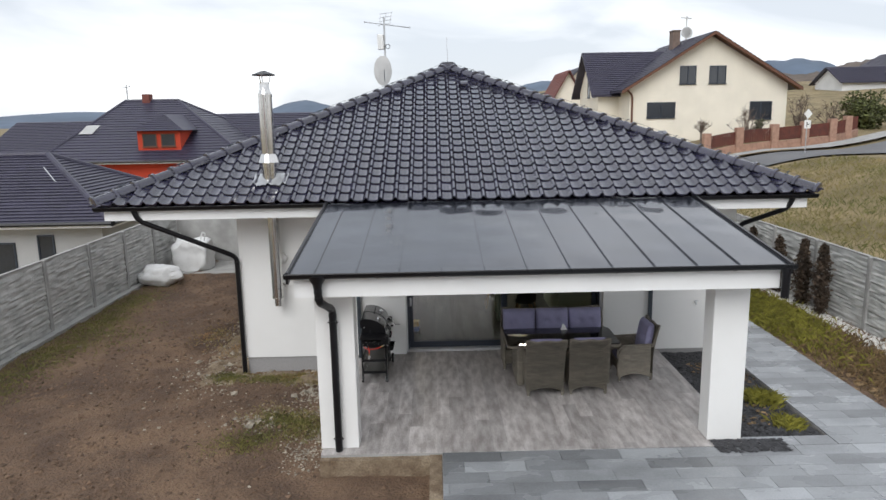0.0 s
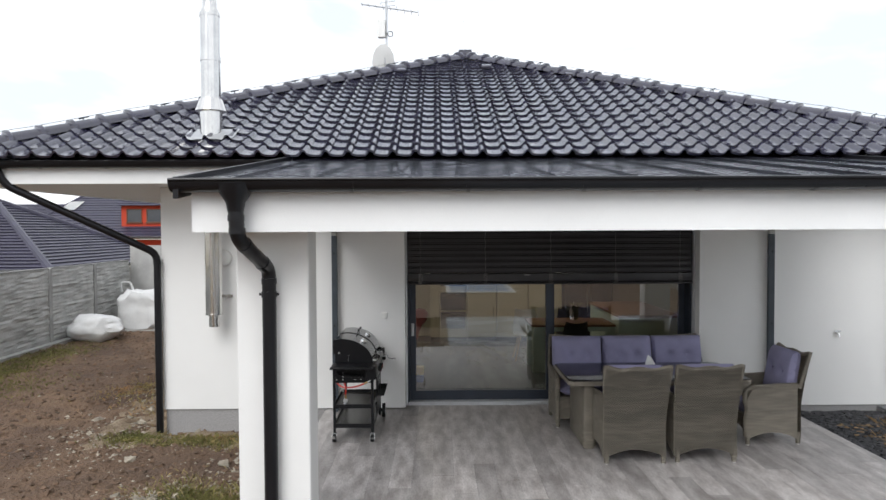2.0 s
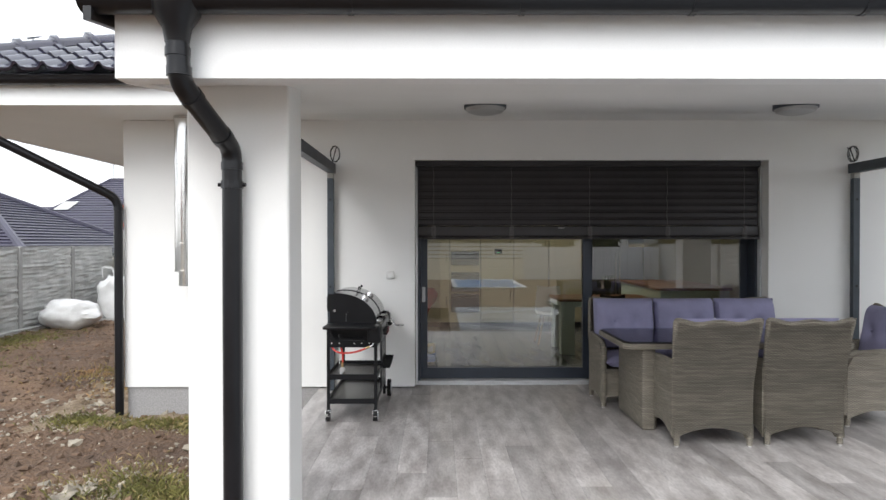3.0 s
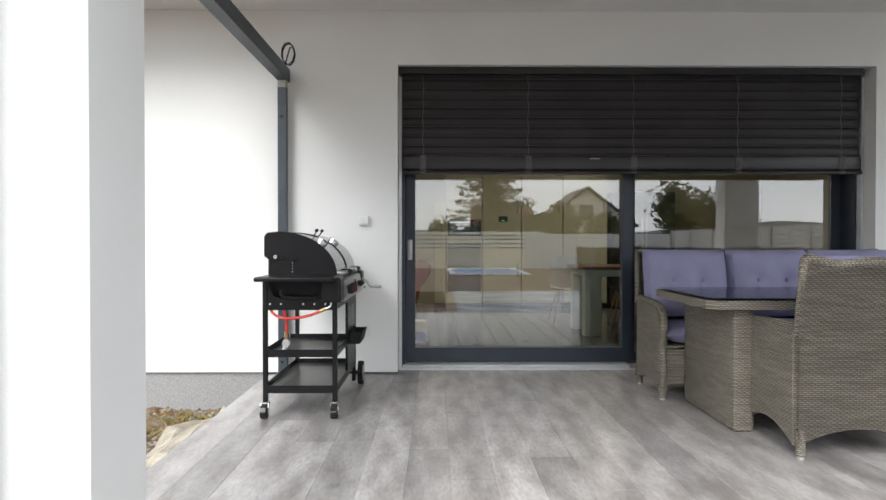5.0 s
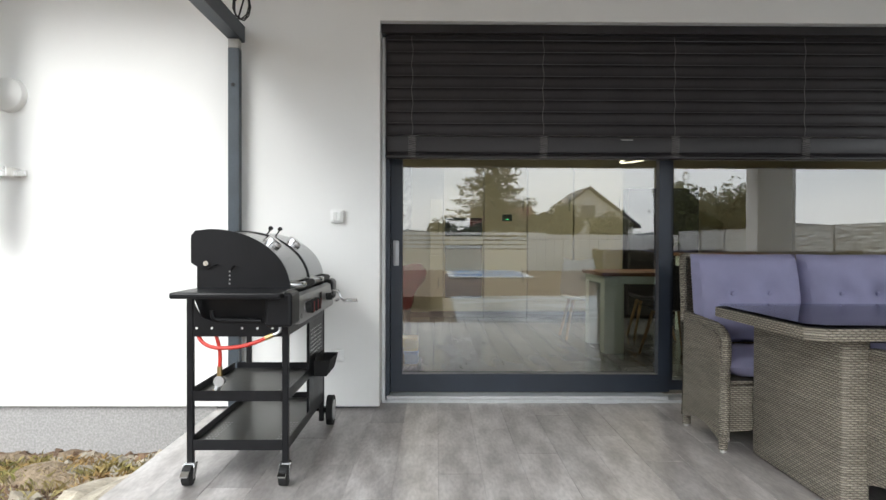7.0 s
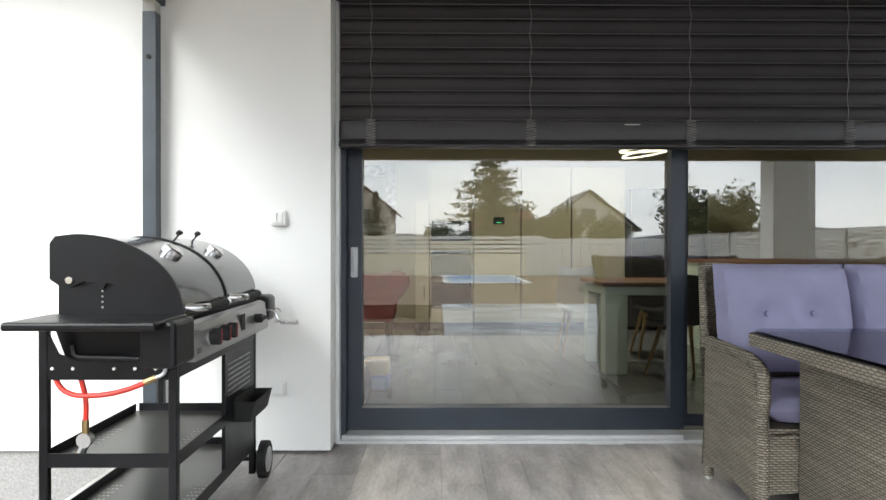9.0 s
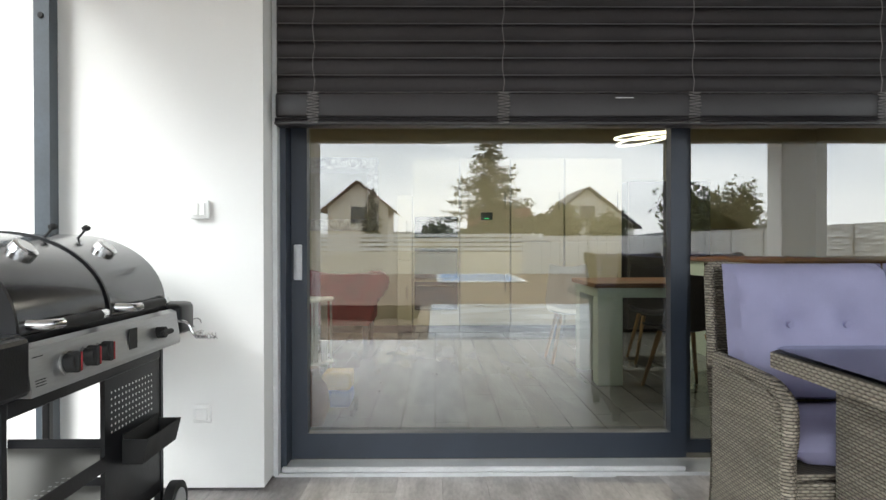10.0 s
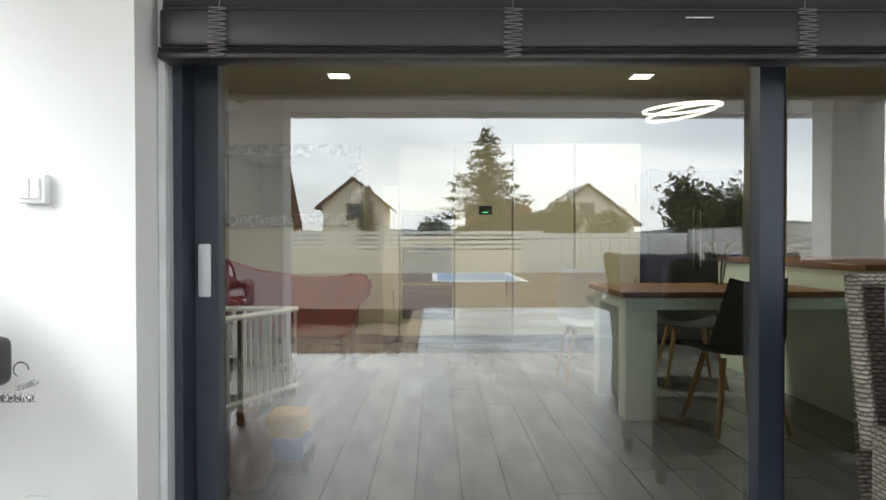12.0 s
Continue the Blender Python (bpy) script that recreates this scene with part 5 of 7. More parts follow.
panel_fence("fence_west", -8.42, -11.6, 11.0, -0.30, 1.46, "grey cast concrete panel fence with stone pattern")
panel_fence("fence_east", 9.75, -21.3, 13.0, -0.12, 1.47, "grey cast concrete panel fence with stone pattern")
bm = bm_new()
box(bm, -8.36, -8.18, -11.6, 9.6, -0.34, -0.20)
solid("fence_kerb", bm, M_CONCRETE, "low concrete kerb at the foot of the fence", "kerb", kind="structure")
bm = bm_new()
box(bm, -8.4, HL - 0.01, 11.0, 11.2, -0.35, 1.9)
solid("wall_yard", bm, M_CONCRETE, "pale grey yard wall behind the house corner", "wall", kind="structure")

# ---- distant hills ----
# farthest range: the haze of distance is painted in as a blue base colour
M_HILL_A = mat("far_hills_painted_haze", (0.12, 0.16, 0.22), rough=1.0, vary=0.12, scale=0.004, fine=0.03, bump=0.0)
M_HILL_B = mat("near_wooded_hills", (0.10, 0.115, 0.12), rough=1.0, vary=0.25, scale=0.01, fine=0.08, bump=0.0)
M_HILL_C = mat("bare_brown_woods", (0.16, 0.125, 0.10), rough=1.0, vary=0.25, scale=0.03, fine=0.4, bump=0.0)


def ridge(name, r, a0, a1, high, seed, m, label, depth=0.25, peaks=()):
    bm = bm_new()

    def fn(u, v):
        a = radians(a0 + (a1 - a0) * u)
        h = high * (0.62 + 0.55 * noise.noise(Vector((a * 3.2, seed, 0))) + 0.22 * noise.noise(Vector((a * 9, seed, 2))) + 0.03 * noise.noise(Vector((a * 160, seed, 4))))
        for at, wide, tall in peaks:
            h += tall * math.exp(-((math.degrees(a) - at) / wide) ** 2) * (1 + 0.08 * noise.noise(Vector((a * 40, seed, 6))))
        h *= smooth(u * 8) * smooth((1 - u) * 8)
        rr = r * (1 + depth * v)
        return (2 + rr * math.sin(a), rr * math.cos(a), -2 + max(h, 0) * math.sin(math.pi / 2 * v))
    grid(bm, 260, 5, fn)
    solid(name, bm, m, label, "hills", kind="structure", smooth=True)


ridge("backdrop", 1500, -75, 75, 26, 3.0, M_HILL_A, "wooded hills on the horizon, haze painted as blue", peaks=((-10.5, 3.0, 44), (-27.0, 5.0, 12), (9.0, 5.0, 78), (27.0, 6.0, 120)))
ridge("backdrop", 800, -8, 42, 40, 11.0, M_HILL_B, "dark wooded hills beyond the village")
ridge("backdrop", 170, 20, 78, 30, 21.0, M_HILL_C, "brown leafless wooded slope above the village", 0.5)
ridge("backdrop", 900, 100, 260, 34, 31.0, M_HILL_B, "dark wooded hills beyond the village")

# ---- neighbouring houses ----
M_NROOF = mat("dark_grey_roof", (0.046, 0.042, 0.072), rough=0.45, vary=0.15, scale=2, fine=40, bump=0.1)
M_CREAM = mat("cream_render", (0.82, 0.765, 0.65), rough=0.9, vary=0.04, scale=0.6, fine=80, bump=0.1)
M_WHITEW = mat("white_house_render", (0.74, 0.74, 0.73), rough=0.9, vary=0.04, scale=0.6, fine=80, bump=0.1)
M_GREYW = mat("grey_house_render", (0.42, 0.42, 0.42), rough=0.9, vary=0.05, scale=0.6, fine=80, bump=0.1)
M_REDW = mat("red_render", (0.50, 0.055, 0.022), rough=0.9, vary=0.06, scale=0.6, fine=80, bump=0.1)
M_BROWNWOOD = mat("brown_wood", (0.16, 0.07, 0.04), rough=0.7, vary=0.15, scale=3, fine=40, bump=0.1, stretch=(1, 1, 6))
M_REDROOF = mat("red_brown_roof", (0.20, 0.055, 0.04), rough=0.7, vary=0.15, scale=2, fine=30, bump=0.1)
M_DARKPANE = mat("dark_window_pane", (0.03, 0.035, 0.045), rough=0.08, vary=0.1, scale=1, fine=9, bump=0.0, spec=0.8)
M_BRICK = mat("pale_brick", (0.42, 0.25, 0.18), rough=0.85, vary=0.12, scale=4, fine=40, bump=0.2)


def courses(bm, a, b, c, d, n, t=0.05):
    """Overlapping tile courses on a slope: a-b eave, d-c ridge."""
    a, b, c, d = (Vector(p) for p in (a, b, c, d))
    nrm = (b - a).cross(d - a).normalized()
    nrm = nrm if nrm.z > 0 else -nrm
    prev = None
    for k in range(n):
        p, q = k / n, (k + 1) / n
        lo = [bm.verts.new(a.lerp(d, p) + nrm * t), bm.verts.new(b.lerp(c, p) + nrm * t)]
        hi = [bm.verts.new(a.lerp(d, q) + nrm * 0.006), bm.verts.new(b.lerp(c, q) + nrm * 0.006)]
        bm.faces.new((lo[0], lo[1], hi[1], hi[0]))
        if prev:
            bm.faces.new((prev[0], prev[1], lo[1], lo[0]))
        prev = hi


def opening(h, x0, x1, y, z0, z1, side="y", sgn=-1, frame_m=None, bars=1):
    """A recessed window with frame, panes and sill on a wall facing -y (or x)."""
    fm = frame_m or M_FRAME
    bm = bm_new()
    t = 0.06
    def bx(b, u0, u1, d0, d1, w0, w1):
        if side == "y":
            box(b, u0, u1, y + min(sgn * d0, sgn * d1), y + max(sgn * d0, sgn * d1), w0, w1)
        else:
            box(b, y + min(sgn * d0, sgn * d1), y + max(sgn * d0, sgn * d1), u0, u1, w0, w1)
    bx(bm, x0, x0 + t, 0.004, 0.05, z0, z1)
    bx(bm, x1 - t, x1, 0.004, 0.05, z0, z1)
    bx(bm, x0 + t, x1 - t, 0.004, 0.05, z0, z0 + t)
    bx(bm, x0 + t, x1 - t, 0.004, 0.05, z1 - t, z1)
    for k in range(bars):
        xm = x0 + (x1 - x0) * (k + 1) / (bars + 1)
        bx(bm, xm - 0.04, xm + 0.04, 0.004, 0.05, z0 + t, z1 - t)
    w = part("window", bm, fm, h)
    bm = bm_new()
    bx(bm, x0 + t, x1 - t, 0.003, 0.02, z0 + t, z1 - t)
    part("pane", bm, M_DARKPANE, w)
    bm = bm_new()
    bx(bm, x0 - 0.05, x1 + 0.05, 0.002, 0.11, z0 - 0.05, z0 - 0.005)
    part("sill", bm, fm, w)


def gable_house(name, x0, x1, y0, y1, zb, ze, zr, wall_m, roof_m, label, over=0.5, along="y", trim=None):
    """House with a pitched roof; the ridge runs along y (gable to the viewer) or x."""
    h = thing(name, ((x0 + x1) / 2, (y0 + y1) / 2, zb), label, "house")
    bm = bm_new()
    if along == "y":
        xm = (x0 + x1) / 2
        prism(bm, [(x0, zb - 1), (x1, zb - 1), (x1, ze), (xm, zr - 0.12), (x0, ze)], "y", y0, y1)
    else:
        ym = (y0 + y1) / 2
        prism(bm, [(y0, zb - 1), (y1, zb - 1), (y1, ze), (ym, zr - 0.12), (y0, ze)], "x", x0, x1)
    part("wall", bm, wall_m, h)
    for s in (0, 1):
        bm = bm_new()
        t = 0.16
        if along == "y":
            xm = (x0 + x1) / 2
            xe = x0 - over if s == 0 else x1 + over
            k = (zr - ze) / (xm - x0)
            zo = ze - over * k
            prism(bm, [(xe, zo), (xm, zr), (xm, zr + t), (xe, zo + t)], "y", y0 - over, y1 + over)
            courses(bm, (xe, y0 - over, zo + t), (xe, y1 + over, zo + t), (xm, y1 + over, zr + t), (xm, y0 - over, zr + t), 22)
        else:
            ym = (y0 + y1) / 2
            yy = y0 - over if s == 0 else y1 + over
            k = (zr - ze) / (ym - y0)
            zo = ze - over * k
            prism(bm, [(yy, zo), (ym, zr), (ym, zr + t), (yy, zo + t)], "x", x0 - over, x1 + over)
            courses(bm, (x0 - over, yy, zo + t), (x1 + over, yy, zo + t), (x1 + over, ym, zr + t), (x0 - over, ym, zr + t), 22)
        part("roof", bm, roof_m, h)
    if trim:
        for s in (-1, 1):
            if along != "y":
                continue
            xm = (x0 + x1) / 2
            xe = xm + s * ((x1 - x0) / 2 + over)
            k = (zr - ze) / (xm - x0)
            zo = ze - over * k
            bm = bm_new()
            prism(bm, [(xe, zo - 0.10), (xm, zr - 0.10), (xm, zr + 0.14), (xe, zo + 0.14)], "y", y0 - over - 0.05, y0 - over - 0.01)
            prism(bm, [(xe, zo - 0.02), (xm, zr - 0.02), (xm, zr - 0.005), (xe, zo - 0.005)], "y", y0 - over, y0)
            part("bargeboard", bm, trim, h)
    return h


def hip_house(name, x0, x1, y0, y1, zb, ze, zr, inset, inset_r, wall_m, roof_m, label, over=0.7, wall_top=None):
    h = thing(name, ((x0 + x1) / 2, (y0 + y1) / 2, zb), label, "house")
    bm = bm_new()
    box(bm, x0, x1, y0, y1, zb - 1.5, ze + 0.05)
    part("wall", bm, wall_m, h)
    e = [(x0 - over, y0 - over, ze), (x1 + over, y0 - over, ze), (x1 + over, y1 + over, ze), (x0 - over, y1 + over, ze)]
    ym = (y0 + y1) / 2
    r0, r1 = (x0 - over + inset, ym, zr), (x1 + over - inset_r, ym, zr)
    for q in ((e[0], e[1], r1, r0), (e[2], e[3], r0, r1), (e[1], e[2], r1, r1), (e[3], e[0], r0, r0)):
        bm = bm_new()
        if (Vector(q[2]) - Vector(q[3])).length > 0.01:
            bm.faces.new([bm.verts.new(p) for p in q])
        else:
            bm.faces.new([bm.verts.new(p) for p in q[:3]])
        courses(bm, *q, 24, 0.045)
        part("roof", bm, roof_m, h)
    bm = bm_new()
    for a, b in ((e[0], r0), (e[1], r1), (e[2], r1), (e[3], r0), (r0, r1)):
        tube(bm, [a, b], 0.12, 8)
    part("ridge_cap", bm, roof_m, h)
    bm = bm_new()
    box(bm, e[0][0] + 0.05, e[1][0] - 0.05, e[0][1] + 0.05, e[3][1] - 0.05, ze - 0.16, ze - 0.01)
    part("eaves", bm, M_FASCIA, h, "white eaves board")
    bm = bm_new()
    tube(bm, [(e[0][0], e[0][1] - 0.05, ze), (e[1][0], e[1][1] - 0.05, ze)], 0.07, 8)
    tube(bm, [(e[1][0] + 0.05, e[1][1], ze), (e[2][0] + 0.05, e[2][1], ze)], 0.07, 8)
    part("gutter", bm, M_GUTTER, h)
    return h


n1 = hip_house("neighbour_bungalow", -24.0, -11.2, 11.4, 18.6, -1.7, 1.18, 3.36, 4.3, 4.3, M_GREYW, M_NROOF, "grey bungalow with a dark hipped tile roof behind the fence", 0.75)
opening(n1, -15.9, -14.3, 11.4, -0.75, 0.45)
opening(n1, -13.5, -12.9, 11.4, -1.2, 0.7, bars=0)
bm = bm_new()
tube(bm, bend([(-14.2, 13.6, 2.95), (-13.4, 13.0, 2.3), (-12.2, 12.6, 2.0), (-11.6, 12.1, 1.6)], 0.4), 0.02, 5)
part("lightning_wire", bm, M_ALU, n1)

red = hip_house("red_house", -26.2, -13.0, 36.0, 52.0, -1.5, 1.9, 6.25, 2.9, 7.7, M_REDW, M_NROOF, "red rendered house with a dark tiled roof and dormer", 0.8)
bm = bm_new()
box(bm, -20.3, -17.3, 36.6, 41.0, 2.5, 4.0)
dorm = part("dormer", bm, M_REDW, red, "red dormer")
bm = bm_new()
vs = [bm.verts.new(p) for p in ((-20.7, 36.2, 3.95), (-16.9, 36.2, 3.95), (-16.9, 41.5, 3.95), (-20.7, 41.5, 3.95), (-18.8, 38.0, 5.1), (-18.8, 42.5, 5.1))]
for f in ((0, 1, 4), (1, 2, 5, 4), (3, 0, 4, 5)):
    bm.faces.new([vs[i] for i in f])
courses(bm, (-20.7, 36.2, 3.95), (-16.9, 36.2, 3.95), (-18.8, 38.0, 5.1), (-18.8, 38.0, 5.1), 8, 0.04)
part("dormer_roof", bm, M_NROOF, dorm)
for a, b in ((-19.95, -18.95), (-18.65, -17.65)):
    opening(red, a, b, 36.6, 2.85, 3.75, bars=0, frame_m=M_BROWNWOOD)
bm = bm_new()
rbox(bm, -22.6, -22.0, 43.6, 44.3, 6.0, 6.75, 0.03, 1)
part("chimney", bm, M_REDROOF, red, "short red brick chimney")
bm = bm_new()
vs = [bm.verts.new(p) for p in ((-25.5, 38.75, 3.66), (-24.5, 38.75, 3.66), (-24.4, 40.0, 4.28), (-25.4, 40.0, 4.28))]
bm.faces.new(vs)
bmesh.ops.solidify(bm, geom=bm.faces[:], thickness=-0.12)
bmesh.ops.translate(bm, verts=bm.verts[:], vec=(0, 0, 0.12))
part("skylight", bm, M_PLASTIC, red, "pale roof window")
bm = bm_new()
tube(bm, [(-23.9, 44.0, 6.1), (-23.9, 44.0, 7.5)], 0.05, 6)
tube(bm, [(-24.2, 44.0, 7.3), (-23.6, 44.0, 7.4)], 0.04, 6)
part("aerial", bm, M_ALU, red)
gable_house("red_house_wing", -17.5, -8.0, 42, 54, -1.5, 2.2, 5.0, M_REDW, M_NROOF, "tiled roof wing beside the red house", 0.8, "x")
gable_house("far_house", -38, -27, 48, 60, -2, 2.0, 4.6, M_WHITEW, M_NROOF, "house with a dark roof behind the red one", 0.8, "x")

cream = gable_house("cream_house", 16.7, 29.7, 45.0, 57.0, 2.8, 6.75, 10.75, M_CREAM, M_NROOF, "cream rendered gabled house with dark roof and brown windows", 0.85, "y", M_BROWNWOOD)
for a in ((18.15, 20.5, 4.12, 5.40), (26.65, 28.5, 3.88, 5.34), (20.75, 22.1, 6.82, 8.28), (23.17, 24.55, 6.82, 8.25)):
    opening(cream, a[0], a[1], 45.0, a[2], a[3])
bm = bm_new()
rbox(bm, 21.75, 22.4, 50, 51, 9.0, 11.55, 0.04, 1)
rbox(bm, 21.7, 22.45, 49.95, 51.05, 11.56, 11.66, 0.03, 1)
part("chimney", bm, mat("brown_chimney_brick", (0.22, 0.16, 0.13), rough=0.9, vary=0.15, scale=4, fine=30), cream, "brown brick chimney with a cap")
bm = bm_new()
n = 14
for j in range(3):
    tube(bm, [(22.9, 49.9, 11.4 + 0.001), (22.9, 49.8, 11.42)], 0.5 - 0.1 * j, 14)
tube(bm, [(22.9, 50, 10.2), (22.9, 50, 12.8)], 0.05, 6)
tube(bm, [(22.4, 50, 12.7), (23.3, 50, 12.6)], 0.05, 6)
part("dish", bm, M_DISH, cream)
wing = gable_house("cream_house_wing", 14.9, 24.0, 48.5, 56.0, 2.6, 6.6, 9.9, M_CREAM, M_NROOF, "cream side wing with a dark tiled roof", 0.7, "x", M_BROWNWOOD)
for a in ((49.3, 50.2), (51.6, 52.5)):
    opening(wing, a[0], a[1], 14.9, 6.0, 7.6, "x", -1, bars=0)
    opening(wing, a[0], a[1], 14.9, 3.2, 4.6, "x", -1, bars=0)
bm = bm_new()
tube(bm, bend([(16.4, 44.6, 6.4), (16.9, 44.9, 6.0), (16.9, 44.9, 2.8)], 0.3), 0.08, 8)
part("downpipe", bm, M_BROWNWOOD, cream)
wh = gable_house("white_house", 73.0, 87.0, 100.0, 112.0, 7.2, 10.2, 13.8, M_WHITEW, M_NROOF, "white house with a grey roof on the slope", 0.7, "y")
for a in ((76, 77.5), (80.5, 82)):
    opening(wh, a[0], a[1], 100.0, 9.2, 10.6)
opening(wh, 73.8, 75.2, 100.0, 7.6, 9.0)
gable_house("white_house", 65.0, 73.5, 98.0, 106.0, 6.6, 9.0, 11.2, M_WHITEW, M_NROOF, "white house with a grey roof on the slope", 0.7, "x")
gable_house("red_roof_house", 84.0, 97.0, 108.0, 120.0, 9.0, 13.0, 18.0, M_WHITEW, M_REDROOF, "house with a red-brown roof on the slope", 0.7, "y")
gable_house("far_village_house", 15.2, 19.5, 75.0, 84.0, 2.0, 6.0, 9.8, M_CREAM, M_REDROOF, "far village house with a red roof", 0.7, "y")
gable_house("far_village_house", 20.0, 26.0, 95.0, 104.0, 3.0, 8.5, 11.5, M_CREAM, M_NROOF, "far village house with a dark roof", 0.7, "y")

# ---- road, street fence, sign ----
def draped(name, centre, width, lift, m, label):
    pts = [Vector((*p, 0)) for p in centre]
    fine = []
    for i in range(len(pts) - 1):
        for k in range(10):
            fine.append(pts[i].lerp(pts[i + 1], k / 10))
    fine.append(pts[-1])
    for _ in range(12):
        fine = [fine[0]] + [(fine[i - 1] + fine[i] * 2 + fine[i + 1]) / 4 for i in range(1, len(fine) - 1)] + [fine[-1]]
    bm = bm_new()
    rows = []
    for i, p in enumerate(fine):
        d = (fine[min(i + 1, len(fine) - 1)] - fine[max(i - 1, 0)]).normalized()
        s = Vector((-d.y, d.x, 0))
        row = []
        for k in range(5):
            q = p + s * width * (k / 4 - 0.5)
            row.append(bm.verts.new((q.x, q.y, ground_height(q.x, q.y) + lift)))
        rows.append(row)
    for a, b in zip(rows, rows[1:]):
        for k in range(4):
            bm.faces.new((a[k], a[k + 1], b[k + 1], b[k]))
    return solid(name, bm, m, label, name, kind="structure")


draped("road", [(2, 27.5), (14, 29), (22, 29.5), (30, 31), (42, 39), (60, 60)], 5.0, 0.10, M_ASPHALT, "grey asphalt village road")
draped("pavement", [(2, 32.4), (14, 33), (22, 33.4), (29, 35), (40, 43), (57, 64)], 1.6, 0.22, M_CONCRETE, "pale pavement beside the road")
M_REDWOOD = mat("red_brown_fence_boards", (0.13, 0.035, 0.022), rough=0.7, vary=0.15, scale=3, fine=40, bump=0.1)
sf = thing("street_fence", (25, 36, 2.0), "brick-posted street fence with red-brown boards", "fence")
fx = [(19.8, 36.2), (22.07, 36.2), (24.6, 36.3), (26.9, 36.6), (29.2, 37.2), (31.0, 38.4), (33.0, 40.4)]
for (xa, ya), (xb, yb) in zip(fx, fx[1:]):
    za = ground_height(xa, ya)
    bm = bm_new()
    rbox(bm, xa - 0.25, xa + 0.25, ya - 0.25, ya + 0.25, za - 0.3, za + 1.75, 0.02, 1)
    part("post", bm, M_BRICK, sf)
    bm = bm_new()
    d = Vector((xb - xa, yb - ya, 0)).normalized()
    s = Vector((-d.y, d.x, 0)) * 0.12
    zb_ = ground_height(xb, yb)
    a0, b0 = Vector((xa, ya, 0)) + d * 0.25, Vector((xb, yb, 0)) - d * 0.25
    lo = [bm.verts.new((p.x, p.y, z)) for p, z in ((a0 + s, za - 0.3), (b0 + s, zb_ - 0.3), (b0 - s, zb_ - 0.3), (a0 - s, za - 0.3))]
    hi = [bm.verts.new((p.x, p.y, z)) for p, z in ((a0 + s, za + 0.55), (b0 + s, zb_ + 0.55), (b0 - s, zb_ + 0.55), (a0 - s, za + 0.55))]
    bm.faces.new(lo[::-1]), bm.faces.new(hi)
    for i in range(4):
        bm.faces.new((lo[i], lo[(i + 1) % 4], hi[(i + 1) % 4], hi[i]))
    part("plinth", bm, M_BRICK, sf)
    nb = int((b0 - a0).length / 0.16)
    for k in range(nb):
        p = a0.lerp(b0, (k + 0.5) / nb)
        z = ground_height(p.x, p.y)
        bm = bm_new()
        box(bm, p.x - 0.07, p.x + 0.07, p.y - 0.02, p.y + 0.02, z + 0.6, z + 1.5)
        part("board", bm, M_REDWOOD, sf)
sign = thing("road_sign", (23.2, 29.4, 2.2), "two small white road signs on a grey pole", "road sign")
gz = ground_height(23.2, 29.4)
bm = bm_new()
tube(bm, [(23.2, 29.4, gz - 0.2), (23.2, 29.4, 4.55)], 0.035, 8)
part("pole", bm, M_ALU, sign)
bm = bm_new()
prism(bm, [(23.2, 4.62), (23.45, 4.32), (23.2, 4.02), (22.95, 4.32)], "y", 29.33, 29.36)
part("upper_plate", bm, M_PLASTIC, sign, "white diamond plate")
bm = bm_new()
rbox(bm, 23.0, 23.4, 29.33, 29.36, 3.45, 3.95, 0.02, 1)
plate = part("lower_plate", bm, M_PLASTIC, sign, "white square plate")
bm = bm_new()
box(bm, 23.13, 23.18, 29.322, 29.329, 3.53, 3.85)
box(bm, 23.18, 23.3, 29.322, 29.329, 3.68, 3.73)
part("dark_mark", bm, M_RUBBER, plate)


# ---- plants ----
M_BARK = mat("brown_bark", (0.10, 0.075, 0.055), rough=0.9, vary=0.2, scale=6, fine=40, bump=0.5, stretch=(1, 1, 0.3))
M_TWIG = mat("grey_brown_twigs", (0.17, 0.125, 0.10), rough=0.9, vary=0.2, scale=6, fine=40, bump=0.2)
M_NEEDLE = mat("spruce_needles", (0.075, 0.095, 0.040), rough=0.8, vary=0.25, scale=2, fine=20, bump=0.0, island=0.45)
M_LEAF = mat("evergreen_leaves", (0.125, 0.14, 0.04), rough=0.75, vary=0.25, scale=2, fine=20, bump=0.0, island=0.5)
M_THUJA = mat("brown_thuja", (0.11, 0.075, 0.05), rough=0.9, vary=0.25, scale=4, fine=40, bump=0.0, island=0.5)


def clump(verts, faces, p, size, r):
    """A small ragged leaf spray of three crossed blades."""
    for _ in range(3):
        d = Vector((r.gauss(0, 1), r.gauss(0, 1), r.gauss(0, 0.7))).normalized()
        e = d.cross(Vector((r.gauss(0, 1), r.gauss(0, 1), r.gauss(0, 1)))).normalized()
        n = len(verts)
        s = size * r.uniform(0.6, 1.3)
        verts += [p - e * s * 0.3, p + d * s * 0.5 - e * s * 0.22, p + d * s, p + d * s * 0.5 + e * s * 0.25]
        faces.append((n, n + 1, n + 2, n + 3))


def crown_part(name, verts, faces, m, parent, label=""):
    o = origin_of(parent)
    me = bpy.data.meshes.new(name)
    me.from_pydata([tuple(Vector(v) - o) for v in verts], [], faces)
    me.materials.append(m)
    ob = new(name, me)
    ob.parent = parent
    return tagged(ob, label=label)


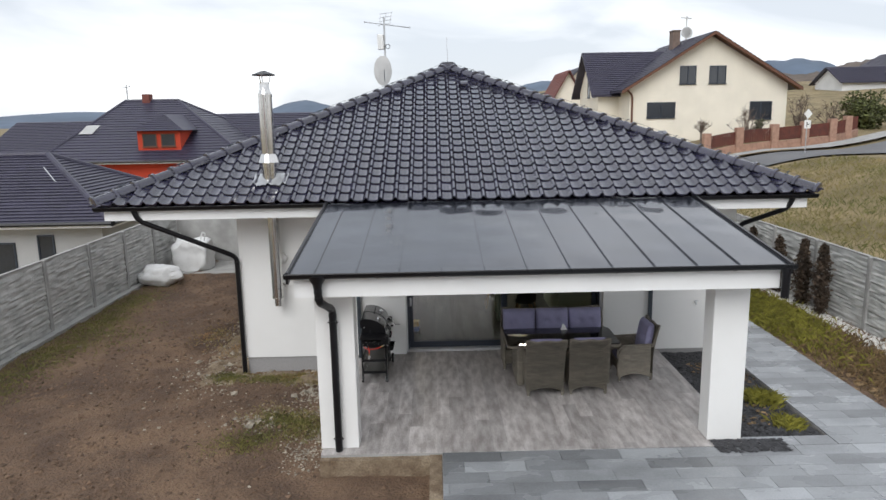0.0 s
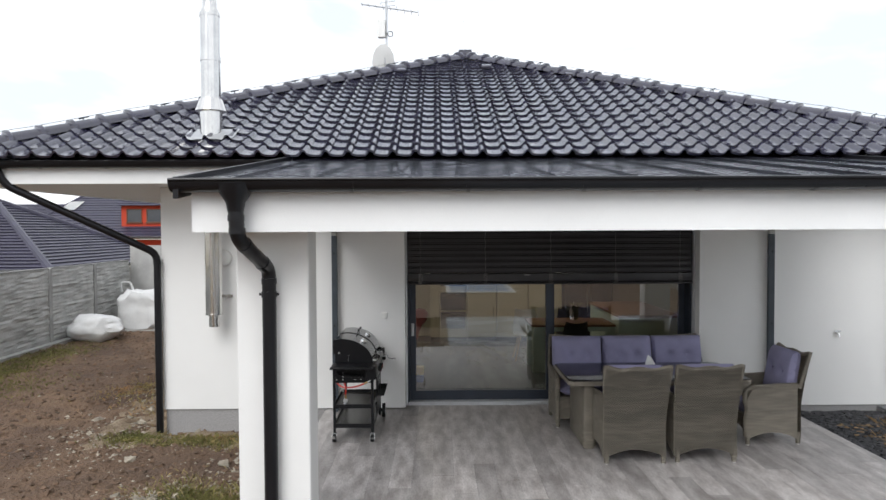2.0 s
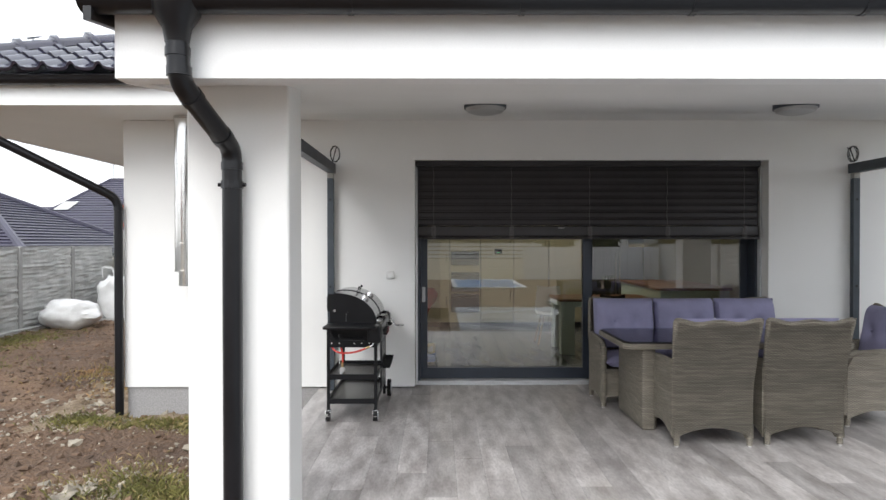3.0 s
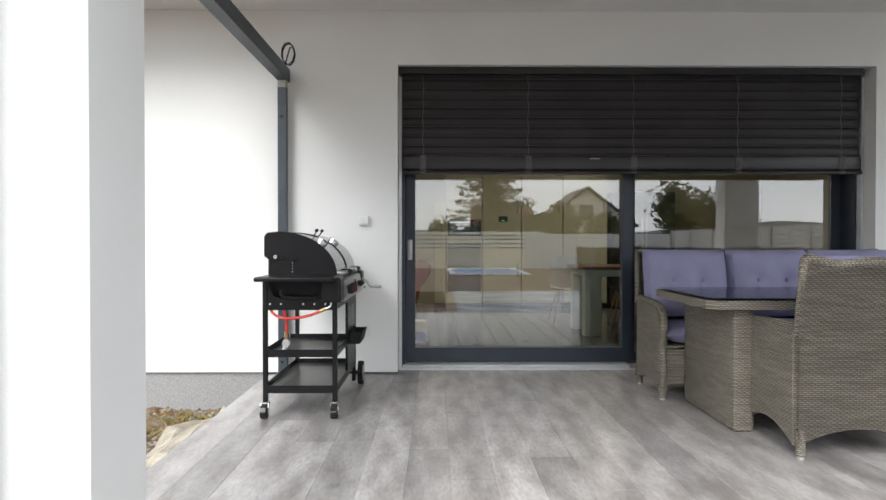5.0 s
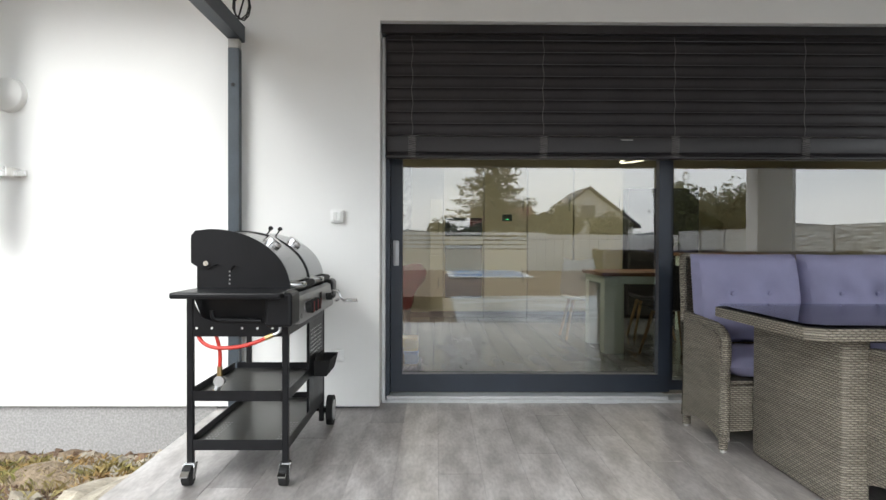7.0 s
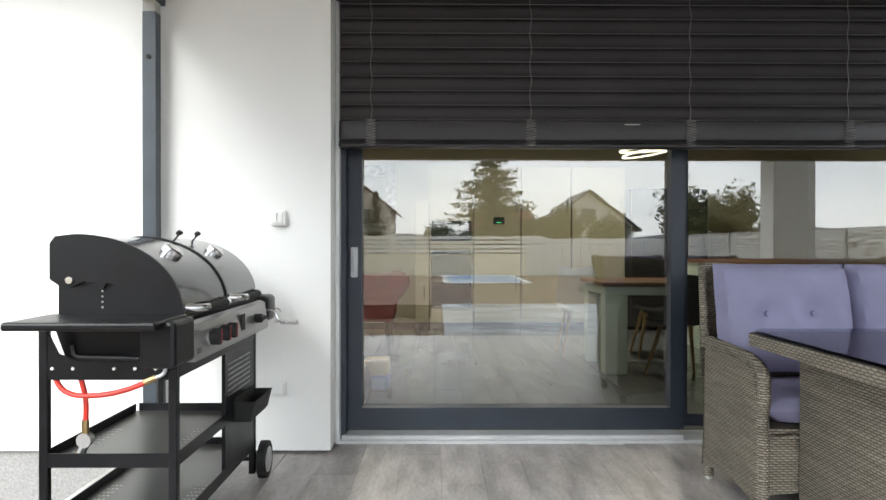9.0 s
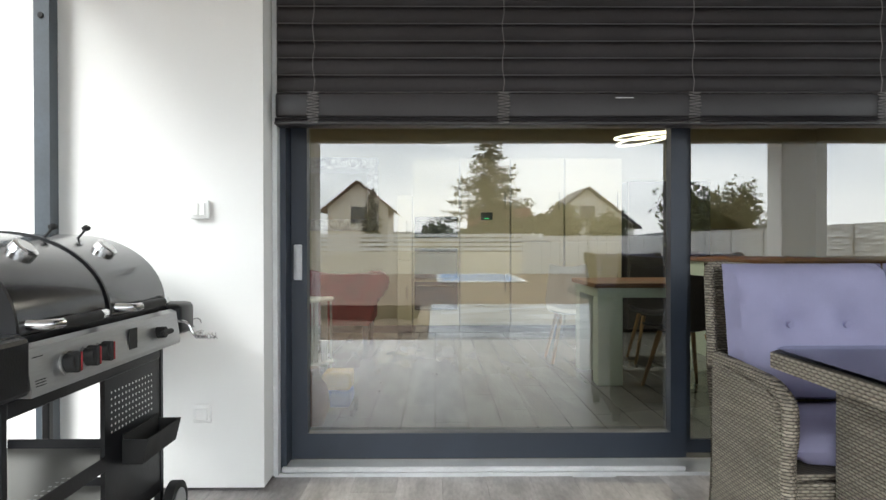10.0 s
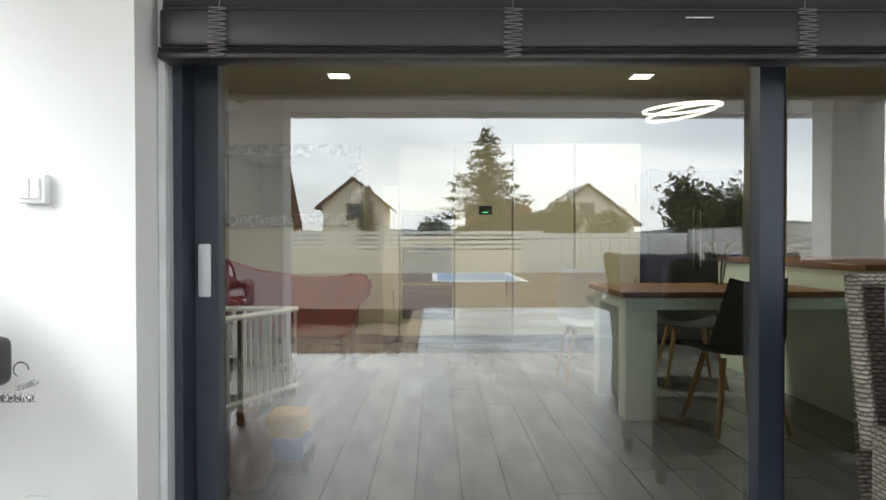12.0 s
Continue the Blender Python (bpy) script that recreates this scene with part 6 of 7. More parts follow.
def spruce(x, y, zb, h, w, seed, label):
    r = random.Random(seed)
    t = thing("spruce", (x, y, zb), label, "tree")
    bm = bm_new()
    tube(bm, [(x, y, zb - 0.2), (x + 0.05, y, zb + h * 0.5), (x, y, zb + h)], [h * 0.022, h * 0.013, 0.02], 8)
    part("trunk", bm, M_BARK, t, smooth=True)
    verts, faces = [], []
    bm = bm_new()
    z = h * 0.10
    while z < h * 0.985:
        q = 1 - z / h
        n = 4 + int(6 * q)
        for k in range(n):
            a = r.uniform(0, 6.28)
            L = w * 0.5 * (q ** 0.85) * r.uniform(0.6, 1.15) + 0.12
            base = Vector((x, y, zb + z))
            d = Vector((math.cos(a), math.sin(a), 0))
            tip = base + d * L + Vector((0, 0, -0.22 * L + 0.10 * L * r.uniform(-1, 1)))
            if L > 0.6:
                tube(bm, [base, base.lerp(tip, 0.5) - Vector((0, 0, 0.06 * L)), tip], [0.03, 0.018, 0.006], 4, False)
            m = max(3, int(L / 0.13))
            for i in range(m):
                f = (i + 1) / m
                p = base.lerp(tip, f) - Vector((0, 0, 0.12 * L * math.sin(math.pi * f) + r.uniform(0, 0.22) * (1.1 - f)))
                p += d.cross(Vector((0, 0, 1))) * r.uniform(-0.16, 0.16) * L * (1.1 - f)
                clump(verts, faces, p, 0.26 + 0.02 * h * 0.2, r)
        z += h * 0.026 + 0.03 * r.random()
    part("limb_whorl", bm, M_BARK, t)
    crown_part("crown", verts, faces, M_NEEDLE, t)


def bushy(name, x, y, zb, h, w, seed, m, label, n=500, size=0.12, category="shrub", bare=False, trunk=0.0):
    """Leafy or bare shrub: forking stems with sprays along them."""
    r = random.Random(seed)
    t = thing(name, (x, y, zb), label, category)
    bm = bm_new()
    verts, faces = [], []
    stems = 26 if bare else 14
    if trunk:
        tube(bm, [(x, y, zb - 0.1), (x, y, zb + trunk)], [0.05 * h, 0.035 * h], 7)
    for k in range(stems):
        a = r.uniform(0, 6.28)
        q = r.uniform(0.15, 1.0)
        base = Vector((x, y, zb + trunk))
        tip = base + Vector((math.cos(a) * w * 0.5 * q, math.sin(a) * w * 0.5 * q, (h - trunk) * (1 - 0.45 * q * q) * r.uniform(0.8, 1.05)))
        mid = base.lerp(tip, 0.45) + Vector((r.uniform(-0.05, 0.05), r.uniform(-0.05, 0.05), 0.06)) * h
        tube(bm, [base, mid, tip], [0.012 * h + 0.004, 0.007 * h + 0.003, 0.003], 4, False)
        if bare:
            for j in range(9):
                f = r.uniform(0.3, 0.95)
                p = mid.lerp(tip, f) if f > 0.5 else base.lerp(mid, f * 2)
                e = p + Vector((r.gauss(0, 1), r.gauss(0, 1), abs(r.gauss(0.6, 0.6)))).normalized() * h * 0.22 * r.uniform(0.4, 1)
                tube(bm, [p, e], [0.006 * h, 0.002 * h], 3, False)
        else:
            for j in range(n // stems):
                f = r.uniform(0.15, 1.0)
                p = (base.lerp(mid, f * 2) if f < 0.5 else mid.lerp(tip, f * 2 - 1)) + Vector((r.gauss(0, 1), r.gauss(0, 1), r.gauss(0, 1))) * w * 0.10
                clump(verts, faces, p, size, r)
    part("stem_cluster", bm, M_TWIG, t)
    if faces:
        crown_part("crown", verts, faces, m, t)
    return t


def thuja(x, y, zb, h, seed):
    r = random.Random(seed)
    t = thing("thuja", (x, y, zb), "slender browned columnar thuja by the fence", "shrub", "thuja row")
    bm = bm_new()
    tube(bm, [(x, y, zb), (x, y, zb + h * 0.9)], [0.025, 0.006], 6)
    part("trunk", bm, M_BARK, t)
    verts, faces = [], []
    for k in range(620):
        z = r.random() ** 0.9
        rad = 0.17 * (math.sin(math.pi * min(1, z * 0.9 + 0.12)) ** 0.7) * r.uniform(0.2, 1.15)
        a = r.uniform(0, 6.28)
        clump(verts, faces, Vector((x + rad * math.cos(a), y + rad * math.sin(a), zb + 0.12 + z * (h - 0.15))), 0.10, r)
    crown_part("crown", verts, faces, M_THUJA, t)


for k, (y, h) in enumerate(((2.45, 1.75), (3.35, 1.7), (4.6, 1.6), (6.2, 1.55))):
    thuja(9.42 + 0.03 * k, y, -0.2, h, 40 + k)
bushy("bare_tree", 21.6, 42.0, ground_height(21.6, 42), 1.9, 1.5, 5, M_TWIG, "small leafless garden tree", bare=True, trunk=0.9, category="tree")
bushy("bare_shrub", 24.6, 40.5, ground_height(24.6, 40.5), 2.7, 3.4, 6, M_TWIG, "round leafless garden shrub", bare=True)
bushy("bare_shrub", 29.6, 42.5, ground_height(29.6, 42.5), 3.2, 3.0, 7, M_TWIG, "round leafless garden shrub", bare=True)
bushy("conifer_shrub", 26.2, 42, ground_height(26.2, 42), 1.6, 0.8, 8, M_NEEDLE, "small dark cone-shaped conifer", 300, 0.2)
bushy("hedge_shrub", 37.0, 46.0, ground_height(37, 46), 2.6, 5.0, 9, M_LEAF, "broad dark evergreen shrub by the street", 900, 0.4)
bushy("hedge_shrub", 33.5, 45.0, ground_height(33.5, 45), 2.6, 3.0, 10, M_TWIG, "brown leafless hedge by the street", bare=True)
bushy("pine_shrub", -27.0, 30.0, -1.8, 3.7, 4.5, 12, M_LEAF, "rounded green pine behind the bungalow", 900, 0.35)

# ---- garden behind the viewer, mirrored in the panes ----
M_BLUE = mat("blue_pool_cover", (0.015, 0.13, 0.34), rough=0.35, vary=0.1, scale=2, fine=30, bump=0.1)
pool = thing("pool", (1.9, -17.3, -0.1), "small rectangular pool with white rim and blue cover", "pool")
bm = bm_new()
for a in ((0.75, 3.3, -15.75, -15.6), (0.75, 3.3, -20.5, -20.35), (0.75, 0.9, -20.35, -15.75), (3.15, 3.3, -20.35, -15.75)):
    rbox(bm, *a, -0.02, 0.03, 0.01, 1)
part("rim", bm, M_PLASTIC, pool, "white pool rim")
bm = bm_new()
box(bm, 0.9, 3.15, -20.35, -15.75, -0.02, 0.015)
part("cover", bm, M_BLUE, pool, "blue cover sheet")
bm = bm_new()
box(bm, -4.0, 9.6, -21.5, -8.7, -0.36, -0.03)
solid("soil_garden", bm, M_SOIL, "bare brown soil round the pool", "soil", kind="structure")
fs = thing("board_fence", (6.8, -21.6, -0.2), "tall pale board fence at the garden end", "fence")
x = 3.9
while x < 9.7:
    bm = bm_new()
    rbox(bm, x, x + 0.33, -21.66, -21.6 + 0.02 * (int(x * 3) % 2), -0.3, 1.36, 0.008, 1)
    part("board", bm, M_WHITEW, fs)
    x += 0.345
sl_ = thing("slat_fence", (-2.5, -27.0, 0.5), "white horizontal slat fence on a retaining wall", "fence")
for k in range(4):
    bm = bm_new()
    box(bm, -9.5, 5.5, -27.04, -27.0, 0.78 + 0.2 * k, 0.92 + 0.2 * k)
    part("slat", bm, M_PLASTIC, sl_)
for x in range(-9, 6, 2):
    bm = bm_new()
    box(bm, x, x + 0.08, -27.0, -26.94, 0.6, 1.6)
    part("post", bm, M_PLASTIC, sl_)
bm = bm_new()
box(bm, -10, 5.6, -27.3, -26.9, -0.5, 0.72)
solid("wall_garden", bm, M_CREAM, "beige rendered retaining wall at the garden end", "wall", kind="structure")
spruce(4.4, -44.0, -0.3, 9.4, 10.0, 3, "tall spruce tree at the end of the garden")
spruce(-5.0, -58.0, -0.3, 6.4, 3.0, 4, "small spruce by the houses")
for (x, y, h, w, s) in ((15.9, -38, 5.0, 4.2, 21), (19.5, -40, 5.0, 5.0, 22), (9.8, -46, 4.2, 2.6, 23), (12.6, -44, 3.1, 3.4, 24), (8.4, -46, 3.4, 3.2, 25), (0.6, -46, 2.6, 3.0, 26)):
    bushy("garden_tree", x, y, -0.3, h, w, s, M_LEAF, "dense evergreen garden tree", 2600, 0.30, "tree", trunk=0.8)
s1 = gable_house("south_house", -9.0, -3.6, -66.0, -58.0, -0.3, 4.4, 6.6, M_CREAM, M_BROWNWOOD, "cream house with a brown roof beyond the garden", 0.6, "y")
opening(s1, -6.9, -5.5, -58.0, 3.0, 4.4, "y", 1)
s2 = gable_house("south_house", 10.5, 19.0, -68.0, -60.0, -0.3, 2.9, 6.2, M_WHITEW, M_NROOF, "pale house with a grey roof beyond the garden", 0.6, "y")
opening(s2, 14.0, 15.4, -60.0, 3.2, 4.6, "y", 1)
gable_house("south_house", 4.6, 9.6, -70.0, -62.0, -0.3, 2.4, 4.6, M_WHITEW, M_REDROOF, "pale house with a red roof beyond the garden", 0.6, "x")
gable_house("south_house", -22.0, -9.5, -48.0, -40.0, -0.3, 2.2, 6.0, M_WHITEW, M_REDROOF, "house with a dark red roof beyond the garden", 0.6, "x")

# ---- rubbish sacks ----
def sack(x, y, zb, w, d, h, seed, label, bag=False):
    s = thing("builders_sack", (x, y, zb), label, "sack")
    bm = bm_new()
    bmesh.ops.create_icosphere(bm, subdivisions=4, radius=1.0)
    for v in bm.verts:
        p = v.co.copy()
        if bag:
            q = Vector((max(-0.72, min(0.72, p.x)), max(-0.72, min(0.72, p.y)), max(-0.8, min(0.72, p.z)))) * 1.35
            n = noise.noise(p * 2.2 + Vector((seed, 0, 0))) * 0.10 + noise.noise(p * 6 + Vector((seed, 3, 0))) * 0.05
            q *= 1 + n
            if p.z > 0.5:
                q.z += 0.18 * noise.noise(Vector((p.x * 3, p.y * 3, seed)))
        else:
            n = noise.noise(p * 1.6 + Vector((seed, 0, 0))) * 0.20 + abs(noise.noise(p * 4.5 + Vector((seed, 1, 0)))) * 0.13
            q = p * (0.92 + n)
        v.co = Vector((x + q.x * w / 2, y + q.y * d / 2, zb + max(0.0, (q.z * 0.5 + 0.42)) * h))
    part("cloth", bm, M_SACK, s, smooth=True)
    if bag:
        for sx in (-1, 1):
            bm = bm_new()
            tube(bm, bend([(x + sx * w * 0.42, y - d * 0.3, zb + h * 0.93), (x + sx * w * 0.46, y - d * 0.25, zb + h * 1.17), (x + sx * w * 0.30, y - d * 0.1, zb + h * 1.15), (x + sx * w * 0.26, y - d * 0.05, zb + h * 0.93)], 0.08), 0.028, 6, flat=0.4)
            part("lifting_loop", bm, M_SACK, s)


sack(-7.70, 7.55, -0.30, 1.32, 1.0, 0.74, 2.0, "slumped white woven builders sack on the soil")
sack(-7.45, 9.75, -0.26, 1.15, 1.05, 1.05, 6.0, "full white woven big bag with lifting loops", True)
bm = bm_new()
box(bm, -8.2, HL - 0.05, 8.95, 10.95, -0.35, -0.255)
solid("pavement_yard", bm, M_CONCRETE, "grey paved yard strip by the house", "pavement", kind="structure")

# ---- living room behind the panes ----
M_INWALL = mat("cream_inner_wall", (0.60, 0.54, 0.39), rough=0.9, vary=0.03, scale=1, fine=150, bump=0.05)
M_INCEIL = mat("pale_inner_ceiling", (0.78, 0.75, 0.66), rough=0.9, vary=0.02, scale=1, fine=150, bump=0.03)
M_INFLOOR = mat("dark_grey_floor_plank", (0.19, 0.197, 0.205), rough=0.22, vary=0.07, scale=2.2, fine=18, bump=0.0, stretch=(3, 0.8, 1), island=0.14)
M_JOINT = mat("dark_floor_joint", (0.03, 0.03, 0.03), rough=0.9, vary=0.1)
M_KITCHEN = mat("cream_kitchen_front", (0.54, 0.48, 0.33), rough=0.4, vary=0.03, scale=1, fine=90, bump=0.0)
M_MINT = mat("pale_mint_paint", (0.72, 0.82, 0.71), rough=0.45, vary=0.03, scale=2, fine=90, bump=0.02)
M_OAK = mat("oiled_brown_wood", (0.25, 0.105, 0.035), rough=0.35, vary=0.18, scale=3, fine=40, bump=0.04, stretch=(0.6, 6, 6))
M_BEECH = mat("light_wood_leg", (0.45, 0.27, 0.11), rough=0.5, vary=0.12, scale=5, fine=60, bump=0.02)
M_REDSOFA = mat("dark_red_velvet", (0.20, 0.009, 0.017), rough=0.85, vary=0.15, scale=6, fine=160, bump=0.2)
M_SILVER = mat("antique_silver_frame", (0.66, 0.63, 0.58), rough=0.35, metal=0.8, vary=0.25, scale=14, fine=70, bump=0.8, depth=0.012)
M_MIRROR = mat("mirror_glass", (0.55, 0.55, 0.58), rough=0.04, metal=1.0, vary=0.0, bump=0.0)
M_SHELL_D = mat("dark_plastic_shell", (0.03, 0.03, 0.035), rough=0.45, vary=0.05)
M_LED = glow("warm_led", (1.0, 0.86, 0.62), 1.0)
M_SPOT = glow("ceiling_spot_light", (1.0, 0.90, 0.74), 2.0)
M_GREENLED = glow("green_display", (0.1, 0.9, 0.3), 0.5)
RX0, RX1, RY1, RZ1 = HL + 0.425, HR - 0.425, 6.2, 2.60
bm = bm_new()
box(bm, RX0, RX1, 0.425, RY1, RZ1, RZ1 + 0.1)
solid("ceiling_inside", bm, M_INCEIL, "pale plaster ceiling of the living room", "ceiling", kind="structure")
bm = bm_new()
box(bm, RX0, RX1, RY1, RY1 + 0.12, -0.05, RZ1)
box(bm, RX0, RX0 + 0.02, 0.425, RY1, -0.05, RZ1)
box(bm, RX1 - 0.02, RX1, 0.425, RY1, -0.05, RZ1)
box(bm, RX0 + 0.02, -0.003, 0.422, 0.44, -0.05, RZ1)
box(bm, WIN_W + 0.003, RX1 - 0.02, 0.422, 0.44, -0.05, RZ1)
solid("wall_inside", bm, M_INWALL, "cream plaster walls of the living room", "wall", kind="structure")
bm = bm_new()
box(bm, RX0, RX1, 0.412, RY1, -0.3, -0.008)
inner_floor = solid("floor_inside", bm, M_JOINT, "dark grey plank floor of the living room", "floor", kind="structure", at=(1.6, 3.0, 0.0))
for x, y in ((-0.05, 2.5), (-0.05, 3.43), (-0.05, 4.42), (2.72, 4.42), (2.72, 2.5)):
    s = thing("ceiling_spot", (x, y, RZ1), "square recessed ceiling spot, lit", "lamp", "living room ceiling spots")
    bm = bm_new()
    box(bm, x - 0.09, x + 0.09, y - 0.09, y + 0.09, RZ1 - 0.012, RZ1 - 0.002)
    part("light_panel", bm, M_SPOT, s)
    bm = bm_new()
    for a in ((x - 0.105, x + 0.105, y - 0.105, y - 0.09), (x - 0.105, x + 0.105, y + 0.09, y + 0.105), (x - 0.105, x - 0.09, y - 0.09, y + 0.09), (x + 0.09, x + 0.105, y - 0.09, y + 0.09)):
        box(bm, *a, RZ1 - 0.015, RZ1 - 0.001)
    part("bezel", bm, M_PLASTIC, s)
for x, y in ((-0.05, 3.43), (2.72, 3.6)):
    la = new("spot_light", bpy.data.lights.new("spot_light", "AREA"))
    la.data.energy, la.data.size, la.data.color = 9, 0.18, (1.0, 0.90, 0.74)
    la.matrix_world = Matrix.Translation((x, y, RZ1 - 0.03))
ring = thing("ring_pendant", (2.44, 2.6, RZ1), "pendant lamp of two tilted glowing crystal rings", "lamp")
bm = bm_new()
tube(bm, [(2.44, 2.6, RZ1 - 0.001), (2.44, 2.6, RZ1 - 0.04)], 0.11, 20)
part("canopy", bm, M_CHROME, ring)
for (cz, tilt_x, tilt_y, rr) in ((1.945, 2, -4, 0.245), (1.915, -2, -9, 0.225)):
    bm = bm_new()
    m = Matrix.Translation((2.44, 2.6, cz)) @ Euler((radians(tilt_x), radians(tilt_y), 0)).to_matrix().to_4x4()
    pts = [m @ Vector((rr * math.cos(a * math.pi / 16), rr * math.sin(a * math.pi / 16), 0)) for a in range(33)]
    tube(bm, pts, 0.008, 8)
    part("light_ring", bm, M_LED, ring)
for k in range(4):
    a = k * math.pi / 2 + 0.4
    bm = bm_new()
    tube(bm, [(2.44 + 0.09 * math.cos(a), 2.6 + 0.09 * math.sin(a), RZ1 - 0.04), (2.44 + 0.22 * math.cos(a), 2.6 + 0.22 * math.sin(a), 1.93)], 0.0015, 4)
    part("suspension_wire", bm, M_CHROME, ring)
# kitchen run along the back wall
M_OVEN = mat("black_oven_glass", (0.03, 0.03, 0.032), rough=0.15, vary=0.05, spec=0.7)


def unit(name, x0, x1, h, label, ovens=()):
    u = thing(name, ((x0 + x1) / 2, 5.6, 0.0), label, "cabinet", "kitchen units")
    bm = bm_new()
    box(bm, x0, x1, 5.33, RY1 - 0.002, 0.09, h)
    part("body", bm, M_KITCHEN, u)
    bm = bm_new()
    box(bm, x0, x1, 5.38, 5.6, 0.0, 0.085)
    part("toe_kick", bm, M_SHELL_D, u)
    if ovens:
        for z0, z1 in ovens:
            bm = bm_new()
            rbox(bm, x0 + 0.02, x1 - 0.02, 5.30, 5.329, z0, z1, 0.006, 1)
            ov = part("oven", bm, M_OVEN, u, "black glass oven front")
            bm = bm_new()
            tube(bm, [(x0 + 0.06, 5.275, z1 - 0.05), (x1 - 0.06, 5.275, z1 - 0.05)], 0.009, 8)
            part("oven_handle", bm, M_CHROME, ov)
    else:
        n = 2 if h > 1.0 else 1
        for k in range(n):
            z0, z1 = 0.1 + (h - 0.1) * k / n, 0.1 + (h - 0.1) * (k + 1) / n
            bm = bm_new()
            rbox(bm, x0 + 0.004, x1 - 0.004, 5.308, 5.329, z0 + 0.004, z1 - 0.004, 0.004, 1)
            d = part("door", bm, M_KITCHEN, u)
            bm = bm_new()
            tube(bm, [(x1 - 0.06, 5.295, z0 + (z1 - z0) * 0.4), (x1 - 0.06, 5.295, z0 + (z1 - z0) * 0.6)], 0.006, 6)
            part("door_handle", bm, M_CHROME, d)


unit("tall_cabinet", 0.27, 0.45, 1.66, "narrow cream tall kitchen cabinet")
unit("oven_cabinet", 0.46, 1.02, 2.1, "cream tall cabinet with two built-in ovens", ((0.28, 0.62), (0.66, 1.02), (1.15, 1.40)))
unit("tall_cabinet", 1.03, 1.63, 2.1, "cream tall kitchen cabinet")
unit("tall_cabinet", 1.64, 2.28, 2.1, "cream tall kitchen cabinet")
unit("tall_cabinet", 2.29, 2.98, 2.1, "cream tall kitchen cabinet")
bm = bm_new()
box(bm, 1.28, 1.42, 5.30, 5.306, 1.36, 1.45)
ov = solid("wall_display", bm, M_OVEN, "small black display with a green readout on the cabinet", "display", at=(1.35, 5.3, 1.4))
bm = bm_new()
box(bm, 1.325, 1.375, 5.296, 5.299, 1.377, 1.383)
part("readout", bm, M_GREENLED, ov)
fr = thing("fridge", (3.55, 5.6, 0.0), "tall black double-door fridge", "fridge")
bm = bm_new()
rbox(bm, 3.02, 4.0, 5.2, RY1 - 0.01, 0.05, 1.82, 0.01, 1)
part("body", bm, M_SHELL_D, fr)
for x0, x1 in ((3.025, 3.505), (3.515, 3.995)):
    bm = bm_new()
    rbox(bm, x0, x1, 5.165, 5.198, 0.07, 1.81, 0.008, 2)
    d = part("door", bm, M_OVEN, fr)
    bm = bm_new()
    xx = x1 - 0.03 if x0 < 3.2 else x0 + 0.03
    tube(bm, [(xx, 5.145, 0.6), (xx, 5.145, 1.4)], 0.009, 8)
    part("handle", bm, M_CHROME, d)
# dining table with island
dt = thing("dining_table", (2.6, 2.65, 0.0), "dining table with pale mint frame and brown wooden top", "table")
bm = bm_new()
rbox(bm, 1.93, 3.28, 2.16, 3.06, 0.74, 0.775, 0.004, 1)
part("tabletop", bm, M_OAK, dt)
bm = bm_new()
rbox(bm, 1.96, 3.28, 2.20, 3.02, 0.665, 0.739, 0.004, 1)
part("frame", bm, M_MINT, dt)
for y in (2.20, 2.86):
    bm = bm_new()
    rbox(bm, 1.96, 2.15, y, y + 0.16, 0.0, 0.664, 0.004, 1)
    part("leg", bm, M_MINT, dt)
isl = thing("kitchen_island", (3.8, 2.9, 0.0), "pale mint kitchen island with a brown wooden worktop", "island")
bm = bm_new()
rbox(bm, 3.30, 4.25, 2.05, 4.1, 0.0, 0.90, 0.004, 1)
part("body", bm, M_MINT, isl)
bm = bm_new()
rbox(bm, 3.285, 4.28, 2.02, 4.13, 0.902, 0.94, 0.004, 1)
part("worktop", bm, M_OAK, isl)
vase = thing("vase", (2.75, 2.75, 0.775), "clear glass vase with green tulip stems", "vase")
bm = bm_new()
tube(bm, [(2.75, 2.75, 0.776), (2.75, 2.75, 0.9), (2.75, 2.75, 0.98)], [0.045, 0.05, 0.065], 16, cap=False)
part("glass", bm, M_CLEAR, vase, smooth=True)
bm = bm_new()
for k in range(8):
    a = k * 0.8
    tube(bm, [(2.75 + 0.02 * math.cos(a), 2.75 + 0.02 * math.sin(a), 0.78), (2.75 + 0.05 * math.cos(a), 2.75 + 0.05 * math.sin(a), 1.0), (2.75 + 0.11 * math.cos(a), 2.75 + 0.11 * math.sin(a), 1.07)], [0.004, 0.006, 0.012], 5)
part("tulip_bunch", bm, M_LEAF, vase)


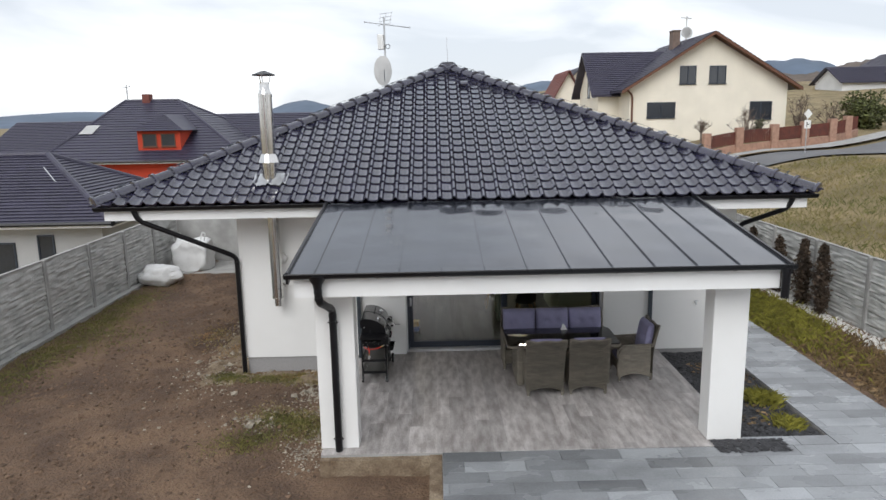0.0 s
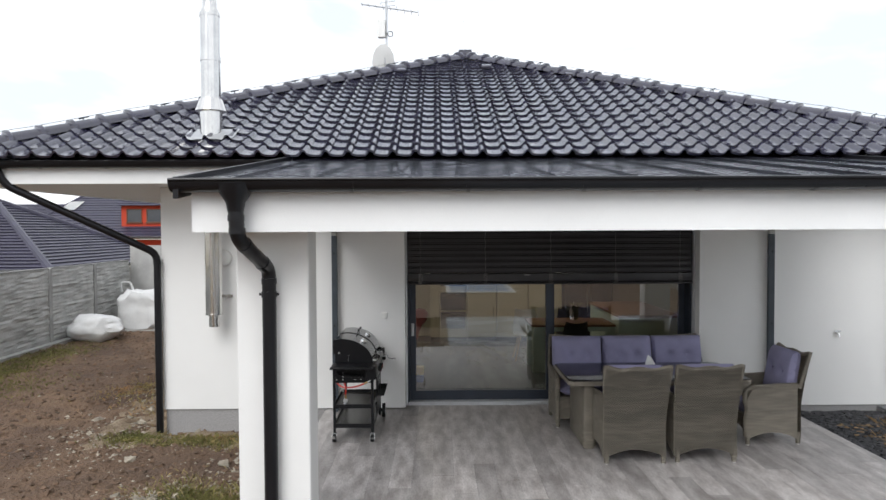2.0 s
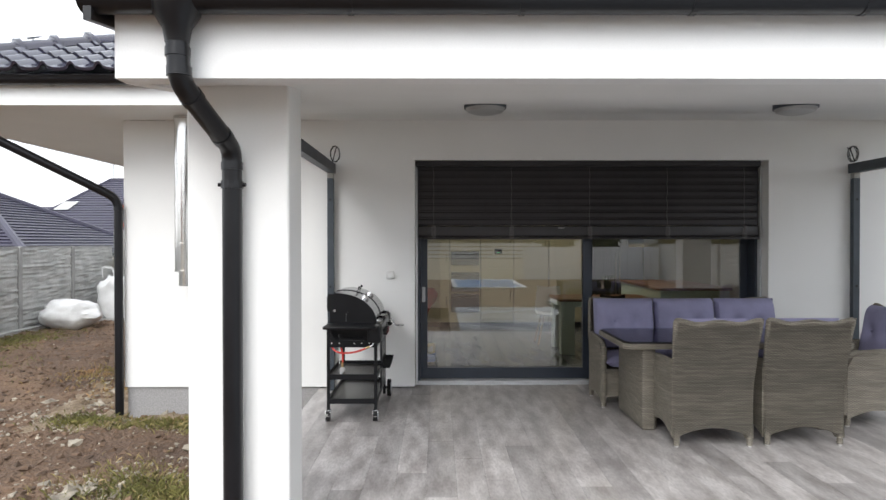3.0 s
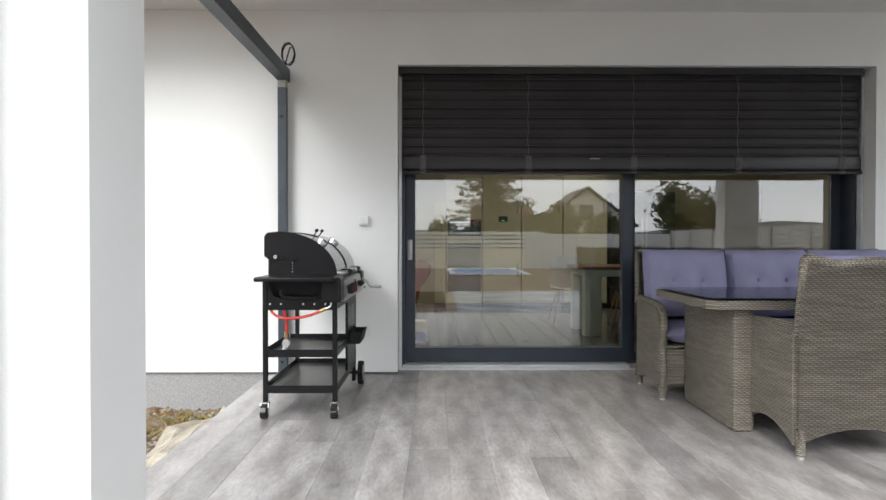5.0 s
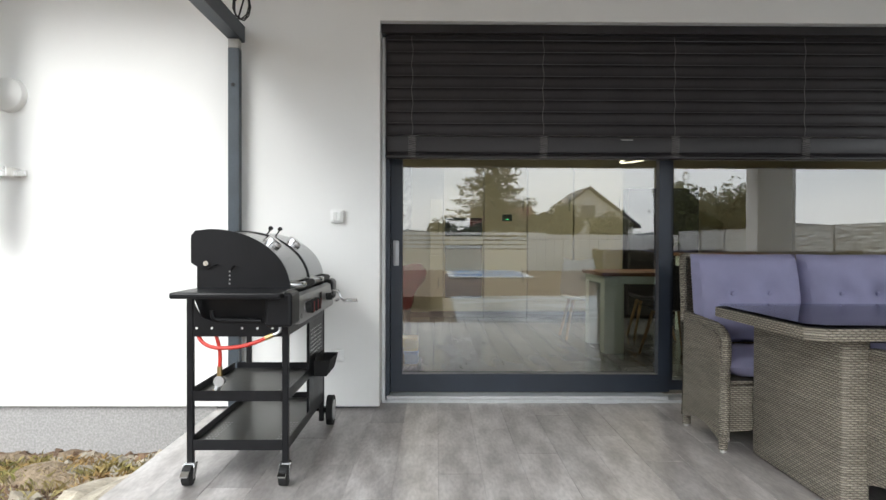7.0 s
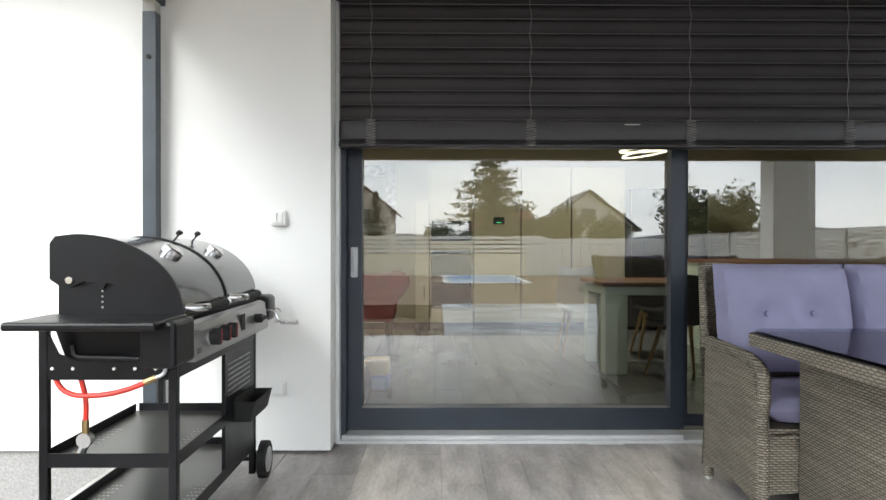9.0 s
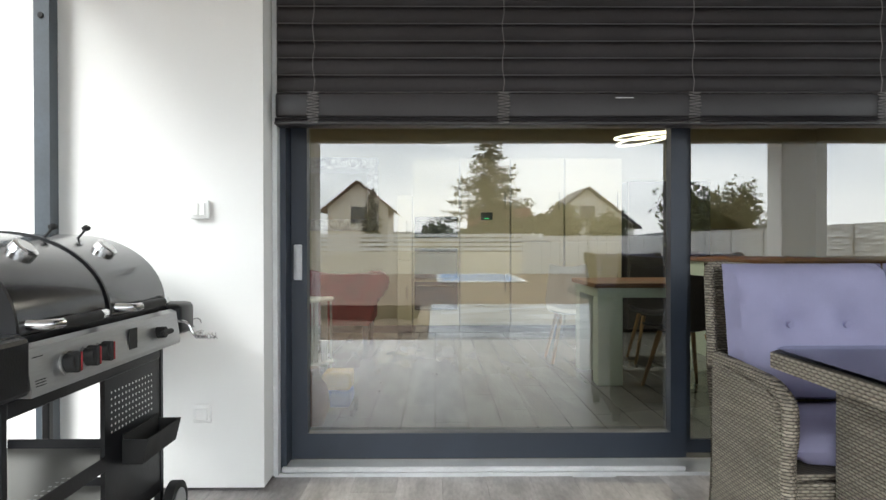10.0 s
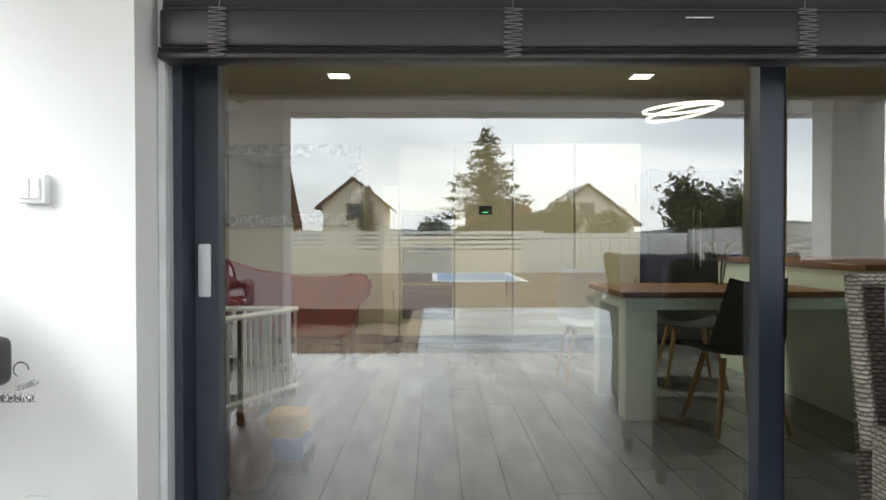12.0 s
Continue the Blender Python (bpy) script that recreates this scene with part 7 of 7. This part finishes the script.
def shell_chair(x, y, turn, m, label):
    c = thing("shell_chair", (0, 0, 0), label, "chair", "chairs round the dining table")
    bm = bm_new()

    def fn(u, v):
        w = 0.23 * (1 - 0.25 * max(0, v - 0.55) / 0.45)
        xx = (u - 0.5) * 2
        if v < 0.5:
            yy, zz = 0.22 - 0.40 * v / 0.5, 0.45 - 0.03 * math.sin(math.pi * v / 0.5)
        else:
            q = (v - 0.5) / 0.5
            yy, zz = -0.18 - 0.10 * q, 0.45 + 0.40 * q
        return (xx * w, yy + 0.05 * xx * xx * (1 if v > 0.4 else 0.2), zz + 0.06 * xx * xx * (1 - abs(v - 0.5)))
    grid(bm, 12, 20, fn)
    bmesh.ops.solidify(bm, geom=bm.faces[:], thickness=0.015)
    part("seat_shell", bm, m, c, smooth=True)
    for sx in (-1, 1):
        for sy in (-1, 1):
            bm = bm_new()
            tube(bm, [(sx * 0.13, sy * 0.10, 0.42), (sx * 0.22, sy * 0.20, 0.0)], [0.02, 0.012], 8)
            part("leg", bm, M_BEECH, c)
    c.matrix_basis = pose(x, y, 0.0, 0, 0, turn)
    return c


shell_chair(2.55, 2.05, 8, M_SHELL_D, "dark shell chair with light wooden legs at the table")
shell_chair(2.75, 3.3, 175, M_SHELL_D, "dark shell chair with light wooden legs at the table")
shell_chair(2.0, 3.35, 180, M_PLASTIC, "white shell chair with light wooden legs at the table")
# red chaise
ch = thing("red_chaise", (-0.6, 4.6, 0.0), "dark red velvet chaise longue with a rolled arm", "sofa")
bm = bm_new()
prof = [(-1.9, 0.20), (0.05, 0.20), (0.05, 0.42), (0.16, 0.50), (0.24, 0.62), (0.22, 0.75), (0.10, 0.80), (-0.04, 0.76), (-0.25, 0.72), (-0.45, 0.73), (-0.8, 0.82), (-1.2, 0.95), (-1.9, 1.0)]
prism(bm, prof, "y", 4.35, 4.55)
bmesh.ops.bevel(bm, geom=bm.edges[:], offset=0.03, segments=2, affect="EDGES")
part("backrest", bm, M_REDSOFA, ch, smooth=True)
bm = bm_new()
rbox(bm, -1.9, 0.05, 4.56, 5.15, 0.2, 0.46, 0.05, 3)
part("seat", bm, M_REDSOFA, ch, smooth=True)
for x in (-1.8, -0.02):
    for y in (4.42, 5.08):
        bm = bm_new()
        tube(bm, [(x, y, 0.0), (x, y, 0.2)], [0.025, 0.04], 8)
        part("leg", bm, M_SHELL_D, ch)
# ornate mirror
mi = thing("wall_mirror", (-0.85, RY1, 1.75), "large mirror in an ornate antique silver frame", "mirror")
MX0, MX1, MZ0, MZ1 = -1.75, -0.02, 1.25, 2.22
bm = bm_new()
box(bm, MX0 + 0.1, MX1 - 0.1, RY1 - 0.03, RY1 - 0.003, MZ0 + 0.1, MZ1 - 0.1)
part("glass", bm, M_MIRROR, mi, "grey mirror glass")
bm = bm_new()
for a in ((MX0, MX1, MZ0, MZ0 + 0.15), (MX0, MX1, MZ1 - 0.15, MZ1), (MX0, MX0 + 0.15, MZ0 + 0.15, MZ1 - 0.15), (MX1 - 0.15, MX1, MZ0 + 0.15, MZ1 - 0.15)):
    rbox(bm, a[0], a[1], RY1 - 0.05, RY1 - 0.004, a[2], a[3], 0.02, 2)
frame_ob = part("carved_frame", bm, M_SILVER, mi, "carved silver scrollwork frame", True)
scroll = bm_new()
tube(scroll, [(0.065 * (1 - k / 26) * math.cos(k * 0.42), -0.012, 0.065 * (1 - k / 26) * math.sin(k * 0.42)) for k in range(24)], [0.017 * (1 - k / 34) for k in range(24)], 6)
scroll_me = finish(scroll, "scroll", M_SILVER, True)
n = 13
for z in (MZ0 + 0.075, MZ1 - 0.075):
    for k in range(n):
        x = MX0 + 0.075 + (MX1 - MX0 - 0.15) * k / (n - 1)
        piece("scroll", scroll_me, frame_ob, Matrix.Translation((x + 0.85, -0.055, z - 1.75)) @ Matrix.Rotation(k * 1.7, 4, "Y"))
for x in (MX0 + 0.075, MX1 - 0.075):
    for k in range(1, 6):
        piece("scroll", scroll_me, frame_ob, Matrix.Translation((x + 0.85, -0.055, MZ0 + 0.075 + (MZ1 - MZ0 - 0.15) * k / 6 - 1.75)) @ Matrix.Rotation(k * 2.3, 4, "Y"))
# play gate and toys
pg = thing("play_gate", (-0.33, 2.6, 0.0), "white slatted wooden play gate on the floor", "gate")
ga, gb = Vector((-0.55, 2.15, 0)), Vector((-0.16, 3.0, 0))
for z in (0.60, 0.06):
    bm = bm_new()
    tube(bm, [ga + Vector((0, 0, z)), gb + Vector((0, 0, z))], 0.020, 6)
    part("rail", bm, M_PLASTIC, pg)
for k in range(14):
    p = ga.lerp(gb, (k + 0.3) / 13.6)
    bm = bm_new()
    box(bm, p.x - 0.008, p.x + 0.008, p.y - 0.008, p.y + 0.008, 0.0, 0.60)
    part("slat", bm, M_PLASTIC, pg)
bm = bm_new()
tube(bm, [gb + Vector((0, 0, 0.60)), gb + Vector((-0.75, 0.05, 0.60))], 0.02, 6)
part("rail", bm, M_PLASTIC, pg)
for k in range(10):
    bm = bm_new()
    x = gb.x - 0.75 + 0.075 * k
    box(bm, x - 0.008, x + 0.008, gb.y + 0.02, gb.y + 0.04, 0.0, 0.60)
    part("slat", bm, M_PLASTIC, pg)
M_MAROON = mat("glossy_maroon_plastic", (0.10, 0.008, 0.02), rough=0.15, vary=0.05, coat=0.5)
M_YEL = mat("yellow_plastic", (0.65, 0.42, 0.05), rough=0.35, vary=0.05)
M_TOYBLUE = mat("blue_plastic", (0.06, 0.12, 0.42), rough=0.35, vary=0.05)
M_CLAY = mat("brown_clay", (0.22, 0.10, 0.06), rough=0.6, vary=0.12)
car = thing("toy_car", (-0.85, 3.5, 0.0), "glossy maroon ride-on toy car", "toy")
bm = bm_new()
rbox(bm, -1.25, -0.62, 3.25, 3.75, 0.42, 0.66, 0.10, 4)
part("body", bm, M_MAROON, car, smooth=True)
bm = bm_new()
rbox(bm, -1.2, -0.7, 3.3, 3.7, 0.10, 0.42, 0.05, 2)
part("chassis", bm, M_SHELL_D, car)
bm = bm_new()
prism(bm, [(-1.2, 0.66), (-0.86, 0.66), (-0.98, 0.86), (-1.2, 0.86)], "y", 3.3, 3.7)
part("windscreen", bm, M_GLASS_TABLE, car)
for x in (-1.1, -0.78):
    bm = bm_new()
    tube(bm, [(x, 3.24, 0.12), (x, 3.34, 0.12)], 0.12, 16)
    part("wheel", bm, M_RUBBER, car, smooth=True)
toy = thing("toy_truck", (0.02, 1.35, 0.0), "yellow and blue plastic toy truck on the floor", "toy")
bm = bm_new()
rbox(bm, -0.08, 0.10, 1.25, 1.45, 0.16, 0.27, 0.02, 2)
part("bed", bm, M_YEL, toy)
bm = bm_new()
rbox(bm, -0.08, 0.10, 1.22, 1.46, 0.06, 0.155, 0.02, 2)
part("chassis", bm, M_TOYBLUE, toy)
for x in (-0.09, 0.11):
    for y in (1.27, 1.41):
        bm = bm_new()
        tube(bm, [(x - 0.015, y, 0.045), (x + 0.015, y, 0.045)], 0.045, 14)
        part("wheel", bm, M_RUBBER, toy)
toy.location += Vector((0.11, 0.05, 0.0))
pot = thing("clay_jug", (-0.10, 0.85, 0.0), "brown clay jug on the floor by the pane", "jug")
bm = bm_new()
tube(bm, [(-0.10, 0.85, 0.0), (-0.10, 0.85, 0.10), (-0.10, 0.85, 0.22), (-0.10, 0.85, 0.30), (-0.10, 0.85, 0.34)], [0.07, 0.11, 0.10, 0.045, 0.05], 18)
part("body", bm, M_CLAY, pot, smooth=True)
pot.location += Vector((0.10, 0.27, 0.0))

# ---- loose ground cover ----
def scatter(name, n, place, size, m, seed, label, category, flat=0.6):
    """Many small rough lumps as one stuff mesh."""
    r = random.Random(seed)
    verts, faces = [], []
    base = [Vector(p) for p in ((1, 0, 0), (-1, 0, 0), (0, 1, 0), (0, -1, 0), (0, 0, 1), (0, 0, -1))]
    fs = ((0, 2, 4), (2, 1, 4), (1, 3, 4), (3, 0, 4), (2, 0, 5), (1, 2, 5), (3, 1, 5), (0, 3, 5))
    for _ in range(n):
        x, y, z = place(r)
        s = size * r.uniform(0.35, 1.0) ** 2 * 1.6
        e = Euler((r.uniform(0, 3), r.uniform(0, 3), r.uniform(0, 6))).to_matrix()
        k = len(verts)
        for b in base:
            v = e @ Vector((b.x * r.uniform(0.7, 1.3), b.y * r.uniform(0.5, 1.1), b.z * r.uniform(0.5, 1.0)))
            v.z *= flat
            verts.append((x + v.x * s, y + v.y * s, z + v.z * s))
        faces += [tuple(k + i for i in f) for f in fs]
    me = bpy.data.meshes.new(name)
    me.from_pydata(verts, [], faces)
    me.materials.append(m)
    return tagged(new(name, me), label, category, kind="stuff")


def blades(name, n, place, h, m, seed, label, category, wide=0.006):
    r = random.Random(seed)
    verts, faces = [], []
    for _ in range(n):
        x, y, z = place(r)
        a = r.uniform(0, 6.28)
        hh = h * r.uniform(0.4, 1.2)
        w = wide * (1 + 0.66 * r.random())
        dx, dy = math.cos(a), math.sin(a)
        lx, ly = r.gauss(0, 0.5) * hh, r.gauss(0, 0.5) * hh
        k = len(verts)
        verts += [(x - dx * w, y - dy * w, z), (x + dx * w, y + dy * w, z), (x + lx * 0.4 + dx * w * 0.7, y + ly * 0.4 + dy * w * 0.7, z + hh * 0.6), (x + lx, y + ly, z + hh * 0.85)]
        faces += [(k, k + 1, k + 2), (k, k + 2, k + 3)]
    me = bpy.data.meshes.new(name)
    me.from_pydata(verts, [], faces)
    me.materials.append(m)
    return tagged(new(name, me), label, category, kind="stuff")


def on_soil(x0, x1, y0, y1):
    def f(r):
        x, y = r.uniform(x0, x1), r.uniform(y0, y1)
        return x, y, soil_z(x, y)
    return f


def patchy(spots):
    def f(r):
        x, y, sx, sy = r.choice(spots)
        x, y = x + r.gauss(0, sx), y + r.gauss(0, sy)
        if -1.06 < x < 5.0 and -4.02 < y < 0.5:
            x = -1.1 - abs(r.gauss(0, 0.15))
        if x > HL - 0.05 and y > -0.03 and x < 0:
            y = -0.06 - abs(r.gauss(0, 0.1))
        return x, y, soil_z(x, y)
    return f


scatter("soil_clods", 11000, on_soil(-8.2, -1.1, -9, 9.0), 0.042, M_CLOD, 1, "brown crumbling soil clods", "soil")
scatter("soil_clods", 1500, on_soil(-8.2, 0.4, -9, -4.1), 0.035, M_CLOD, 2, "brown crumbling soil clods", "soil")
rub = [(-1.45, -1.1, 0.25, 0.4), (-3.6, 0.6, 0.45, 1.2), (-3.5, -0.3, 0.4, 0.3), (-2.0, -0.35, 0.6, 0.18), (-1.4, -0.5, 0.2, 0.5), (-1.25, -1.8, 0.12, 0.8), (-1.4, -3.2, 0.2, 0.4), (-3.8, 2.6, 0.35, 0.8), (-2.0, -2.2, 0.4, 0.4)]
scatter("rubble", 4200, patchy(rub), 0.024, M_STONE, 3, "pale building rubble and stones", "rubble")
scatter("rubble", 260, patchy([(-1.5, -1.0, 0.22, 0.45), (-2.35, -2.3, 0.18, 0.12), (-1.45, -0.25, 0.25, 0.12), (-3.7, 0.7, 0.4, 0.9)]), 0.065, M_STONE, 14, "broken pale stones by the terrace edge", "rubble")
scatter("rubble", 150, on_soil(-8.0, -1.2, -8.5, 8.0), 0.03, M_STONE, 4, "pale stones on the soil", "rubble")
bm = bm_new()


def sand(u, v):
    x, y = -4.4 + 3.36 * u, -1.2 + 6.0 * v
    e = min(1.0, max(0.0, 1 - ((x + 3.5) / 0.75) ** 2 - ((y - 1.2) / 2.6) ** 2) + max(0.0, 1 - ((x + 2.0) / 1.3) ** 2 - ((y + 0.3) / 0.42) ** 2))
    return (x, y, soil_z(x, y) - 0.06 + 0.07 * min(1.0, e * 1.8) + 0.06 * noise.noise(Vector((x * 3, y * 3, 8))) + 0.03 * noise.noise(Vector((x * 9, y * 9, 2))))


grid(bm, 60, 90, sand)
solid("sand_strip", bm, M_STRAW, "pale sandy backfill along the house wall", "sand", kind="structure", smooth=True)
weeds = [(-2.7, -0.45, 0.45, 0.12), (-1.8, -0.55, 0.3, 0.15), (-1.5, -2.3, 0.2, 0.35), (-2.2, -2.1, 0.3, 0.3), (-3.5, 2.2, 0.3, 0.4)]
M_WEED = mat("dry_weed_straw", (0.36, 0.27, 0.13), rough=0.9, vary=0.2, scale=3, fine=30, bump=0.0, second=(0.22, 0.20, 0.07), island=0.4)
blades("weed_grass", 1900, patchy(weeds), 0.07, M_WEED, 5, "dry straw-coloured weeds by the wall", "grass", 0.0022)
green = [(-1.95, -2.2, 0.24, 0.16), (-2.55, -0.42, 0.35, 0.10), (-1.55, -2.6, 0.2, 0.2), (-3.4, -0.35, 0.18, 0.15), (-2.3, -3.0, 0.3, 0.2), (-6.9, 2.4, 0.5, 0.7)]
blades("weed_grass", 7000, patchy(green), 0.065, M_GRASS, 15, "small green weed patches on the soil", "grass", 0.003)
red_weed = [(-2.0, -0.32, 0.4, 0.09), (-1.5, -0.45, 0.2, 0.14), (-4.5, 2.4, 0.25, 0.5), (-3.7, 1.6, 0.2, 0.5)]
blades("weed_grass", 2600, patchy(red_weed), 0.06, mat("rusty_dry_weed", (0.36, 0.20, 0.09), rough=0.9, vary=0.2, scale=3, fine=30, bump=0.0, second=(0.25, 0.22, 0.07), island=0.4), 16, "rusty dry weeds along the plinth", "grass", 0.003)
gr = [(-7.7, y, 0.35, 0.9) for y in (-2.5, -1, 1, 2.6, 4.2, 5.6)]
blades("weed_grass", 14000, patchy(gr), 0.05, M_GRASS, 6, "thin mossy grass along the fence", "grass")
slab = thing("stone_block", (-1.42, -1.25, -0.2), "broken pale stone slab beside the terrace edge", "stone")
bm = bm_new()
rbox(bm, -1.42, -1.10, -1.75, -0.80, -0.35, -0.14, 0.05, 2)
bmesh.ops.subdivide_edges(bm, edges=bm.edges[:], cuts=3, use_grid_fill=True)
for v in bm.verts:
    v.co += Vector((0.06 * noise.noise(v.co * 5) + 0.02 * noise.noise(v.co * 22), 0.08 * noise.noise(v.co * 4 + Vector((3, 0, 0))), 0.07 * noise.noise(v.co * 5 + Vector((0, 4, 0))) + 0.025 * noise.noise(v.co * 19) + 0.22 * (v.co.x + 1.30)))
part("slab", bm, M_STONE, slab)
bm = bm_new()
box(bm, 0.47, 0.635, -8.5, -4.0, -0.5, -0.03)
box(bm, -1.035, 0.47, -4.09, -3.99, -0.5, -0.045)
solid("concrete_edge", bm, M_STRAW, "raw pale concrete edging beside the paving", "kerb", kind="structure")

# planting beds on the east side
bm = bm_new()
grid(bm, 30, 60, lambda u, v: (7.52 + 2.2 * u, -9 + 22 * v, -0.12 + 0.05 * noise.noise(Vector((u * 6, v * 40, 0)))))
solid("bed_soil", bm, M_SOIL, "brown planting bed along the fence", "soil", kind="structure", smooth=True)
bm = bm_new()
grid(bm, 24, 60, lambda u, v: (4.89 + 1.235 * u, -3.72 + 3.72 * v, -0.085 + 0.03 * noise.noise(Vector((u * 9, v * 26, 4)))))
solid("bed_mulch", bm, M_MULCH, "dark slate mulch bed beside the terrace", "mulch", kind="structure", smooth=False)


def in_box(x0, x1, y0, y1, z):
    return lambda r: (r.uniform(x0, x1), r.uniform(y0, y1), z)


scatter("slate_chips", 4200, in_box(4.9, 6.1, -3.7, -0.03, -0.06), 0.045, M_MULCH, 8, "dark broken slate chips", "mulch", 0.35)
scatter("slate_chips", 700, in_box(4.42, 5.4, -4.17, -3.83, 0.004), 0.04, M_MULCH, 9, "dark broken slate chips", "mulch", 0.3)
M_DRYLEAF = mat("dry_leaf_litter", (0.30, 0.20, 0.10), rough=0.9, vary=0.25, scale=8, fine=50, bump=0.2, island=0.5)
scatter("leaf_litter", 5200, in_box(7.55, 9.3, -8.5, 6.0, -0.10), 0.045, M_DRYLEAF, 10, "dry brown leaf litter", "leaves", 0.3)
scatter("leaf_litter", 380, in_box(5.2, 6.0, -3.3, -0.6, -0.05), 0.035, M_DRYLEAF, 11, "dry brown leaf litter", "leaves", 0.3)
M_PEBBLE = mat("white_pebbles", (0.72, 0.70, 0.66), rough=0.7, vary=0.08, scale=9, fine=60, bump=0.1, island=0.2)
scatter("white_pebbles", 3800, lambda r: (9.42 + r.gauss(0, 0.12), r.uniform(-2, 9), -0.10), 0.04, M_PEBBLE, 12, "white pebble strip along the fence", "pebbles", 0.6)
M_YGRASS = mat("yellow_green_grass", (0.30, 0.28, 0.04), rough=0.8, vary=0.2, scale=3, fine=30, bump=0.0, island=0.4)


def tuft(x, y, z, n, h, w, seed, m, label):
    r = random.Random(seed)
    return blades("grass_tuft", n, lambda q: (x + q.gauss(0, w), y + q.gauss(0, w), z), h, m, seed, label, "grass")


tuft(5.82, -2.4, -0.08, 900, 0.20, 0.10, 31, M_YGRASS, "yellow-green ornamental grass tuft")
tuft(5.80, -3.25, -0.08, 600, 0.14, 0.10, 32, M_YGRASS, "low yellow-green ornamental grass tuft")
tuft(5.75, -1.35, -0.08, 300, 0.10, 0.13, 33, M_DRYLEAF, "dry straw-coloured ornamental grass")
tuft(5.95, -0.75, -0.08, 250, 0.11, 0.1, 34, M_DRYLEAF, "dry straw-coloured ornamental grass")
blades("lawn_strip", 9000, lambda r: (8.35 + r.gauss(0, 0.35), 2.6 + r.gauss(0, 1.3), -0.11), 0.17, M_YGRASS, 35, "yellow-green grass patch beside the path", "grass")
blades("lawn_strip", 6000, lambda r: (8.6 + r.gauss(0, 0.4), -1.0 + r.gauss(0, 1.6), -0.11), 0.14, M_DRYLEAF, 36, "dry brown grass in the bed", "grass")

# rough meadow beyond the east fence
blades("meadow_grass", 26000, lambda r: (lambda x, y: (x, y, ground_height(x, y)))(9.95 + 14 * r.random() ** 1.3, r.uniform(-3, 26)), 0.22, mat("meadow_blades", (0.30, 0.24, 0.10), rough=0.9, vary=0.25, scale=0.3, fine=9, bump=0.0, second=(0.16, 0.16, 0.05), island=0.3), 37, "dry tufted meadow grass", "grass")

# ---- planks and slabs ----
def planks(parent, x0, x1, y0, y1, w, length, m, name, seed, gap=0.0016, z=0.0, thick=0.012, along="y"):
    """Staggered planks as pieces on shared meshes, cut pieces on meshes of their own."""
    r = random.Random(seed)
    cache = {}

    def mesh(a, b):
        key = (round(a, 3), round(b, 3))
        if key not in cache:
            bm = bm_new()
            e = 0.0009
            lo = [(-a / 2, -b / 2, -thick), (a / 2, -b / 2, -thick), (a / 2, b / 2, -thick), (-a / 2, b / 2, -thick)]
            mi_ = [(-a / 2, -b / 2, -e), (a / 2, -b / 2, -e), (a / 2, b / 2, -e), (-a / 2, b / 2, -e)]
            hi = [(-a / 2 + e, -b / 2 + e, 0), (a / 2 - e, -b / 2 + e, 0), (a / 2 - e, b / 2 - e, 0), (-a / 2 + e, b / 2 - e, 0)]
            L = [[bm.verts.new(p) for p in q] for q in (lo, mi_, hi)]
            bm.faces.new(L[2])
            for p, q in zip(L, L[1:]):
                for i in range(4):
                    bm.faces.new((p[i], p[(i + 1) % 4], q[(i + 1) % 4], q[i]))
            cache[key] = finish(bm, name, m)
        return cache[key]
    o = origin_of(parent)
    n = 0
    U0, U1, V0, V1 = (x0, x1, y0, y1) if along == "y" else (y0, y1, x0, x1)
    u = U0
    row = 0
    while u < U1 - 0.01:
        uw = min(w, U1 - u)
        v = V0 - length * ((row * 0.37 + 0.1) % 1.0)
        while v < V1 - 0.005:
            a, b = max(v, V0), min(v + length, V1)
            if b - a > 0.02:
                cu, cv = u + uw / 2, (a + b) / 2
                cx, cy = (cu, cv) if along == "y" else (cv, cu)
                me = mesh(uw - gap, b - a - gap) if along == "y" else mesh(b - a - gap, uw - gap)
                piece(name, me, parent, Matrix.Translation((cx - o.x, cy - o.y, z - o.z + r.uniform(-0.0006, 0.0006))))
                n += 1
            v += length
        u += w
        row += 1
    return n


planks(terrace, -1.03, 4.884, -3.984, 0.186, 0.20, 1.2, M_WOODTILE, "plank", 51, 0.0007)
planks(inner_floor, RX0 + 0.02, RX1 - 0.02, 0.42, 5.35, 0.20, 1.2, M_INFLOOR, "plank", 52, 0.007)
bm = bm_new()
box(bm, 0.64, 7.5, -8.6, -4.0, -0.3, -0.03)
box(bm, 6.13, 7.5, -4.0, 12.0, -0.3, -0.03)
box(bm, 4.89, 6.13, -4.0, -3.73, -0.3, -0.03)
paving = solid("pavement", bm, M_GROUT, "grey staggered paving slabs round the terrace", "paving", at=(5, -4, 0), kind="structure")
planks(paving, 0.645, 7.5, -8.6, -4.0, 0.27, 0.81, M_SLATE, "slab", 53, 0.005, -0.004, 0.024, "x")
planks(paving, 6.135, 7.5, -4.0, 12.0, 0.27, 0.81, M_SLATE, "slab", 54, 0.005, -0.004, 0.024, "x")
planks(paving, 4.892, 6.13, -4.0, -3.73, 0.27, 0.81, M_SLATE, "slab", 55, 0.005, -0.006, 0.022, "x")
